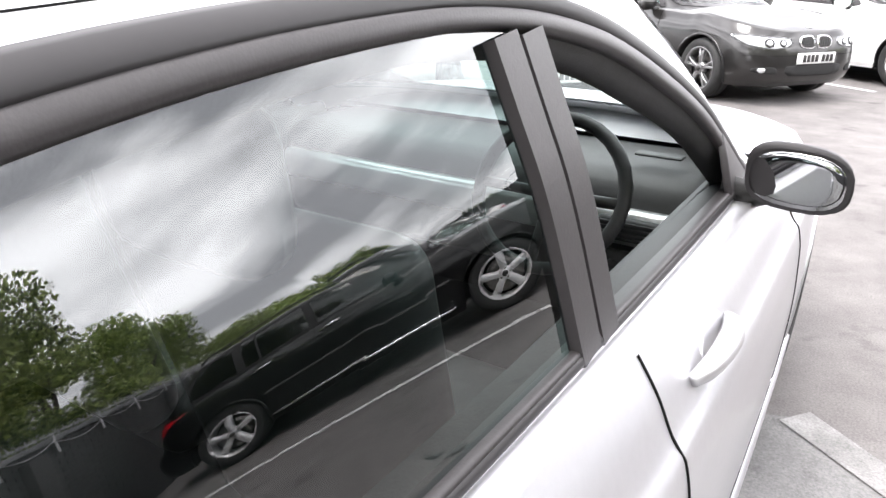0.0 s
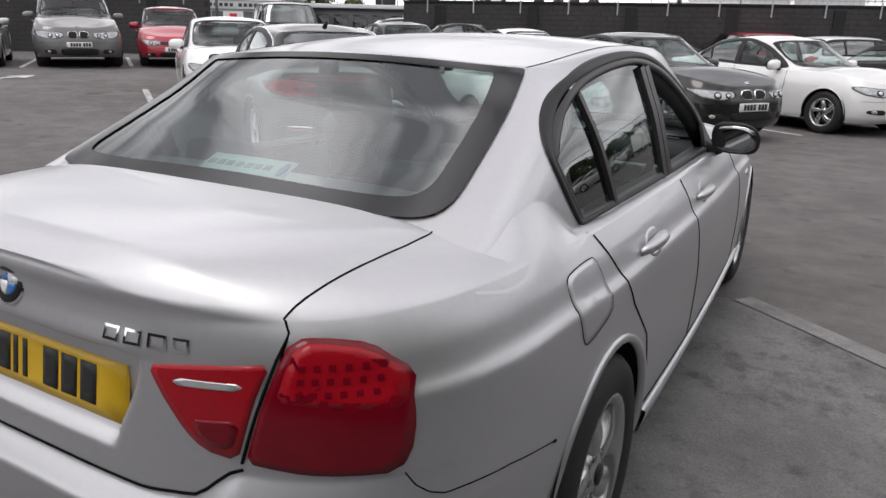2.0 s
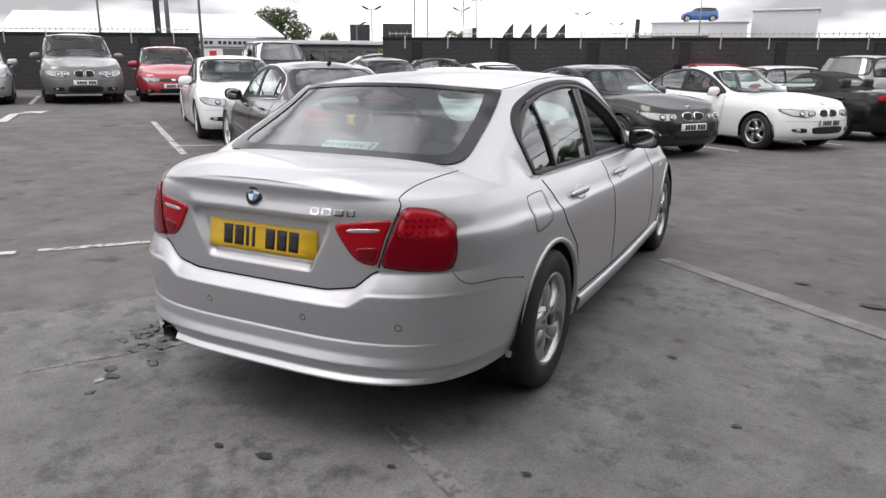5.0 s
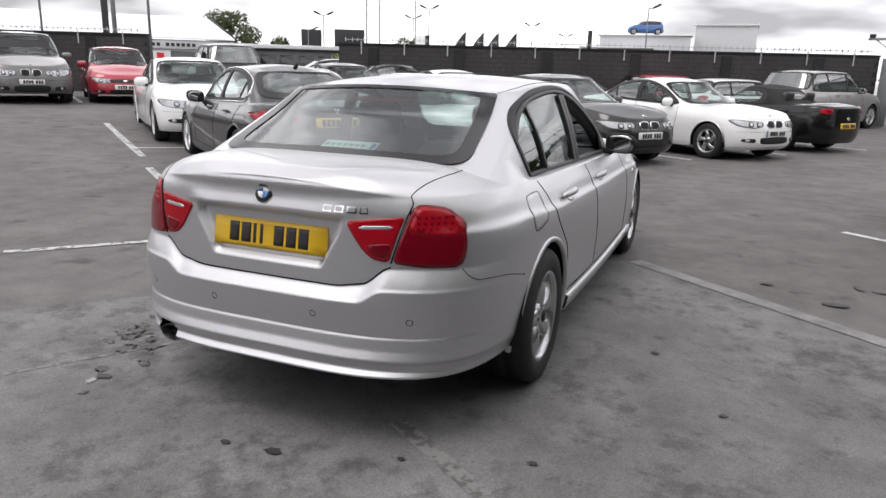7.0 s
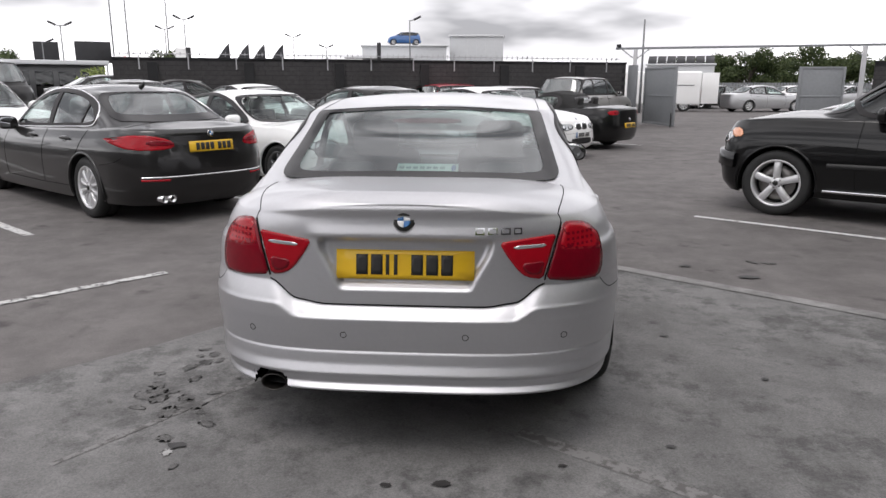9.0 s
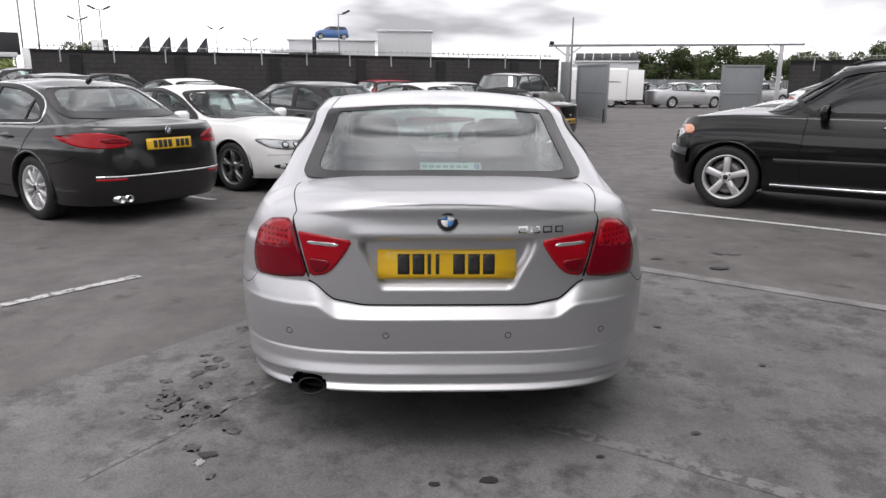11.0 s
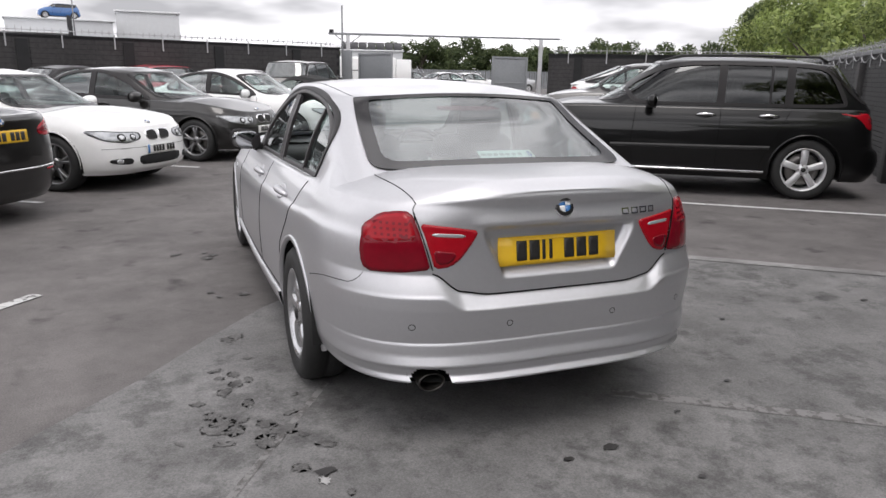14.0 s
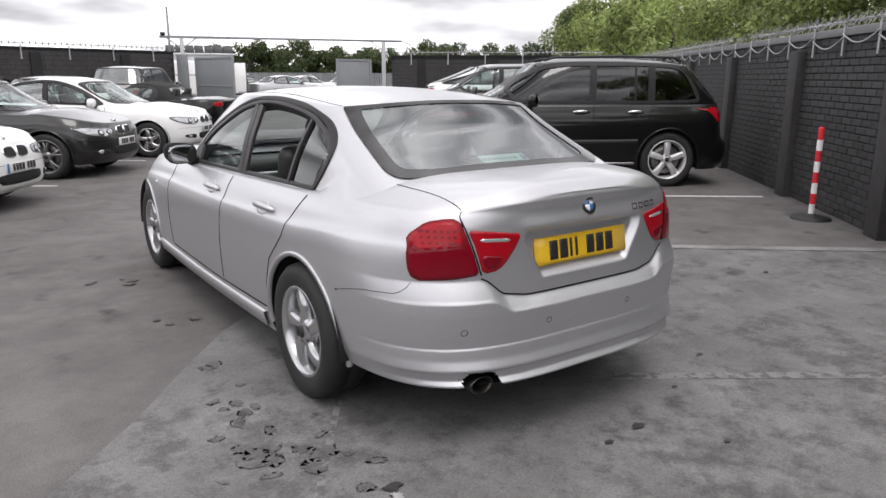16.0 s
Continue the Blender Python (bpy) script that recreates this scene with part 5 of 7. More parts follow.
# fuel flap on the right rear wing
fs = Side(hb, 1)
flap = rounded([(0.742, 0.760), (0.78, 0.750), (0.93, 0.768), (0.955, 0.783), (0.957, 0.84), (0.945, 0.890), (0.92, 0.900), (0.78, 0.902), (0.747, 0.893), (0.742, 0.84)], 2)
part("fuel_flap", patch(fs, flap, 0.0015, 5, 0.003), SILVER, hero)
part("fuel_flap_gap", band(fs, flap, 0.0022, 0.0018, True, 0.004), GAP, hero)
# side crease and sills
for s in (1, -1):
    f = Side(hb, s)
    part("sill_trim", band(f, [(1.36, 0.262), (2.3, 0.255), (3.38, 0.262)], 0.085, 0.012, False, 0.02), SILVER, hero)
    part("side_repeater", patch(f, rounded([(3.33, 0.70), (3.42, 0.705), (3.42, 0.73), (3.34, 0.725)], 1), 0.005, 3, 0.008), CLEAR_LENS, hero)
# rear shelf, sticker, inside trim
part("parcel_shelf", boxed((-0.58, 0.86, 0.93), (0.58, 1.08, 0.975), 0.015), CARPET, hero)
rw_ = Back(hc, -1)
stk = part("window_sticker", patch(rw_, [(-0.10, 1.068), (0.17, 1.068), (0.17, 1.098), (-0.10, 1.098)], -0.006, 2, 0.002), STICKER, hero, "pale green dealer strip inside the rear window")
for k in range(7):
    a = -0.09 + 0.030 * k
    part("lettering_bar", patch(rw_, [(a, 1.079), (a + 0.022, 1.079), (a + 0.022, 1.087), (a, 1.087)], -0.0045, 2, 0.001, 0.1), STICKER_INK, stk)
part("round_mark", patch(rw_, [(0.150 + 0.011 * math.cos(k * math.pi / 8), 1.083 + 0.011 * math.sin(k * math.pi / 8)) for k in range(16)], -0.0045, 2, 0.001), BLUE_INK, stk)
part("high_brake_lamp", patch(rw_, rounded([(-0.17, 1.272), (0.17, 1.272), (0.16, 1.292), (-0.16, 1.292)], 1), -0.02, 3, 0.006), RED_LENS_DARK, hero)
part("dash_trim", boxed((-0.66, 2.79, 0.705), (0.68, 2.84, 0.800), 0.02, 3), DASH_TRIM, hero, "bright trim strip across the dashboard")
vent = part("air_vent", boxed((0.44, 2.775, 0.722), (0.65, 2.80, 0.784), 0.012), PLASTIC, hero)
for k in range(4):
    part("vent_slat", boxed((0.45, 2.770, 0.731 + 0.013 * k), (0.64, 2.778, 0.736 + 0.013 * k)), DASH, vent, shade=False)
part("demister_vent", boxed((0.48, 2.90, 0.915), (0.60, 2.94, 0.922), 0.003), PLASTIC, hero)
sw = part("switch_panel", boxed((0.44, 2.775, 0.61), (0.66, 2.80, 0.698), 0.012), PLASTIC, hero)
for k in range(3):
    kb = revolve(bmesh.new(), [(0.0, 0.014), (-0.018, 0.012), (-0.018, 0.0)], "y", 14, at=(0.49 + 0.055 * k, 2.775, 0.66))
    part("switch_knob", kb, CHROME if k == 1 else PLASTIC, sw)
for s in (1, -1):
    part("door_card", boxed((s * 0.70 - 0.02, 1.35, 0.38), (s * 0.70 + 0.02, 3.05, 0.915), 0.02), DASH, hero)
    part("door_pull", boxed((s * 0.66 - 0.035, 2.2, 0.62), (s * 0.66 + 0.035, 2.75, 0.68), 0.02, 3), PLASTIC, hero)


# ---------- the other cars ----------
PLAIN_DLO = [(2.98, 0.928), (2.4, 0.934), (1.93, 0.938), (1.4, 0.944), (1.03, 0.950), (0.965, 0.985), (0.96, 1.05), (1.0, 1.11), (1.10, 1.18), (1.24, 1.245), (1.42, 1.295), (1.64, 1.325), (1.93, 1.337), (2.2, 1.305), (2.5, 1.215), (2.75, 1.09), (2.93, 0.985)]


def saloon_spec(L, W, H, wb, ro, R, paint, **more):
    """A saloon or coupe scaled from the same outline curves."""
    k, up = L / 4.53, (H - 1.385)
    z = lambda v: v + up * 0.45 * min(1, max(0, (v - 0.3) / 0.6))
    belt = tuple((y * k, z(v)) for y, v in SALOON["belt"][:9]) + tuple((y * k, z(v)) for y, v in ((3.6, 0.893), (4.0, 0.850), (4.25, 0.805), (4.42, 0.757), (4.53, 0.705)))
    zbelt = curve(belt)
    roof = lambda v, y: zbelt(y) + 0.012 + (v - 0.938) / (1.337 - 0.938) * (H - 0.048 - zbelt(y) - 0.012)
    spec = dict(
        length=L, half=W, rear=ro, base=wb, tyre=R, roof=H, paint=paint, fine=0.6, belt=belt, tail_round=(0.8, 3.2), taper=0.036, cabin_rear=(0.45, 4.0),
        cabin=tuple(v * k for v in (0.49, 1.16, 2.62, 3.45)), doors=tuple(v * k for v in (1.06, 1.93, 3.02)),
        dlo=[(y * k, roof(v, y * k)) for y, v in PLAIN_DLO], pillars=(1.30 * k, 1.93 * k), pillar_lean=(-0.11, -0.04), pillar_width=(0.035, 0.11),
        rear_glass=[(x, roof(v, 0.9 * k) - 0.01) for x, v in ((-0.66, 1.0), (0.66, 1.0), (0.62, 1.13), (0.55, 1.30), (0.3, 1.312), (-0.3, 1.312), (-0.55, 1.30), (-0.62, 1.13))],
        front_glass=[(x, roof(v, 3.0 * k)) for x, v in ((-0.70, 0.95), (0.70, 0.95), (0.60, 1.30), (0.3, 1.315), (-0.3, 1.315), (-0.60, 1.30))],
        handle_z=z(0.825), mirror_paint=paint, mirror_out=0.0, face=((0, 0.11), (0.12, 0.03), (0.3, 0.0), (0.6, 0.012), (0.85, 0.045), (1, 0.10)), face_round=(0.70, 3.2), hood_crown=0.06, roof_half=0.635 + (W - 0.905), bumper_seam=[(0.36, 0.70), (0.45, 0.655), (0.58, 0.63), (ro - R - 0.035, 0.61)],
    )
    spec.update(more)
    return spec


def box_spec(L, W, H, wb, ro, R, paint, belt_z, nose_z, hood, rear=(0.14, 0.5), front=(0.60, 0.775), pillars=(0.28, 0.50), **more):
    """A tall or square-backed car: an off-roader, an estate, a hatchback."""
    belt = ((0, belt_z - 0.02), (0.3, belt_z), (0.45 * L, belt_z), (front[1] * L - 0.3, belt_z - 0.002), (front[1] * L + 0.05, min(hood, belt_z - 0.005)), (0.93 * L, nose_z + 0.09), (0.98 * L, nose_z + 0.02), (L, nose_z - 0.05))
    y0, y1, y2, y3 = rear[0], rear[1], front[0] * L, front[1] * L
    top = H - 0.075
    b = belt_z + 0.012
    spec = dict(
        length=L, half=W, rear=ro, base=wb, tyre=R, roof=H, paint=paint, fine=0.6, belt=belt, bottom=0.24, tail_round=(0.45, 3.4), face=((0, 0.12), (0.12, 0.03), (0.3, 0.0), (0.6, 0.012), (0.85, 0.05), (1, 0.12)), face_round=(0.62, 3.3), taper=0.025,
        tail=((0, 0.10), (0.12, 0.03), (0.3, 0.0), (0.42, 0.01), (0.5, 0.06), (0.9, 0.09), (1, 0.11)), rear_drop=0.05, cabin_taper=0.02, cabin_rear=(0.4, 3.6), cabin_front=(0.9, 4.0), roof_half=W - 0.24,
        cabin=(y0, y1, y2, y3), well=(y0 + 0.05, y3 - 0.3), doors=(ro + R * 0.72, 0.47 * L, 0.665 * L),
        dlo=[(0.665 * L, b - 0.01), (0.5 * L, b), (0.25 * L, b), (y0 + 0.40, b + 0.01), (y0 + 0.36, b + 0.06), (y1 + 0.06, b + 0.62 * (top - b)), (y1 + 0.16, top - 0.035), (0.25 * L, top), (0.45 * L, top + 0.005), (y2 - 0.18, top - 0.01), (y2 + 0.12, top - 0.10), (0.5 * (y2 + y3) + 0.02, b + 0.42 * (top - b)), (0.69 * L, b + 0.12)],
        pillars=tuple(v * L for v in pillars), pillar_lean=(-0.02, -0.02, -0.02), pillar_width=(0.06, 0.10),
        rear_glass=[(-W + 0.20, b + 0.035), (W - 0.20, b + 0.035), (W - 0.27, top - 0.02), (0.3, top), (-0.3, top), (-W + 0.27, top - 0.02)],
        front_glass=[(-W + 0.20, b + 0.02), (W - 0.20, b + 0.02), (W - 0.31, top - 0.01), (0.3, top + 0.01), (-0.3, top + 0.01), (-W + 0.31, top - 0.01)],
        frit=(0.035, 0.04, 0.03), handle_z=belt_z - 0.10, mirror_paint=paint, mirror_out=0.02, bumper_line=0.62, bumper_top=0.62, arch=0.05, wheel_w=0.255, rim=R - 0.115,
        bumper_seam=[(0.20, 0.66), (0.35, 0.63), (0.45, 0.62), (ro - R - 0.05, 0.62)],
    )
    spec.update(more)
    return spec


def front_face(made, spec, kidneys=True, plate=True, fog=True, eu=False, grille=CHROME, tall=1.0):
    """Grille, headlamps, lower intake, fog lamps, badge and plate of a car's front; tall stretches it for high noses."""
    top, body, cabin, zs = made
    f = Back(body, 1)
    L, W = spec["length"], spec["half"]
    zn = zs(L) + 0.012
    at = lambda dz: zn + dz * tall
    if kidneys:
        for s in (1, -1):
            poly = rounded([(s * 0.018, at(-0.135)), (s * 0.10, at(-0.142)), (s * 0.19, at(-0.130)), (s * 0.222, at(-0.075)), (s * 0.20, at(-0.022)), (s * 0.10, at(-0.012)), (s * 0.022, at(-0.018))], 1)
            k = part("grille", patch(f, poly, 0.012, 4, 0.025), grille, top, "kidney grille in a bright frame")
            part("mesh", patch(f, shrunk(poly, 0.011), 0.014, 4, 0.008), UNDER, k)
            for d in range(6):
                x = s * (0.048 + 0.026 * d)
                part("grille_bar", band(f, [(x, at(-0.122)), (x, at(-0.034))], 0.007, 0.018, False, 0.006, 0.05), PLASTIC, k)
        yb = L - 0.17
        badge(Flat((0, yb, zs(yb) + 0.010), (-1, 0, 0), Vector((0, -0.94, 0.34)).normalized()), 0.0, 0.0, 0.037, top)
    else:
        part("grille", patch(f, crisp([(-0.34, at(-0.13)), (0.34, at(-0.13)), (0.38, at(-0.04)), (-0.38, at(-0.04))], 0.04), 0.006, 4, 0.015), PLASTIC, top)
        part("badge", patch(f, [(0.06 * math.cos(k * math.pi / 8), at(-0.085) + 0.026 * math.sin(k * math.pi / 8)) for k in range(16)], 0.014, 2, 0.012), CHROME, top)
    for s in (1, -1):
        poly = crisp([(s * 0.30, at(-0.115)), (s * 0.52, at(-0.150)), (s * (W - 0.16), at(-0.115)), (s * (W - 0.075), at(-0.020)), (s * (W - 0.13), at(0.006)), (s * 0.58, at(-0.018)), (s * 0.30, at(-0.030))], 0.03)
        h = part("headlamp", patch(f, poly, 0.005, 6, 0.02), HEADLAMP, top, "clear headlamp with round projectors")
        part("lamp_rim", band(f, shrunk(poly, 0.006), 0.008, 0.008, True, 0.004), PLASTIC, h)
        for cx, r in ((0.42, 0.036), (0.56, 0.042)):
            pr = part("projector", patch(f, [(s * cx + r * 1.1 * math.cos(k * math.pi / 8), at(-0.083) + r * tall * math.sin(k * math.pi / 8)) for k in range(16)], 0.010, 2, 0.008), UNDER, h)
            part("bulb_lens", patch(f, [(s * cx + r * 0.72 * math.cos(k * math.pi / 8), at(-0.083) + r * 0.66 * tall * math.sin(k * math.pi / 8)) for k in range(16)], 0.013, 2, 0.008), CLEAR_LENS, pr)
        if fog:
            q = part("fog_surround", patch(f, crisp([(s * 0.46, at(-0.395)), (s * 0.70, at(-0.375)), (s * 0.72, at(-0.325)), (s * 0.48, at(-0.310))], 0.03), 0.005, 4, 0.012), UNDER, top)
            part("fog_lamp", patch(f, [(s * 0.62 + 0.034 * math.cos(k * math.pi / 6), at(-0.350) + 0.026 * math.sin(k * math.pi / 6)) for k in range(12)], 0.010, 2, 0.01), CLEAR_LENS, q)
    part("lower_intake", patch(f, crisp([(-0.36, at(-0.415)), (0.36, at(-0.415)), (0.40, at(-0.325)), (0.34, at(-0.300)), (-0.34, at(-0.300)), (-0.40, at(-0.325))], 0.04), 0.005, 4, 0.012), UNDER, top)
    # The bumper has no fold here; a dark strip paints in a crease's shade.
    part("bumper_crease", band(f, [(x, at(-0.205)) for x in np.linspace(-W + 0.14, W - 0.14, 25)], 0.004, 0.0015, False, 0.004), GAP, top)
    if plate:
        q = f(0, at(-0.235))
        number_plate(top, (0, q.y + 0.012, at(-0.235)), (-1, 0, 0), (0, 0, 1), WHITE_PLATE, eu=eu)


def rear_face(made, spec, lamps, plate_z=0.80, plate=True, strip=None, pipes=(), with_badge=True, lens=RED_LENS):
    """Tail lamps, plate, badge and trim of a car's rear; lamps: outline in x and z."""
    top, body, cabin, zs = made
    f = Back(body, -1)
    for s in (1, -1):
        h = part("tail_lamp", patch(f, rounded([(s * x, z) for x, z in lamps], 1), 0.006, 6, 0.015), lens, top, "red tail lamp")
        part("lamp_strip", patch(f, [(s * (x * 0.55 + 0.45 * lamps[0][0]), z * 0.35 + 0.65 * (sum(p[1] for p in lamps) / len(lamps))) for x, z in lamps], 0.010, 3, 0.006), RED_LENS_DARK, h)
    if plate:
        q = f(0, plate_z)
        number_plate(top, (0, q.y - 0.006, plate_z), (1, 0, 0), (0, 0.1, 0.995), YELLOW_PLATE)
    if with_badge:
        badge(f, 0, plate_z + 0.13, 0.036, top)
    if strip:
        part("bumper_trim", band(f, [(x, strip) for x in np.linspace(-0.72, 0.72, 17)], 0.016, 0.006, False, 0.01), CHROME, top)
        for s in (1, -1):
            part("reflector", band(f, [(s * x, strip - 0.03) for x in (0.48, 0.6, 0.72)], 0.022, 0.005, False, 0.01), RED_LENS, top)
    for x in pipes:
        o = part("exhaust_pipe", revolve(bmesh.new(), [(0.2, 0.034), (-0.02, 0.038), (-0.022, 0.033), (0.1, 0.031), (0.1, 0.0)], "y", 18), CHROME, top)
        o.matrix_basis = pose(x, 0.06, 0.275)


def by_wheel(px, py, lx, ly, heading):
    """The pose that puts the place (lx, ly) of a car over (px, py), with that heading."""
    a = radians(heading)
    x, y = px - (lx * math.cos(a) - ly * math.sin(a)), py - (lx * math.sin(a) + ly * math.cos(a))
    return pose(x, y, fall(px, py), 0, 0, heading)


OUT, IN = 54.0, -126.0  # headings of the two ways in which cars stand in the bays

# black off-roader by the brick wall
sp = box_spec(4.48, 0.936, 1.70, 2.82, 0.93, 0.368, BLACK_PAINT, 1.09, 0.965, 1.085, rear_drop=0.06, rear=(0.14, 0.56), front=(0.60, 0.79), face=((0, 0.10), (0.15, 0.02), (0.35, 0.0), (0.6, 0.012), (0.85, 0.035), (1, 0.10)), face_round=(0.55, 3.4), pillars=(0.262, 0.310, 0.4375), pillar_width=(0.10, 0.028, 0.10), doors=(1.195, 1.95, 2.98), pane=PRIVACY, rear_pane=PRIVACY, wheels="star", rim=0.262, wheel_w=0.275, mirror_paint=BLACK_PAINT, handle_paint=CHROME, fine=0.9, tail=((0, 0.10), (0.12, 0.03), (0.3, 0.0), (0.42, 0.02), (0.5, 0.09), (0.9, 0.13), (1, 0.15)))
x5 = car("off_road_car", by_wheel(5.83, 4.09, -0.90, 0.93, 56.2), "black five-door off-roader with bright five-spoke wheels beside the brick wall", "car", sp)
front_face(x5, sp, plate=False, tall=1.15)
rear_face(x5, sp, [(0.70, 0.86), (0.83, 0.86), (0.845, 1.0), (0.83, 1.06), (0.70, 1.05)], 0.80, plate=False)
for s in (1, -1):
    part("running_board", boxed((s * 0.92 - 0.06, 1.40, 0.315), (s * 0.92 + 0.06, 3.26, 0.345), 0.01), CHROME, x5[0], "bright side step")
    part("side_moulding", band(Side(x5[1], s), [(1.36, 0.62), (2.2, 0.61), (3.25, 0.60)], 0.05, 0.010, False, 0.02), PLASTIC, x5[0])
    rl_ = bmesh.new()
    tube(rl_, [(s * 0.60, 0.75, 1.64), (s * 0.60, 0.85, 1.70), (s * 0.60, 1.6, 1.715), (s * 0.60, 2.45, 1.70), (s * 0.60, 2.6, 1.655)], 0.016, 8)
    part("roof_rail", rl_, PLASTIC, x5[0])
    part("indicator", patch(Side(x5[1], s), rounded([(4.14, 0.865), (4.27, 0.86), (4.30, 0.955), (4.17, 0.965)], 1), 0.010, 3, 0.01), AMBER, x5[0])
part("bumper_bar", band(Back(x5[1], 1), [(x, 0.63 - 0.03 * (abs(x) / 0.86) ** 4) for x in np.linspace(-0.875, 0.875, 41)], 0.17, 0.045, False, 0.07), BLACK_PAINT, x5[0], "projecting black front bumper")

# dark saloon with its tail to the camera
sp = saloon_spec(4.91, 0.925, 1.44, 2.968, 1.10, 0.335, CHARCOAL, wheels="many", rim=0.235, wheel_w=0.235, handle_paint=CHARCOAL, fine=0.8)
c5 = car("saloon_car", by_wheel(-4.10, 4.87, -0.90, 1.10, 54.0), "dark grey saloon car with a yellow rear plate", "car", sp)
front_face(c5, sp)
rear_face(c5, sp, [(0.41, 0.80), (0.55, 0.775), (0.78, 0.78), (0.855, 0.83), (0.84, 0.90), (0.70, 0.935), (0.52, 0.905), (0.42, 0.86)], 0.80, strip=0.50, pipes=(-0.56, -0.47))
for s in (1, -1):
    part("window_chrome", band(Side(c5[2], s), rounded(sp["dlo"], 2), 0.014, 0.011, True, 0.01), CHROME, c5[0], "chrome window line")
fin = bmesh.new()
tube(fin, [(0, 1.42, 1.40), (0, 1.36, 1.43), (0, 1.33, 1.465)], [0.028, 0.022, 0.008], 8)
part("aerial_fin", fin, PLASTIC, c5[0])

# white saloon facing the camera, further off
sp = saloon_spec(4.91, 0.925, 1.44, 2.968, 1.10, 0.335, WHITE_PAINT, wheels="many", rim=0.235, wheel_w=0.235, fine=0.6)
w5 = car("saloon_car", by_wheel(-7.85, 7.3, 0.88, 4.07, -129), "white saloon car facing out of its bay", "car", sp)
front_face(w5, sp, plate=False)

# white coupe, charcoal saloon, white saloon nose-out in a row
sp = saloon_spec(4.60, 0.90, 1.37, 2.76, 1.02, 0.325, WHITE_PAINT, wheels="double", rim=0.238, wheel_w=0.225, fine=0.85)
nd = car("coupe_car", by_wheel(-2.59, 6.87, 0.88, 3.78, IN), "white coupe with dark spoked wheels, nose out of its bay", "car", sp, "cars in the bays")
front_face(nd, sp, eu=True)
sp = saloon_spec(4.62, 0.905, 1.42, 2.81, 1.03, 0.325, DARK_GREY_PAINT, wheels="double", rim=0.235, wheel_w=0.225, fine=0.85)
yh = car("saloon_car", by_wheel(-0.93, 9.42, 0.88, 3.84, IN), "dark grey saloon car with a chrome-framed grille", "car", sp, "cars in the bays")
front_face(yh, sp)
sp = saloon_spec(4.53, 0.905, 1.41, 2.76, 1.0, 0.316, WHITE_PAINT, wheels="five", fine=0.85)
e9 = car("saloon_car", by_wheel(0.95, 11.55, 0.88, 3.76, IN), "white saloon car with silver five-spoke wheels", "car", sp, "cars in the bays")
front_face(e9, sp, eu=True)

# black roadster with a cloth roof, tail out
sp = saloon_spec(4.09, 0.89, 1.33, 2.495, 0.92, 0.32, BLACK_PAINT, wheels="five", fine=0.7, bench=False, roof_paint=SOFT_TOP, roof_label="black cloth folding roof",
                 cabin=(0.92, 1.38, 2.10, 2.72), cabin_rear=(0.30, 3.0), cabin_front=(0.34, 3.2), doors=(1.42, 1.44, 2.5), pillars=(1.52,), pillar_lean=(-0.05,))
kz = curve(sp["belt"])
sp["dlo"] = [(2.45, kz(2.4) + 0.012), (2.0, kz(2) + 0.012), (1.45, kz(1.45) + 0.015), (1.38, 1.04), (1.50, 1.20), (1.75, 1.24), (2.1, 1.21), (2.35, 1.08)]
sp["rear_glass"] = [(-0.42, 1.03), (0.42, 1.03), (0.36, 1.17), (-0.36, 1.17)]
sp["front_glass"] = [(-0.62, 0.94), (0.62, 0.94), (0.5, 1.19), (-0.5, 1.19)]
z4 = car("roadster_car", by_wheel(3.1, 14.55, 0.0, 0.45, OUT), "black two-seat roadster with its cloth roof up", "car", sp)
rear_face(z4, sp, [(0.45, 0.80), (0.68, 0.78), (0.70, 0.87), (0.50, 0.90)], 0.55)

# silver off-roader, red estate and silver saloon by the far wall
sp = box_spec(4.89, 0.96, 1.74, 2.933, 0.98, 0.372, GREY_BROWN, 1.10, 0.86, 1.08, fine=0.6, wheels="star", rim=0.255)
xs_ = car("off_road_car", by_wheel(-14.77, 10.27, 0.0, 4.0, -123), "grey off-road car parked nose out before the brick wall", "car", sp)
front_face(xs_, sp, tall=1.3)
sp = box_spec(4.50, 0.88, 1.48, 2.62, 0.98, 0.315, RED_PAINT, 0.93, 0.70, 0.92, rear=(0.12, 0.55), front=(0.60, 0.79), fine=0.55, wheels="seven", rim=0.205, wheel_w=0.2, pillars=(0.28, 0.50))
rd = car("estate_car", by_wheel(-13.75, 12.2, 0.0, 3.75, -128), "red estate car with a black stripe on its bonnet", "car", sp)
front_face(rd, sp, kidneys=False)
sp = saloon_spec(4.85, 0.92, 1.45, 2.89, 1.05, 0.33, PALE_SILVER, wheels="seven", fine=0.5)
s5 = car("saloon_car", by_wheel(-15.65, 9.0, -0.88, 3.94, -123), "silver saloon car parked nose out before the brick wall", "car", sp)
front_face(s5, sp, plate=False)
# cars seen over the others
sp = box_spec(4.75, 0.93, 1.72, 2.80, 0.95, 0.36, DARK_GREY_PAINT, 1.08, 0.85, 1.05, fine=0.45, wheels="seven", rim=0.24)
car("off_road_car", by_wheel(-12.4, 14.9, 0.0, 1.0, 49), "dark off-road car standing behind a white saloon", "car", sp, "cars behind the row")
sp = box_spec(4.86, 0.967, 1.74, 2.933, 1.0, 0.372, MID_GREY, 1.11, 0.88, 1.08, fine=0.6, wheels="star", rim=0.255)
gx = car("off_road_car", by_wheel(5.1, 24.0, 0.9, 3.93, -32), "grey-brown off-road car by the gate", "car", sp)
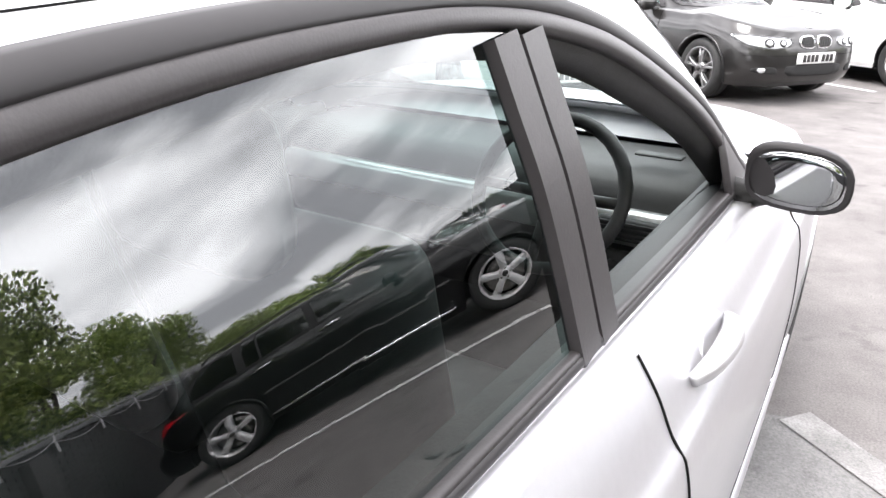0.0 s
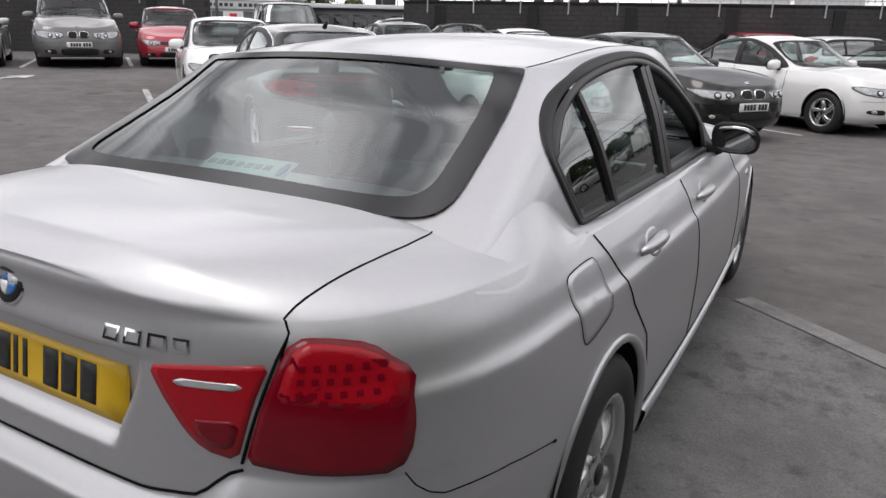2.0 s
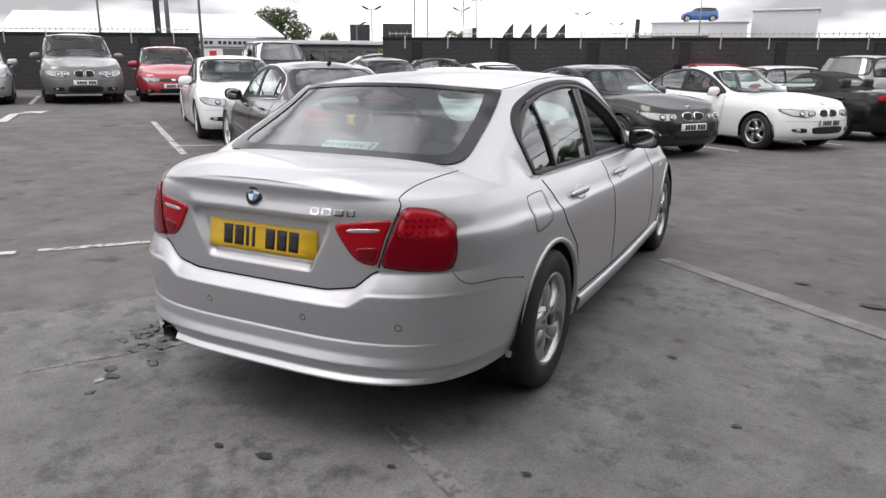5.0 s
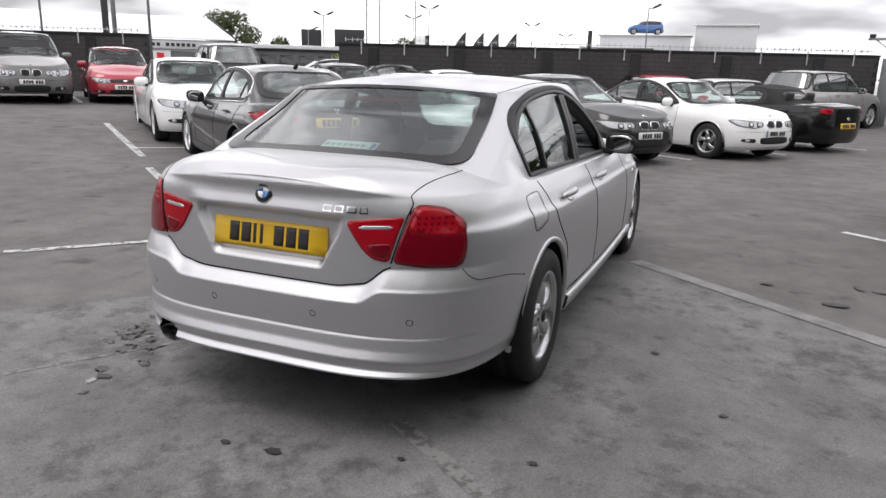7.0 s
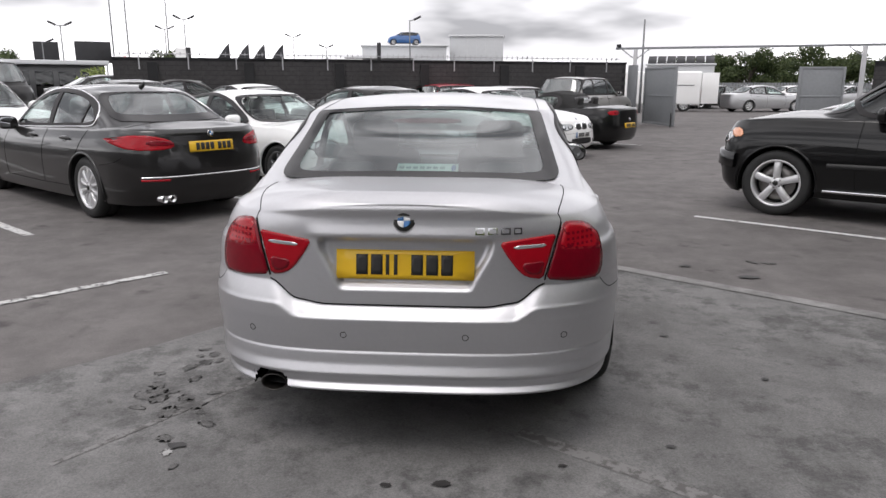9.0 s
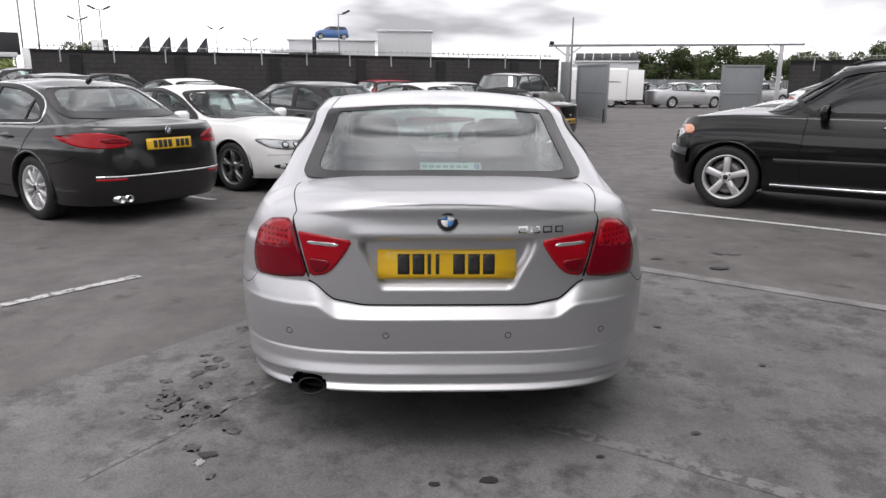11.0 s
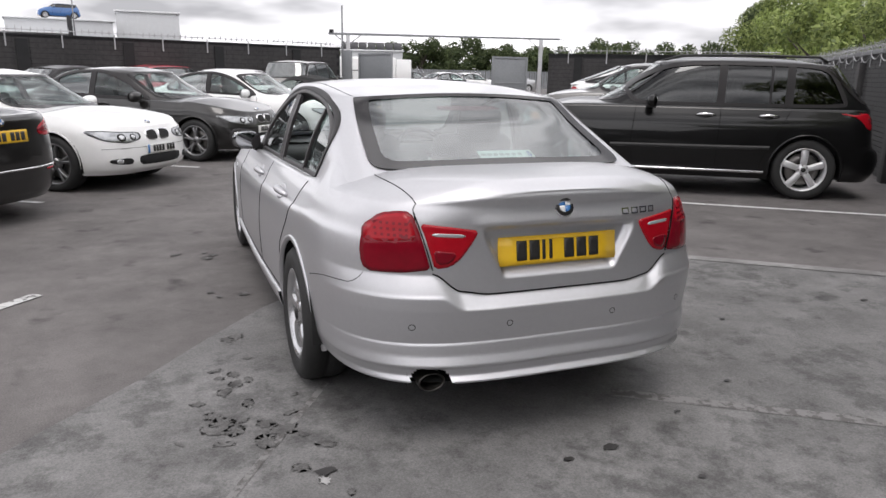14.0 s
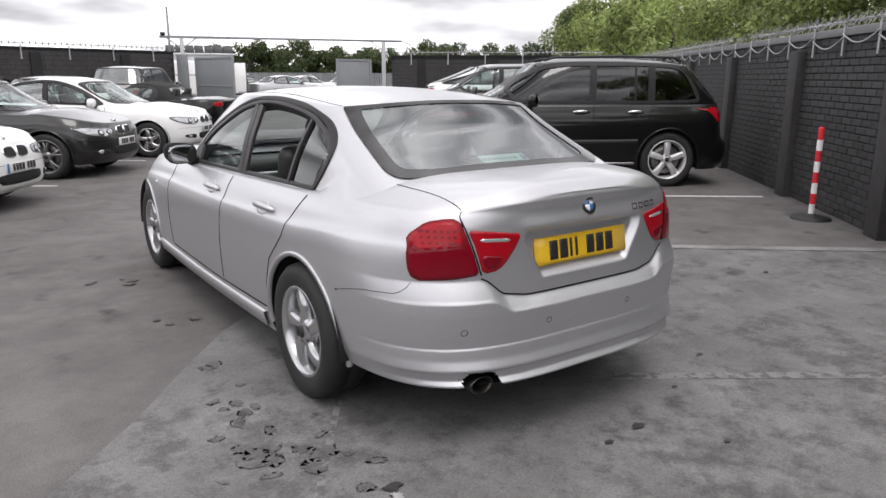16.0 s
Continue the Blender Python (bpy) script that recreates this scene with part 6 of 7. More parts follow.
rear_face(gx, sp, [(0.55, 0.92), (0.80, 0.90), (0.83, 1.02), (0.60, 1.05)], 0.75)
sp = box_spec(4.33, 0.875, 1.43, 2.69, 0.85, 0.315, WHITE_PAINT, 0.93, 0.70, 0.90, rear=(0.10, 0.5), fine=0.5, wheels="seven", rim=0.21, wheel_w=0.2)
h1 = car("hatchback_car", by_wheel(0.3, 20.6, 0.0, 0.85, -45), "white hatchback by the back wall", "car", sp)
rear_face(h1, sp, [(0.52, 0.80), (0.74, 0.78), (0.78, 0.92), (0.60, 0.95)], 0.70)
sp = box_spec(4.2, 0.87, 1.50, 2.6, 0.8, 0.315, RED_PAINT, 0.95, 0.70, 0.92, rear=(0.10, 0.5), fine=0.4, wheels="seven", rim=0.21, wheel_w=0.2)
car("hatchback_car", by_wheel(-1.8, 22.4, 0.0, 0.85, -45), "red hatchback by the back wall", "car", sp)
sp = saloon_spec(4.53, 0.905, 1.42, 2.76, 1.0, 0.316, DARK_GREY_PAINT, wheels="seven", fine=0.45)
for px, py, hd, mat, word in ((-3.4, 19.4, -45, BLACK_PAINT, "black"), (-5.9, 16.0, IN, WHITE_PAINT, "white"), (-8.2, 14.2, IN, DARK_GREY_PAINT, "dark grey"), (-9.4, 19.8, -45, GREY_BROWN, "grey"), (-12.6, 21.5, -45, BLACK_PAINT, "black")):
    sp = saloon_spec(4.53, 0.905, 1.43, 2.76, 1.0, 0.316, mat, wheels="seven", fine=0.45)
    car("saloon_car", by_wheel(px, py, 0.0, 2.2, hd), word + " saloon car in the far row of bays", "car", sp, "cars behind the row")
# further bays beyond the black off-roader
sp = box_spec(4.75, 0.93, 1.72, 2.80, 0.95, 0.36, GREY_BROWN, 1.10, 0.90, 1.08, fine=0.6, wheels="star", rim=0.25, rear=(0.14, 0.56), front=(0.58, 0.78))
n1 = car("off_road_car", by_wheel(7.3, 10.2, -0.95, 2.94, 56.2), "grey off-road car two bays along, nose out", "car", sp)
front_face(n1, sp, plate=False, tall=1.15)
sp = box_spec(4.87, 0.98, 1.75, 2.93, 0.98, 0.37, WHITE_PAINT, 1.24, 0.98, 1.14, fine=0.6, wheels="star", rim=0.25, rear=(0.05, 1.15), front=(0.60, 0.79))
wx = car("off_road_car", by_wheel(8.39, 13.7, -0.6, 0.05, -123.8), "white off-road car with a sloping back, tail out of its bay", "car", sp)
rear_face(wx, sp, [(0.45, 1.08), (0.82, 1.05), (0.85, 1.16), (0.60, 1.19)], 0.85)

# through the gate
for px, py, hd, mat, word in ((15.6, 40.0, -75, PALE_SILVER, "silver"), (20.5, 47.5, -75, WHITE_PAINT, "white"), (24.5, 49.0, 100, PALE_SILVER, "pale silver"), (14.6, 45.5, 110, CHARCOAL, "dark grey")):
    sp = saloon_spec(4.86, 0.92, 1.47, 2.89, 1.0, 0.33, mat, wheels="seven", fine=0.45)
    car("saloon_car", by_wheel(px, py, 0.0, 2.3, hd), word + " saloon car in the yard beyond the gate", "car", sp, "cars beyond the gate")


# ---------- painted lines and stains ----------
stripe(2.60, 5.52, 6.17, 2.89, 0.09, LINE_PAINT)
stripe(-3.39, 1.33, -2.21, 2.70, 0.085, OLD_PAINT)
stripe(-4.3, 0.35, -3.49, 1.22, 0.085, LINE_PAINT)
stripe(0.45, 0.28, 1.62, -0.52, 0.075, FADED_PAINT)
stripe(-0.77, 0.81, -1.36, -0.12, 0.03, FADED_PAINT)
stripe(-10.19, 8.39, -6.6, 5.82, 0.11, OLD_PAINT)
stripe(-5.77, 5.11, -4.15, 3.93, 0.10, OLD_PAINT)
stripe(-7.35, 6.40, -6.6, 7.3, 0.08, LINE_PAINT)
for px, py in ((-2.62, 6.18), (-0.9, 8.72), (0.78, 11.1), (2.36, 13.2), (4.0, 15.4)):
    stripe(px, py, px - 2.6, py + 1.75, 0.085, LINE_PAINT)
for px, py in ((-15.0, 8.95), (-14.2, 11.22), (-12.6, 13.0)):
    stripe(px, py, px - 3.7, py + 2.7, 0.10, LINE_PAINT)
arrow = bmesh.new()
for q in ([(-11.65, 6.27), (-11.78, 6.15), (-12.9, 7.12), (-12.8, 7.25)], [(-12.9, 7.12), (-13.0, 7.55), (-12.86, 7.56), (-12.8, 7.25)], [(-13.18, 7.56), (-13.08, 8.1), (-12.66, 7.62)]):
    arrow.faces.new([arrow.verts.new((x, y, fall(x, y) + 0.012)) for x, y in q][::-1])
tagged(part("arrow_marking", arrow, LINE_PAINT, shade=False), "white painted turn arrow on the asphalt", "road marking", kind="structure")
STAIN = plain("oil_stain", (0.035, 0.033, 0.032), 0.6, 0, 0, 0.3, 12.0)
rs = random.Random(4)
for k, (x, y, r) in enumerate(((0.15, -0.135, 0.022), (-0.04, -0.16, 0.013), (-0.94, 0.07, 0.024), (1.7, 0.9, 0.015), (1.05, 0.2, 0.014), (-1.2, -0.9, 0.02), (-0.4, -1.0, 0.014), (2.3, 2.9, 0.045), (1.9, 3.2, 0.03), (2.9, 0.9, 0.018), (0.35, -0.45, 0.010), (0.62, 0.02, 0.011), (1.35, 1.5, 0.016))):
    n = 14
    sheet("oil_spot", [(x + r * (0.7 + 0.6 * rs.random()) * 1.6 * math.cos(i * 2 * math.pi / n), y + r * (0.7 + 0.6 * rs.random()) * math.sin(i * 2 * math.pi / n)) for i in range(n)], STAIN, 0.011, "dark oil spot on the concrete", "stain", 1.0)

# damp blotches beside the silver saloon and a pale splash
DAMP = ground_material("damp_concrete", (0.112, 0.109, 0.107), (0.152, 0.149, 0.146), 0.16, 9.0, 0.35)
SPLASH = plain("pale_splash", (0.33, 0.325, 0.32), 0.85, 0, 0, 0.25, 40.0)
rs = random.Random(12)


def blotch(x, y, r, mat, label, z):
    """A ragged flat stain, longer one way than the other."""
    n, a, k = 30, rs.random() * math.pi, 0.5 + 0.4 * rs.random()
    pts = []
    for i in range(n):
        t = i * 2 * math.pi / n
        q = r * (0.45 + 0.75 * rs.random())
        u, v = q * math.cos(t), q * k * math.sin(t)
        pts.append((x + u * math.cos(a) - v * math.sin(a), y + u * math.sin(a) + v * math.cos(a)))
    return sheet("stain", pts, mat, z, label, "stain", 1.0)


for x, y, spread, count in ((-1.13, 1.08, 0.10, 5), (-1.26, 0.95, 0.09, 4), (-1.28, 0.46, 0.12, 5), (-1.12, 0.68, 0.13, 6), (-1.08, 0.42, 0.10, 5), (-0.96, 0.21, 0.12, 5), (-1.06, 1.45, 0.07, 3), (-1.10, 3.45, 0.16, 5), (-1.12, 2.36, 0.10, 3), (2.74, 1.43, 0.10, 3), (2.56, 3.26, 0.10, 3)):
    for k in range(count):
        blotch(x + rs.gauss(0, spread * 0.8), y + rs.gauss(0, spread), 0.022 + 0.035 * rs.random(), DAMP, "dark damp blotch on the paving", 0.0072 + 0.0001 * k)
blotch(-0.95, 0.01, 0.035, SPLASH, "small pale splash on the concrete", 0.0085)

# ---------- walls ----------
BRICK = by_object("black_painted_brick", (0.036, 0.035, 0.036), 0.30, 0.72, 0.5)
MORTAR = plain("black_painted_mortar", (0.017, 0.017, 0.018), 0.9, 0, 0, 0.25, 40.0, 0.3, 60.0)
COPING = plain("grey_painted_coping", (0.15, 0.15, 0.155), 0.6, 0.0, 0, 0.15, 20.0, 0.1, 60.0)
GALV = plain("galvanised_steel", (0.40, 0.40, 0.41), 0.45, 0.7, 0, 0.2, 30.0)
DARK_STEEL = plain("dark_steel", (0.03, 0.03, 0.032), 0.5, 0.5, 0, 0.2, 30.0)
WALL_PAINT = plain("black_painted_brickwork", (0.040, 0.038, 0.0385), 0.85, 0, 0, 0.4, 9.0, 0.4, 30.0)

WALL_P, WALL_D = Vector((5.09, 1.16, 0)), Vector((0.665, 0.747, 0)).normalized()
WALL_N = Vector((-WALL_D.y, WALL_D.x, 0))
WALL_H = 1.87


def wall_pose(s, z=0.0, out=0.0):
    """The pose on the brick wall's face: x along the wall, y into it, z up."""
    p = WALL_P + WALL_D * s + WALL_N * out
    return Matrix.Translation((p.x, p.y, z)) @ Matrix.Rotation(math.atan2(WALL_D.y, WALL_D.x), 4, "Z")


def near_wall():
    wall = tagged(new("wall_east"), "black-painted brick wall with grey coping", "wall", kind="structure")
    wall.matrix_world = wall_pose(0)
    part("wall_core", boxed((-12, -0.30, -0.1), (23, -0.012, WALL_H)), MORTAR, wall, shade=False)
    unit = boxed((-0.1065, -0.10, -0.0315), (0.1065, 0.0, 0.0315), 0.005, 1)
    shared = bpy.data.meshes.new("brick")
    unit.to_mesh(shared)
    unit.free()
    shared.materials.append(BRICK)
    rest_v, rest_f, singles = [], [], 0
    pr = random.Random(9)
    corner = [(a, b, c) for a in (-0.1065, 0.1065) for b in (-0.10, 0.0) for c in (-0.0315, 0.0315)]
    faces = [(2, 3, 7, 6), (0, 1, 3, 2), (4, 6, 7, 5), (1, 5, 7, 3), (0, 2, 6, 4)]
    for row in range(25):
        z = 0.04 + row * 0.0745
        for k in range(-40, 66):
            s = k * 0.223 + (0.1115 if row % 2 else 0.0)
            out = 0.0015 + 0.003 * pr.random()
            tilt = (pr.random() - 0.5) * 0.8
            if 0.2 < s < 3.1 and singles < 300:
                o = new("brick", shared)
                o.parent = wall
                o.matrix_basis = pose(s, out, z, 0, tilt, 0)
                singles += 1
            else:
                b = len(rest_v)
                rest_v += [(s + x, out + y, z + c) for x, y, c in corner]
                rest_f += [tuple(b + i for i in f) for f in faces]
    me = bpy.data.meshes.new("brickwork")
    me.from_pydata(rest_v, [], rest_f)
    me.materials.append(BRICK)
    o = new("brickwork", me)
    o.parent = wall
    tagged(o, kind="stuff")
    part("coping", boxed((-12, -0.34, WALL_H), (23, 0.035, WALL_H + 0.085), 0.01), COPING, wall, "grey steel coping strip")
    for s in (-8.6, -5.8, -3.0, -0.25, 2.2, 5.0, 7.9, 10.8, 13.7, 16.6, 19.5):
        part("pilaster", boxed((s - 0.13, -0.02, -0.05), (s + 0.13, 0.10, WALL_H - 0.12), 0.008), WALL_PAINT, wall, "projecting black brick pier")
    s = -6.0
    k = 0
    while s < 20:
        st = bmesh.new()
        box(st, (s - 0.018, 0.034, WALL_H - 0.20), (s + 0.018, 0.042, WALL_H + 0.12))
        box(st, (s - 0.018, -0.05, WALL_H + 0.10), (s + 0.018, 0.042, WALL_H + 0.115))
        part("bracket", st, GALV, wall, "pale steel strap", shade=False)
        if s < 12:
            pts = [(s + 0.78 * t, 0.05, WALL_H + 0.02 - 0.10 * math.sin(math.pi * t) - 0.04 * (k % 2)) for t in np.linspace(0, 1, 9)]
            part("cable", tube(bmesh.new(), pts, 0.008, 6), GALV, wall)
        s += 0.78
        k += 1
    spike_rail(wall, -8.0, 22.0, WALL_H + 0.17, -0.12, 0.10, 9.0)


def spike_rail(parent, a, b, z, y, size, per_metre):
    """Rotating security spikes along the wall's top: crossed vanes on a rod."""
    bm = bmesh.new()
    pr = random.Random(int(100 * (b - a)))
    n = int((b - a) * per_metre)
    for k in range(n):
        x = a + (b - a) * (k + 0.3 * pr.random()) / n
        t0 = pr.random() * math.pi
        for j in range(3):
            t = t0 + j * math.pi / 3
            d = Vector((0.25 * (pr.random() - 0.5), math.cos(t), math.sin(t))).normalized() * size * (0.8 + 0.4 * pr.random())
            w = Vector((0.012, 0, 0))
            c = Vector((x, y, z))
            va = [bm.verts.new(c - d), bm.verts.new(c - d * 0.2 + w), bm.verts.new(c + d), bm.verts.new(c - d * 0.2 - w)]
            vb = [bm.verts.new(v.co + Vector((0.0, 0.004, 0.004))) for v in va]
            bm.faces.new(va)
            bm.faces.new(vb[::-1])
            for i in range(4):
                bm.faces.new((va[i], vb[i], vb[(i + 1) % 4], va[(i + 1) % 4]))
    tube(bm, [(a, y, z), ((a + b) / 2, y, z), (b, y, z)], 0.012, 6)
    o = part("spike_rail", bm, GALV, parent, "grey rotating wall spikes", shade=False)
    return tagged(o, kind="stuff")


def far_wall(name, a, b, low, high, rail=True, label="dark brick yard wall topped with spikes"):
    """A yard wall from a to b with piers, courses and a spike rail."""
    a, b = Vector((*a, 0)), Vector((*b, 0))
    L = (b - a).length
    w = tagged(new(name), label, "wall", kind="structure")
    w.matrix_world = Matrix.Translation(a) @ Matrix.Rotation(math.atan2((b - a).y, (b - a).x), 4, "Z")
    part("wall_core", boxed((0, 0.0, low - 0.2), (L, 0.25, high)), MORTAR, w, shade=False)
    vs_, fs_ = [], []
    rows = int((high - low) / 0.15)
    for r in range(rows):
        z = low + 0.15 * r + 0.005
        n = int(L / 0.45)
        for k in range(n + 1):
            x0, x1 = max(0, (k + 0.5 * (r % 2)) * 0.45 - 0.45), min(L, (k + 0.5 * (r % 2)) * 0.45 - 0.012)
            if x1 - x0 < 0.05:
                continue
            i = len(vs_)
            d = -0.006 - 0.006 * ((k * 7 + r * 3) % 5) / 5
            vs_ += [(x0, d, z), (x1, d, z), (x1, d, z + 0.138), (x0, d, z + 0.138), (x0, 0.002, z), (x1, 0.002, z), (x1, 0.002, z + 0.138), (x0, 0.002, z + 0.138)]
            fs_ += [(i, i + 1, i + 2, i + 3), (i + 3, i + 2, i + 6, i + 7), (i, i + 3, i + 7, i + 4), (i + 1, i + 5, i + 6, i + 2)]
    me = bpy.data.meshes.new("blockwork")
    me.from_pydata(vs_, [], fs_)
    me.materials.append(WALL_PAINT)
    o = new("blockwork", me)
    o.parent = w
    tagged(o, kind="stuff")
    part("coping", boxed((-0.02, -0.04, high), (L + 0.02, 0.29, high + 0.05)), MORTAR, w, shade=False)
    x = 1.2
    while x < L:
        part("pier", boxed((x - 0.16, -0.10, low - 0.1), (x + 0.16, 0.0, high - 0.1)), MORTAR, w, shade=False)
        x += 3.0
    if rail:
        spike_rail(w, 0.2, L - 0.2, high + 0.17, 0.1, 0.11, 5.0)
        x = 0.8
        while x < L:
            part("bracket", boxed((x - 0.02, -0.05, high - 0.32), (x + 0.02, -0.04, high + 0.12)), GALV, w, "pale steel strap", shade=False)
            x += 1.5
    return w


near_wall()
far_wall("wall_north", (-11.8, 19.9), (5.35, 25.82), -0.2, 2.25)
far_wall("wall_north_far", (13.4, 23.6), (20.0, 17.9), 0.0, 2.22)
far_wall("wall_west", (-34.0, 8.9), (-18.0, 17.35), -0.4, 2.38)
# Added wall, never in view: closes the yard behind for what the paintwork reflects.
far_wall("wall_south", (-3.0, -9.0), (-34.0, 8.8), -0.4, 2.2, False, "dark brick wall closing the yard behind")

# ---------- gate ----------
GATE = plain("grey_gate_paint", (0.22, 0.23, 0.24), 0.55, 0.1, 0, 0.12, 12.0, 0.08, 60.0)
GATE_POST = plain("pale_gate_post", (0.45, 0.45, 0.46), 0.5, 0.2, 0, 0.1, 12.0)


def gate_leaf(at, width, label):
    g = thing("gate_leaf", at, label, "gate", "yard gates")
    part("sheet", boxed((0.05, -0.012, 0.12), (width - 0.05, 0.012, 2.02), 0.004), GATE, g)
    for lo, hi in (((0, -0.04, 0.05), (0.08, 0.04, 2.1)), ((width - 0.08, -0.04, 0.05), (width, 0.04, 2.1)), ((0.08, -0.035, 0.05), (width - 0.08, 0.035, 0.13)), ((0.08, -0.035, 2.02), (width - 0.08, 0.035, 2.1)), ((0.08, -0.03, 1.05), (width - 0.08, 0.03, 1.11))):
        part("rail", boxed(lo, hi, 0.006), GATE, g)
    part("foot_bolt", boxed((width - 0.14, -0.07, 0.0), (width - 0.11, -0.04, 0.5), 0.004), DARK_STEEL, g)
    return g


gt = thing("gate_portal", pose(5.68, 25.8, 0), "tall pale steel gate frame with a thin overhead beam", "gateway")
ang = math.atan2(23.67 - 25.8, 13.05 - 5.68)
gt.matrix_world = Matrix.Translation((5.68, 25.8, 0)) @ Matrix.Rotation(ang, 4, "Z")
gl_ = math.hypot(23.67 - 25.8, 13.05 - 5.68)
for x in (0.0, gl_):
    part("post", boxed((x - 0.07, -0.07, -0.1), (x + 0.07, 0.07, 2.78), 0.008), GATE_POST, gt)
part("beam", boxed((-0.75, -0.05, 2.78), (gl_ + 0.75, 0.05, 2.86), 0.008), GATE, gt)
for x, d in ((0.0, 1), (0.0, -1), (gl_, -1)):
    part("brace", tube(bmesh.new(), [(x + 0.06 * d, 0, 2.45), (x + 0.5 * d, 0, 2.78)], 0.025, 6), GATE_POST, gt)
part("wire", tube(bmesh.new(), [(gl_ + 0.75, 0, 2.85), (gl_ + 1.1, 0, 2.7), (gl_ + 1.3, 0.0, 2.3)], 0.012, 5), DARK_STEEL, gt)
part("lamp", boxed((-0.72, -0.08, 2.86), (-0.55, 0.08, 2.98), 0.02), DARK_STEEL, gt)
gate_leaf(Matrix.Translation((6.05, 25.55, 0.0)) @ Matrix.Rotation(radians(-78), 4, "Z"), 2.6, "grey steel gate leaf swung open")
gate_leaf(Matrix.Translation((12.6, 23.9, 0.0)) @ Matrix.Rotation(radians(178), 4, "Z"), 1.55, "short grey steel gate leaf, half closed")
sidep = thing("gate_side_panel", Matrix.Translation((5.45, 25.75, 0)) @ Matrix.Rotation(radians(-60), 4, "Z"), "grey steel panel beside the gate post", "panel")
part("sheet", boxed((0, -0.03, 0.0), (0.5, 0.03, 2.2), 0.006), GATE, sidep)

# red and white post on a rubber foot
RED_BAND = plain("red_band", (0.62, 0.02, 0.03), 0.45, 0, 0.2, 0.08, 40.0)
WHITE_BAND = plain("white_band", (0.78, 0.78, 0.77), 0.45, 0, 0.2, 0.05, 40.0)
bp = thing("marker_post", pose(5.28, 1.82, 0), "red and white banded plastic post on a black rubber foot", "post")
fb = revolve(bmesh.new(), [(0.0, 0.20), (0.022, 0.195), (0.032, 0.12), (0.055, 0.055), (0.06, 0.0)], "z", 24)
part("foot", fb, PLASTIC, bp)
for k in range(8):
    tp = revolve(bmesh.new(), [(0.05 + 0.111 * k, 0.029), (0.05 + 0.111 * (k + 1), 0.029)], "z", 18)
    part("band", tp, WHITE_BAND if k % 2 == 0 else RED_BAND, bp)
part("cap", revolve(bmesh.new(), [(0.938, 0.029), (0.955, 0.022), (0.96, 0.0)], "z", 18), RED_BAND, bp)

# ---------- beyond the walls ----------
CLAD = plain("grey_cladding", (0.50, 0.51, 0.52), 0.6, 0.1, 0, 0.05, 3.0)
CLAD_LIGHT = plain("pale_cladding", (0.62, 0.63, 0.64), 0.6, 0.1, 0, 0.05, 3.0)
ROOF_WHITE = plain("white_sheet_roof", (0.82, 0.83, 0.84), 0.5, 0.1, 0, 0.04, 2.0)
SHOP = plain("dark_shopfront", (0.06, 0.062, 0.065), 0.3, 0, 0.3, 0.3, 2.0)
FASCIA = plain("grey_fascia", (0.55, 0.56, 0.57), 0.5, 0, 0, 0.05, 3.0)
FLAG = plain("dark_flag_cloth", (0.05, 0.05, 0.055), 0.9, 0, 0, 0.4, 6.0)
POLE = plain("lamp_post_grey", (0.16, 0.165, 0.17), 0.55, 0.4, 0, 0.1, 6.0)


def facing(x, y, z=0.0, turn=0.0):
    """A pose at a place, its x to the right as one looks at it from the yard."""
    return Matrix.Translation((x, y, z)) @ Matrix.Rotation(-math.atan2(x, y) + radians(turn), 4, "Z")


showroom = thing("showroom", facing(-9.5, 77.0), "low grey flat-roofed showroom with a canopy", "building")
part("wall", boxed((-4.6, 0, 0), (4.6, 9, 5.6), 0.05), CLAD, showroom)
part("roof", boxed((-4.8, -0.2, 5.6), (4.8, 9.2, 5.72), 0.03), CLAD_LIGHT, showroom)
part("canopy", boxed((-6.4, -2.2, 4.25), (1.0, 0, 4.4), 0.03), CLAD_LIGHT, showroom)
for k in range(5):
    w = part("window", boxed((-4.2 + 1.7 * k, -0.04, 0.4), (-2.7 + 1.7 * k, 0.02, 4.1), 0.01), SHOP, showroom)
    part("mullion", boxed((-4.25 + 1.7 * k, -0.08, 0.3), (-4.15 + 1.7 * k, 0.0, 4.15)), FASCIA, w, shade=False)
tower = thing("plant_tower", facing(-1.7, 79.5), "tall plain grey clad block with a coping", "building")
part("wall", boxed((-3.0, 0, 0), (3.0, 7, 6.75), 0.04), CLAD, tower)
part("coping", boxed((-3.15, -0.15, 6.75), (3.15, 7.15, 6.95), 0.03), CLAD_LIGHT, tower)
for k in range(1, 6):
    part("panel_joint", boxed((-3.0 + k, -0.012, 0), (-2.985 + k, 0.0, 6.75)), FASCIA, tower, shade=False)

sp = box_spec(3.72, 0.84, 1.41, 2.467, 0.62, 0.30, BLUE_PAINT, 0.98, 0.72, 0.96, rear=(0.10, 0.36), front=(0.62, 0.80), fine=0.45, wheels="seven", rim=0.21, wheel_w=0.19, pillars=(0.20, 0.40), interior=False, rear_pane=PRIVACY, pane=PRIVACY)
sp["bottom"] = 0.22
car("display_car", facing(-7.8, 78.2, 5.73) @ Matrix.Rotation(radians(96), 4, "Z"), "small blue hatchback on display on a flat roof", "car", sp)

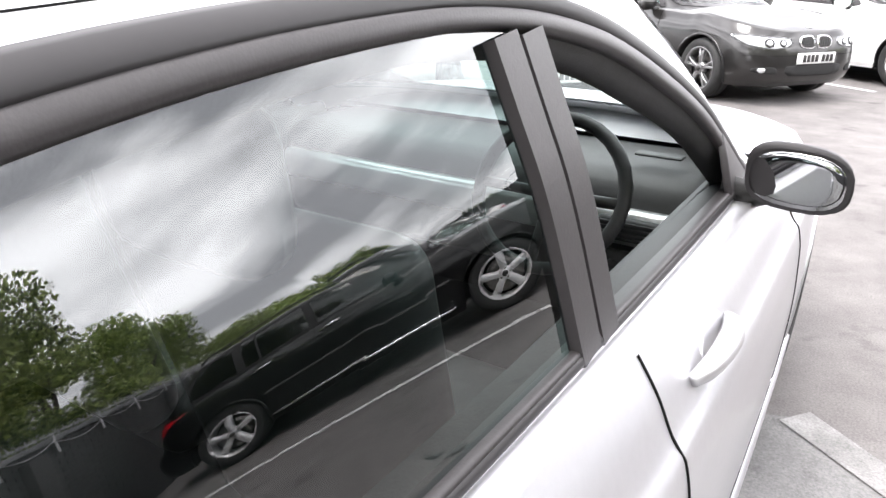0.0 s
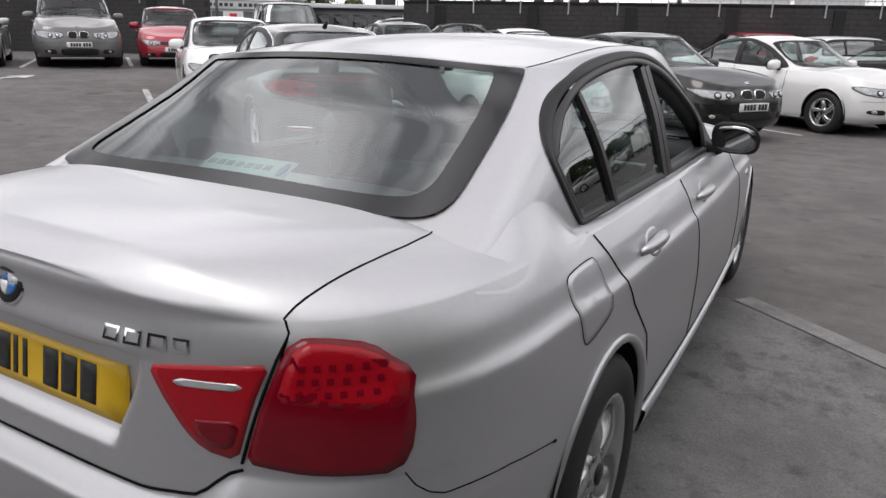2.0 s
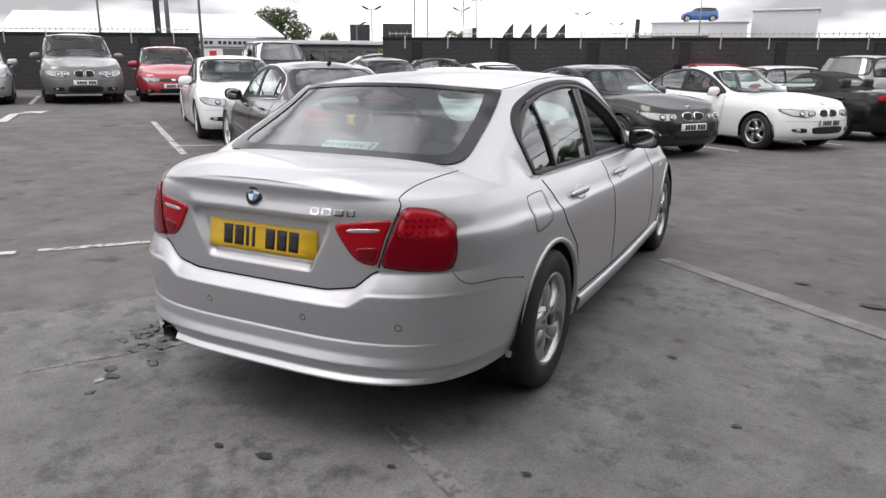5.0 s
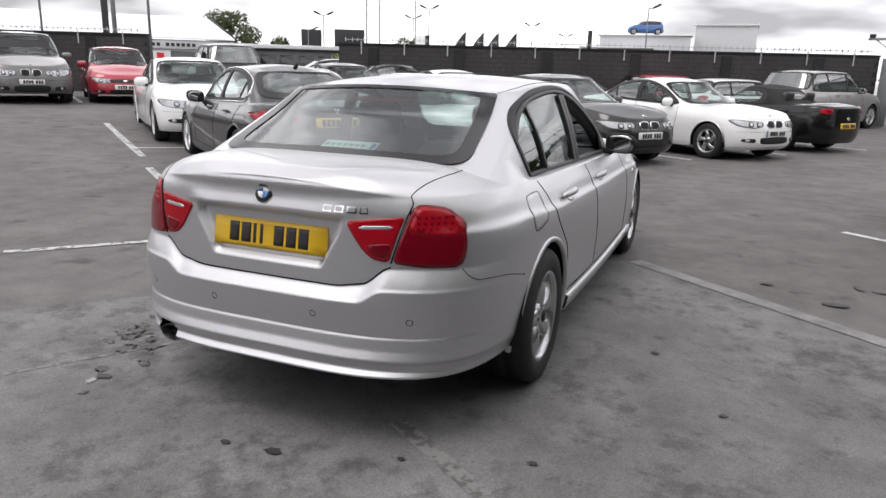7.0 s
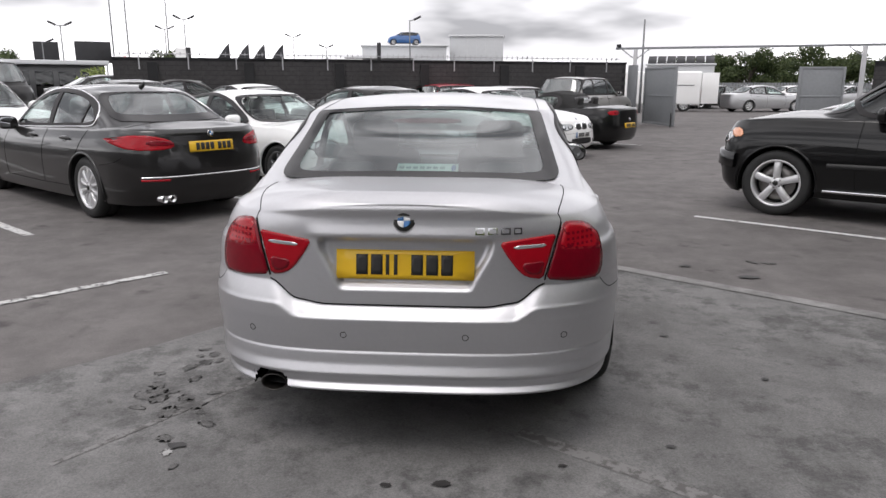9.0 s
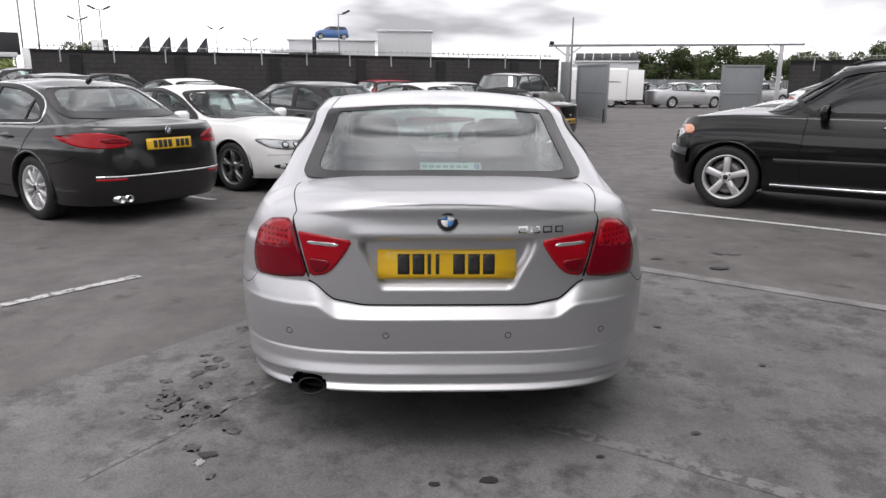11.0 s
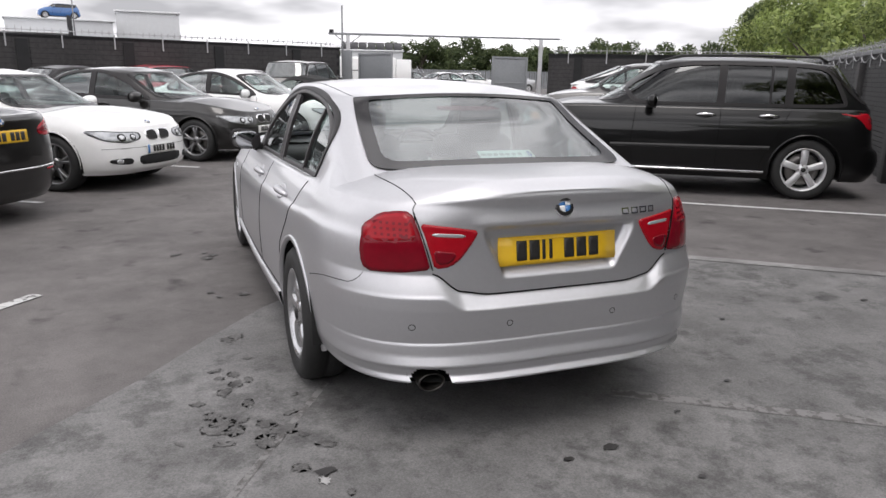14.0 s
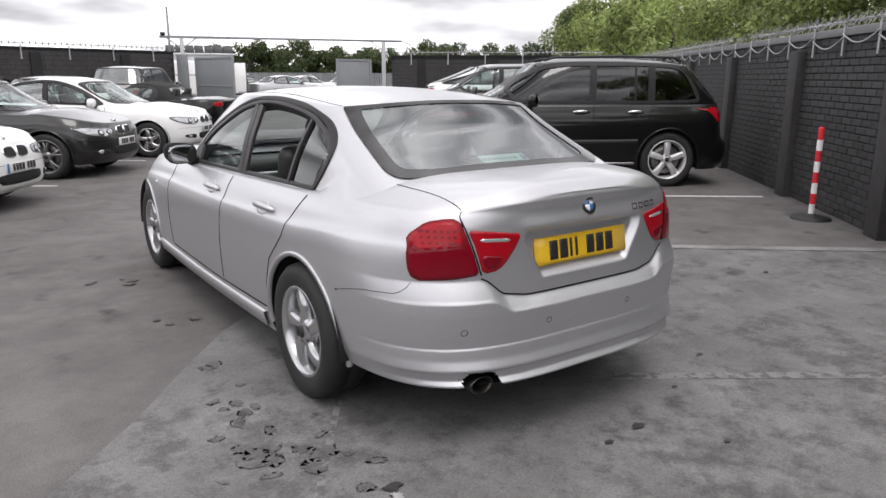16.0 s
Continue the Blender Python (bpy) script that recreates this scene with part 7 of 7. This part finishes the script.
dealer = thing("dealer_building", facing(-37.0, 40.0), "pale dealer building with a white pitched roof and a sign board", "building")
part("wall", boxed((-9, 0, 0), (3.2, 9, 3.2), 0.03), CLAD, dealer)
rf = bmesh.new()
rv = [rf.verts.new(p) for p in ((-16, -0.4, 3.35), (3.4, -0.4, 3.35), (1.6, 4.5, 5.1), (-16, 4.5, 5.1), (-16, -0.4, 3.25), (3.4, -0.4, 3.25), (1.6, 4.5, 5.0), (-16, 4.5, 5.0))]
for f in ((0, 1, 2, 3), (7, 6, 5, 4), (0, 4, 5, 1), (1, 5, 6, 2), (2, 6, 7, 3), (3, 7, 4, 0)):
    rf.faces.new([rv[i] for i in f])
part("roof", rf, ROOF_WHITE, dealer, "white sheet roof", shade=False)
part("barge_board", tube(bmesh.new(), [(3.45, -0.45, 3.3), (1.65, 4.5, 5.1)], 0.09, 6), DARK_STEEL, dealer)
fas = part("sign_board", boxed((-6, -0.25, 2.55), (3.3, -0.02, 3.1), 0.01), FASCIA, dealer, "pale fascia with dark lettering bars")
for k in range(12):
    part("lettering_bar", boxed((-3.9 + 0.36 * k + (0.25 if k > 5 else 0), -0.28, 2.72), (-3.66 + 0.36 * k + (0.25 if k > 5 else 0), -0.25, 2.95)), INK, fas, shade=False)
for k in range(4):
    w = part("window", boxed((-5.6 + 2.2 * k, -0.05, 0.3), (-3.8 + 2.2 * k, 0.02, 2.4), 0.01), SHOP, dealer)
part("poster", boxed((-2.6, -0.1, 1.5), (-1.2, -0.06, 2.4)), WHITE_BAND, dealer, "white poster with a red mark", shade=False)
part("poster_mark", boxed((-2.15, -0.13, 1.75), (-1.65, -0.1, 2.25)), RED_BAND, dealer, shade=False)

shop = thing("shop_row", facing(-37.5, 53.5), "long low dark-fronted shop row with a pale roof edge", "building")
part("wall", boxed((-6.5, 0, 0), (6, 7, 3.05), 0.03), SHOP, shop)
part("roof", boxed((-6.8, -0.8, 3.05), (6.3, 7.2, 3.4), 0.03), CLAD_LIGHT, shop)
for k in range(7):
    part("window", boxed((-6.0 + 1.7 * k, -0.05, 0.3), (-4.7 + 1.7 * k, 0.02, 2.5), 0.01), PRIVACY, shop)
for x, y, z0, z1, w in ((-39.8, 60.5, 3.6, 5.2, 2.0), (-36.4, 62.2, 3.4, 5.3, 3.0)):
    sb = thing("billboard", facing(x, y), "dark advertising board on a pale frame", "sign")
    part("board", boxed((-w / 2, 0, z0), (w / 2, 0.2, z1), 0.02), DARK_STEEL, sb)
    for d in (-0.35, 0.35):
        part("leg", boxed((d * w - 0.06, 0.05, 0), (d * w + 0.06, 0.17, z0), 0.01), POLE, sb)
tt = thing("totem_sign", facing(-33.9, 62.0), "tall white totem sign with a red edge", "sign")
part("panel", boxed((-0.5, 0, 0), (0.5, 0.3, 4.0), 0.03), WHITE_BAND, tt)
part("stripe", boxed((0.5, -0.01, 0.1), (0.62, 0.3, 4.0), 0.01), RED_BAND, tt)
for x, y in ((-22.6, 50.0),):
    tt = thing("totem_sign", facing(x, y), "white and black totem sign over the wall", "sign")
    part("panel", boxed((-0.55, 0, 0), (0.2, 0.3, 4.1), 0.03), WHITE_BAND, tt)
    part("stripe", boxed((0.2, -0.01, 0), (0.55, 0.3, 4.15), 0.01), DARK_STEEL, tt)


def lamp_post(x, y, top, heads, thick=0.07, label="grey street lamp post"):
    """A lamp post with floodlight heads on short arms."""
    p = thing("lamp_post", facing(x, y), label, "lamp post", "lamp posts")
    part("column", tube(bmesh.new(), [(0, 0, 0), (0, 0, top * 0.5), (0, 0, top)], [thick, thick * 0.8, thick * 0.55], 8), POLE, p)
    for k in range(heads):
        s = (-1 if k == 0 else 1) if heads > 1 else 1
        part("arm", tube(bmesh.new(), [(0, 0, top - 0.05), (s * 0.45, 0, top + 0.05)], 0.035, 6), POLE, p)
        part("head", boxed((-0.32, -0.2, -0.07), (0.32, 0.2, 0.07), 0.03, 2, Matrix.Translation((s * 0.62, 0, top + 0.16)) @ Matrix.Rotation(-s * 0.45, 4, "Y")), DARK_STEEL, p)
    return p


for x, y, z, h in ((-27.5, 61.9, 7.2, 2), (-33.2, 70.3, 7.0, 2), (-22.5, 79.5, 6.8, 2), (-21.2, 90.1, 6.2, 2), (-6.6, 57.2, 6.6, 1), (-36.1, 57.0, 6.3, 2), (-38.5, 58.0, 5.0, 1), (8.1, 36.6, 4.8, 0), (-35.1, 63.4, 14, 0), (-34.0, 64.1, 14, 0), (-32.9, 70.2, 14, 0), (-33.8, 25.7, 9, 0), (-23.2, 22.7, 8.5, 0), (-29.3, 26.4, 9, 0)):
    lamp_post(x, y, z, h, 0.14 if x == -29.3 else 0.07)
bk = thing("wall_post", facing(-3.75, 23.15), "black steel post standing above the wall", "post")
part("column", boxed((-0.07, -0.07, -0.1), (0.07, 0.07, 2.9), 0.01), DARK_STEEL, bk)
gn = thing("barrier_frame", Matrix.Translation((-20.5, 17.9, -0.3)) @ Matrix.Rotation(math.atan2(13.9 - 17.9, -23.6 + 20.5), 4, "Z"), "dark steel height barrier with a pale beam", "barrier")
part("post", boxed((-0.11, -0.11, 0), (0.11, 0.11, 4.1), 0.01), DARK_STEEL, gn)
part("post", boxed((8.5, -0.11, 0), (8.72, 0.11, 4.1), 0.01), DARK_STEEL, gn)
part("beam", boxed((-0.2, -0.1, 3.95), (8.8, 0.1, 4.12), 0.01), POLE, gn)
for k, (x, y) in enumerate(((-20.95, 53.8), (-19.56, 54.3), (-18.4, 54.7), (-17.0, 55.1))):
    fl = thing("flag_pole", facing(x, y), "dark teardrop flag on a thin pole", "flag", "flags behind the wall")
    part("pole", tube(bmesh.new(), [(0.45, 0, 0), (0.45, 0, 3.0), (0.42, 0, 5.0)], [0.03, 0.025, 0.012], 6), POLE, fl)
    fm = bmesh.new()
    cols = []
    for i in range(7):
        t = i / 6
        cols.append([fm.verts.new((0.43 - (1.25 * (1 - t) ** 0.8) * r / 3, 0.07 * math.sin(4 * t + r + k), 2.95 + 1.7 * t)) for r in range(4)])
    for a, b in zip(cols, cols[1:]):
        for r in range(3):
            fm.faces.new((a[r], a[r + 1], b[r + 1], b[r]))
    o = part("cloth", fm, FLAG, fl)
    so = o.modifiers.new("thickness", "SOLIDIFY")
    so.thickness = 0.01

# yard beyond the gate
van = thing("van", Matrix.Translation((9.9, 40.7, 0)) @ Matrix.Rotation(radians(76), 4, "Z"), "white high-roofed van with its rear doors open", "van")
vb_ = boxed((-1.0, -2.4, 0.35), (1.0, 2.0, 2.25), 0.14, 4)
part("body", vb_, WHITE_PAINT, van)
part("cab", boxed((-0.98, 2.0, 0.35), (0.98, 3.0, 1.5), 0.16, 4), WHITE_PAINT, van)
# Black panel on the closed body, painted in for the shade inside the van.
part("load_space", boxed((-0.88, -2.43, 0.5), (0.88, -2.38, 2.1), 0.02), UNDER, van)
for s in (-1, 1):
    part("rear_door", boxed((-0.03, -0.9, 0.45), (0.03, 0.0, 2.15), 0.02, 2, Matrix.Translation((s * 0.98, -2.4, 0)) @ Matrix.Rotation(radians(-s * 4), 4, "Z")), WHITE_PAINT, van)
    part("tail_lamp", boxed((s * 0.93 - 0.06, -2.46, 0.8), (s * 0.93 + 0.06, -2.4, 1.25), 0.015), RED_LENS, van)
    for wy in (-1.5, 1.9):
        wheel(van, s * 0.86, wy, 0.35, 0.215, 0.22, "seven", s)
part("bumper", boxed((-0.98, -2.52, 0.35), (0.98, -2.4, 0.55), 0.03), PLASTIC, van)
part("slide_rail", boxed((-1.02, -2.0, 1.45), (-1.0, 0.6, 1.49)), PLASTIC, van, shade=False)
shed = thing("site_shed", Matrix.Translation((10.4, 46.5, 0)) @ Matrix.Rotation(radians(-15), 4, "Z"), "grey cabin with tilted dark panels on its roof", "shed")
part("wall", boxed((0, 0, 0), (4.2, 3, 2.75), 0.02), CLAD, shed)
part("roof", boxed((-0.1, -0.1, 2.75), (4.3, 3.1, 2.85), 0.02), CLAD_LIGHT, shed)
for k in range(7):
    part("panel", boxed((-0.27, -0.6, -0.02), (0.27, 0.6, 0.02), 0.005, 1, Matrix.Translation((0.3 + 0.6 * k, 0.6, 3.1)) @ Matrix.Rotation(radians(25), 4, "X")), DARK_STEEL, shed)
fence = tagged(new("fence_north"), "grey palisade fence beyond the far yard", "fence", kind="structure")
fence.matrix_world = Matrix.Translation((10.0, 73.5, 0)) @ Matrix.Rotation(math.atan2(66.0 - 73.5, 34.0 - 10.0), 4, "Z")
fb_ = bmesh.new()
for k in range(150):
    box(fb_, (k * 0.26, 0, 0), (k * 0.26 + 0.2, 0.03, 1.75))
tagged(part("pales", fb_, GATE, fence, shade=False), kind="stuff")
for k in range(14):
    part("post", boxed((k * 2.75, 0.03, 0), (k * 2.75 + 0.1, 0.13, 1.7)), GATE, fence, shade=False)
part("rail", boxed((0, 0.03, 1.35), (38.5, 0.06, 1.42)), GATE, fence, shade=False)

# ---------- trees and hedge ----------
LEAF_A = leaf_material("hedge_leaves", (0.075, 0.108, 0.034), (0.34, 0.40, 0.135))
LEAF_B = leaf_material("dark_tree_leaves", (0.028, 0.046, 0.018), (0.115, 0.145, 0.060))
LEAF_C = leaf_material("fresh_leaves", (0.12, 0.17, 0.04), (0.40, 0.48, 0.16))
BARK = plain("bark", (0.06, 0.05, 0.04), 0.9, 0, 0, 0.3, 12.0, 0.6, 30.0)
BLOSSOM = plain("white_blossom", (0.75, 0.75, 0.68), 0.7, 0, 0, 0.1, 30.0)


def leaf_cloud(seed, clumps, leaves, size):
    """Many small leaves gathered in clumps: (x, y, z, radius) each."""
    r = np.random.RandomState(seed)
    vs_, fs_ = [], []
    for cx, cy, cz, rad in clumps:
        n = int(leaves * rad * rad)
        d = r.normal(size=(n, 3))
        d /= np.linalg.norm(d, axis=1)[:, None]
        rr = rad * (0.55 + 0.5 * r.rand(n)) ** 1.0
        c = np.array([cx, cy, cz]) + d * rr[:, None] * np.array([1, 1, 0.85])
        a = r.normal(size=(n, 3))
        a /= np.linalg.norm(a, axis=1)[:, None]
        b = np.cross(a, d + 0.4 * r.normal(size=(n, 3)))
        b /= np.linalg.norm(b, axis=1)[:, None] + 1e-9
        s = size * (0.6 + 0.8 * r.rand(n))[:, None]
        k = len(vs_)
        quad = np.stack([c - a * s, c + b * s * 0.45, c + a * s, c - b * s * 0.45], 1).reshape(-1, 3)
        vs_.extend(quad.tolist())
        fs_.extend([(k + 4 * i, k + 4 * i + 1, k + 4 * i + 2, k + 4 * i + 3) for i in range(n)])
    me = bpy.data.meshes.new("crown")
    me.from_pydata(vs_, [], fs_)
    return me


def tree(name, x, y, height, spread, seed, mat, label, leaves=260, size=0.10, blossom=0, z0=0.0, category="tree"):
    """A trunk with limbs and a crown of leaf clumps."""
    r = random.Random(seed)
    t = thing(name, pose(x, y, z0), label, category)
    tb = bmesh.new()
    tube(tb, [(0, 0, -0.2), (0.05, 0.02, height * 0.25), (0.0, 0.08, height * 0.55), (0.1, 0.0, height * 0.8)], [0.05 * spread + 0.04, 0.04 * spread + 0.03, 0.03 * spread + 0.02, 0.02], 8)
    clumps = []
    for k in range(int(7 + spread * 5)):
        a, q = r.random() * 2 * math.pi, math.sqrt(r.random())
        h = height * (0.22 + 0.72 * r.random())
        w = spread * (1.0 - 0.55 * max(0, (h / height - 0.5)) * 2 * 0.8)
        c = (w * q * math.cos(a), w * q * math.sin(a), h, spread * (0.22 + 0.2 * r.random()))
        clumps.append(c)
        if k % 2 == 0:
            tube(tb, [(0, 0.03, h * 0.45), (c[0] * 0.5, c[1] * 0.5, h * 0.75), (c[0] * 0.9, c[1] * 0.9, h)], [0.03 * spread, 0.02 * spread, 0.008], 6)
    part("trunk", tb, BARK, t)
    me = leaf_cloud(seed, clumps, leaves, size)
    me.materials.append(mat)
    o = new("crown", me)
    o.parent = t
    tagged(o, kind="stuff")
    if blossom:
        bl = []
        for k in range(blossom):
            c = clumps[r.randrange(len(clumps))]
            a, e = r.random() * 6.28, r.random() * 1.2
            bl.append((c[0] + c[3] * math.cos(a) * math.cos(e), c[1] + c[3] * math.sin(a) * math.cos(e), c[2] + c[3] * 0.9 * math.sin(e), 0.07))
        me = leaf_cloud(seed + 1, bl, 6000, 0.02)
        me.materials.append(BLOSSOM)
        o = new("blossom", me)
        o.parent = t
        tagged(o, "flat white flower heads", kind="stuff")
    return t


OUTWARD = -WALL_N
for k, (s, off, h, sp_, mat, bl) in enumerate(((-1.5, 2.6, 4.6, 1.9, LEAF_A, 10), (1.6, 2.4, 4.4, 1.8, LEAF_C, 30), (4.2, 2.6, 4.5, 1.9, LEAF_A, 26), (6.6, 2.4, 4.1, 1.8, LEAF_A, 30), (9.0, 2.6, 3.9, 1.7, LEAF_C, 20), (11.4, 2.5, 3.6, 1.7, LEAF_A, 16), (14.0, 2.6, 3.3, 1.7, LEAF_A, 8), (17.0, 2.8, 3.0, 1.7, LEAF_A, 4), (3.0, 5.0, 6.0, 2.4, LEAF_A, 0), (7.5, 5.2, 5.4, 2.3, LEAF_B, 0), (-4.5, 3.0, 5.0, 2.2, LEAF_A, 8), (-8.0, 3.2, 5.0, 2.3, LEAF_A, 0), (20.5, 2.6, 4.3, 2.0, LEAF_A, 4), (25.0, 2.8, 4.7, 2.2, LEAF_C, 0), (30.0, 2.6, 5.2, 2.4, LEAF_A, 0), (36.0, 3.0, 5.9, 2.8, LEAF_A, 0), (43.0, 3.0, 6.4, 3.0, LEAF_C, 0), (51.0, 3.0, 7.0, 3.2, LEAF_A, 0), (60.0, 3.0, 7.3, 3.4, LEAF_B, 0), (72.0, 3.0, 8.0, 3.8, LEAF_A, 0))):
    p = WALL_P + WALL_D * s + OUTWARD * off
    tree("hedge_bush", p.x, p.y, h + 1.2 * smooth(17.0, 4.0, s) + (0.4 if s < 12 else 0.0), sp_ * 1.12, 30 + k, mat, "leafy green bush with white flower heads behind the wall" if bl else "leafy green bush behind the brick wall", 2800 if s < 19 else 500, 0.052 if s < 19 else 0.12, bl, category="bush")
for k in range(16):
    x, y = 22 + k * 1.9, 90.5 - k * 1.15
    tree("woodland_tree", x + (k % 3), y + 2 * (k % 2), 3.9 + 1.9 * ((k * 37) % 10) / 10, 2.9, 60 + k, LEAF_B, "dark green tree beyond the far fence", 240, 0.17)
for k in range(8):
    tree("woodland_tree", 44 + 3.0 * k, 68 - 3.2 * k, 4.0 + ((k * 29) % 10) / 10, 2.8, 90 + k, LEAF_B, "dark green tree beyond the far fence", 240, 0.17)
tree("roadside_tree", -47.5, 57.0, 6.3, 3.2, 101, LEAF_B, "broad dark green tree behind the dealer building", 230, 0.17)
tree("roadside_tree", -44.3, 58.6, 5.4, 2.6, 102, LEAF_B, "broad dark green tree behind the dealer building", 230, 0.17)
tree("roadside_tree", -24.5, 40.5, 2.6, 1.2, 103, LEAF_A, "clipped green bush by the shops", 160, 0.14, category="bush")
tree("roadside_tree", -31.0, 66.0, 4.6, 2.2, 104, LEAF_B, "dark green tree over the back wall", 230, 0.17)
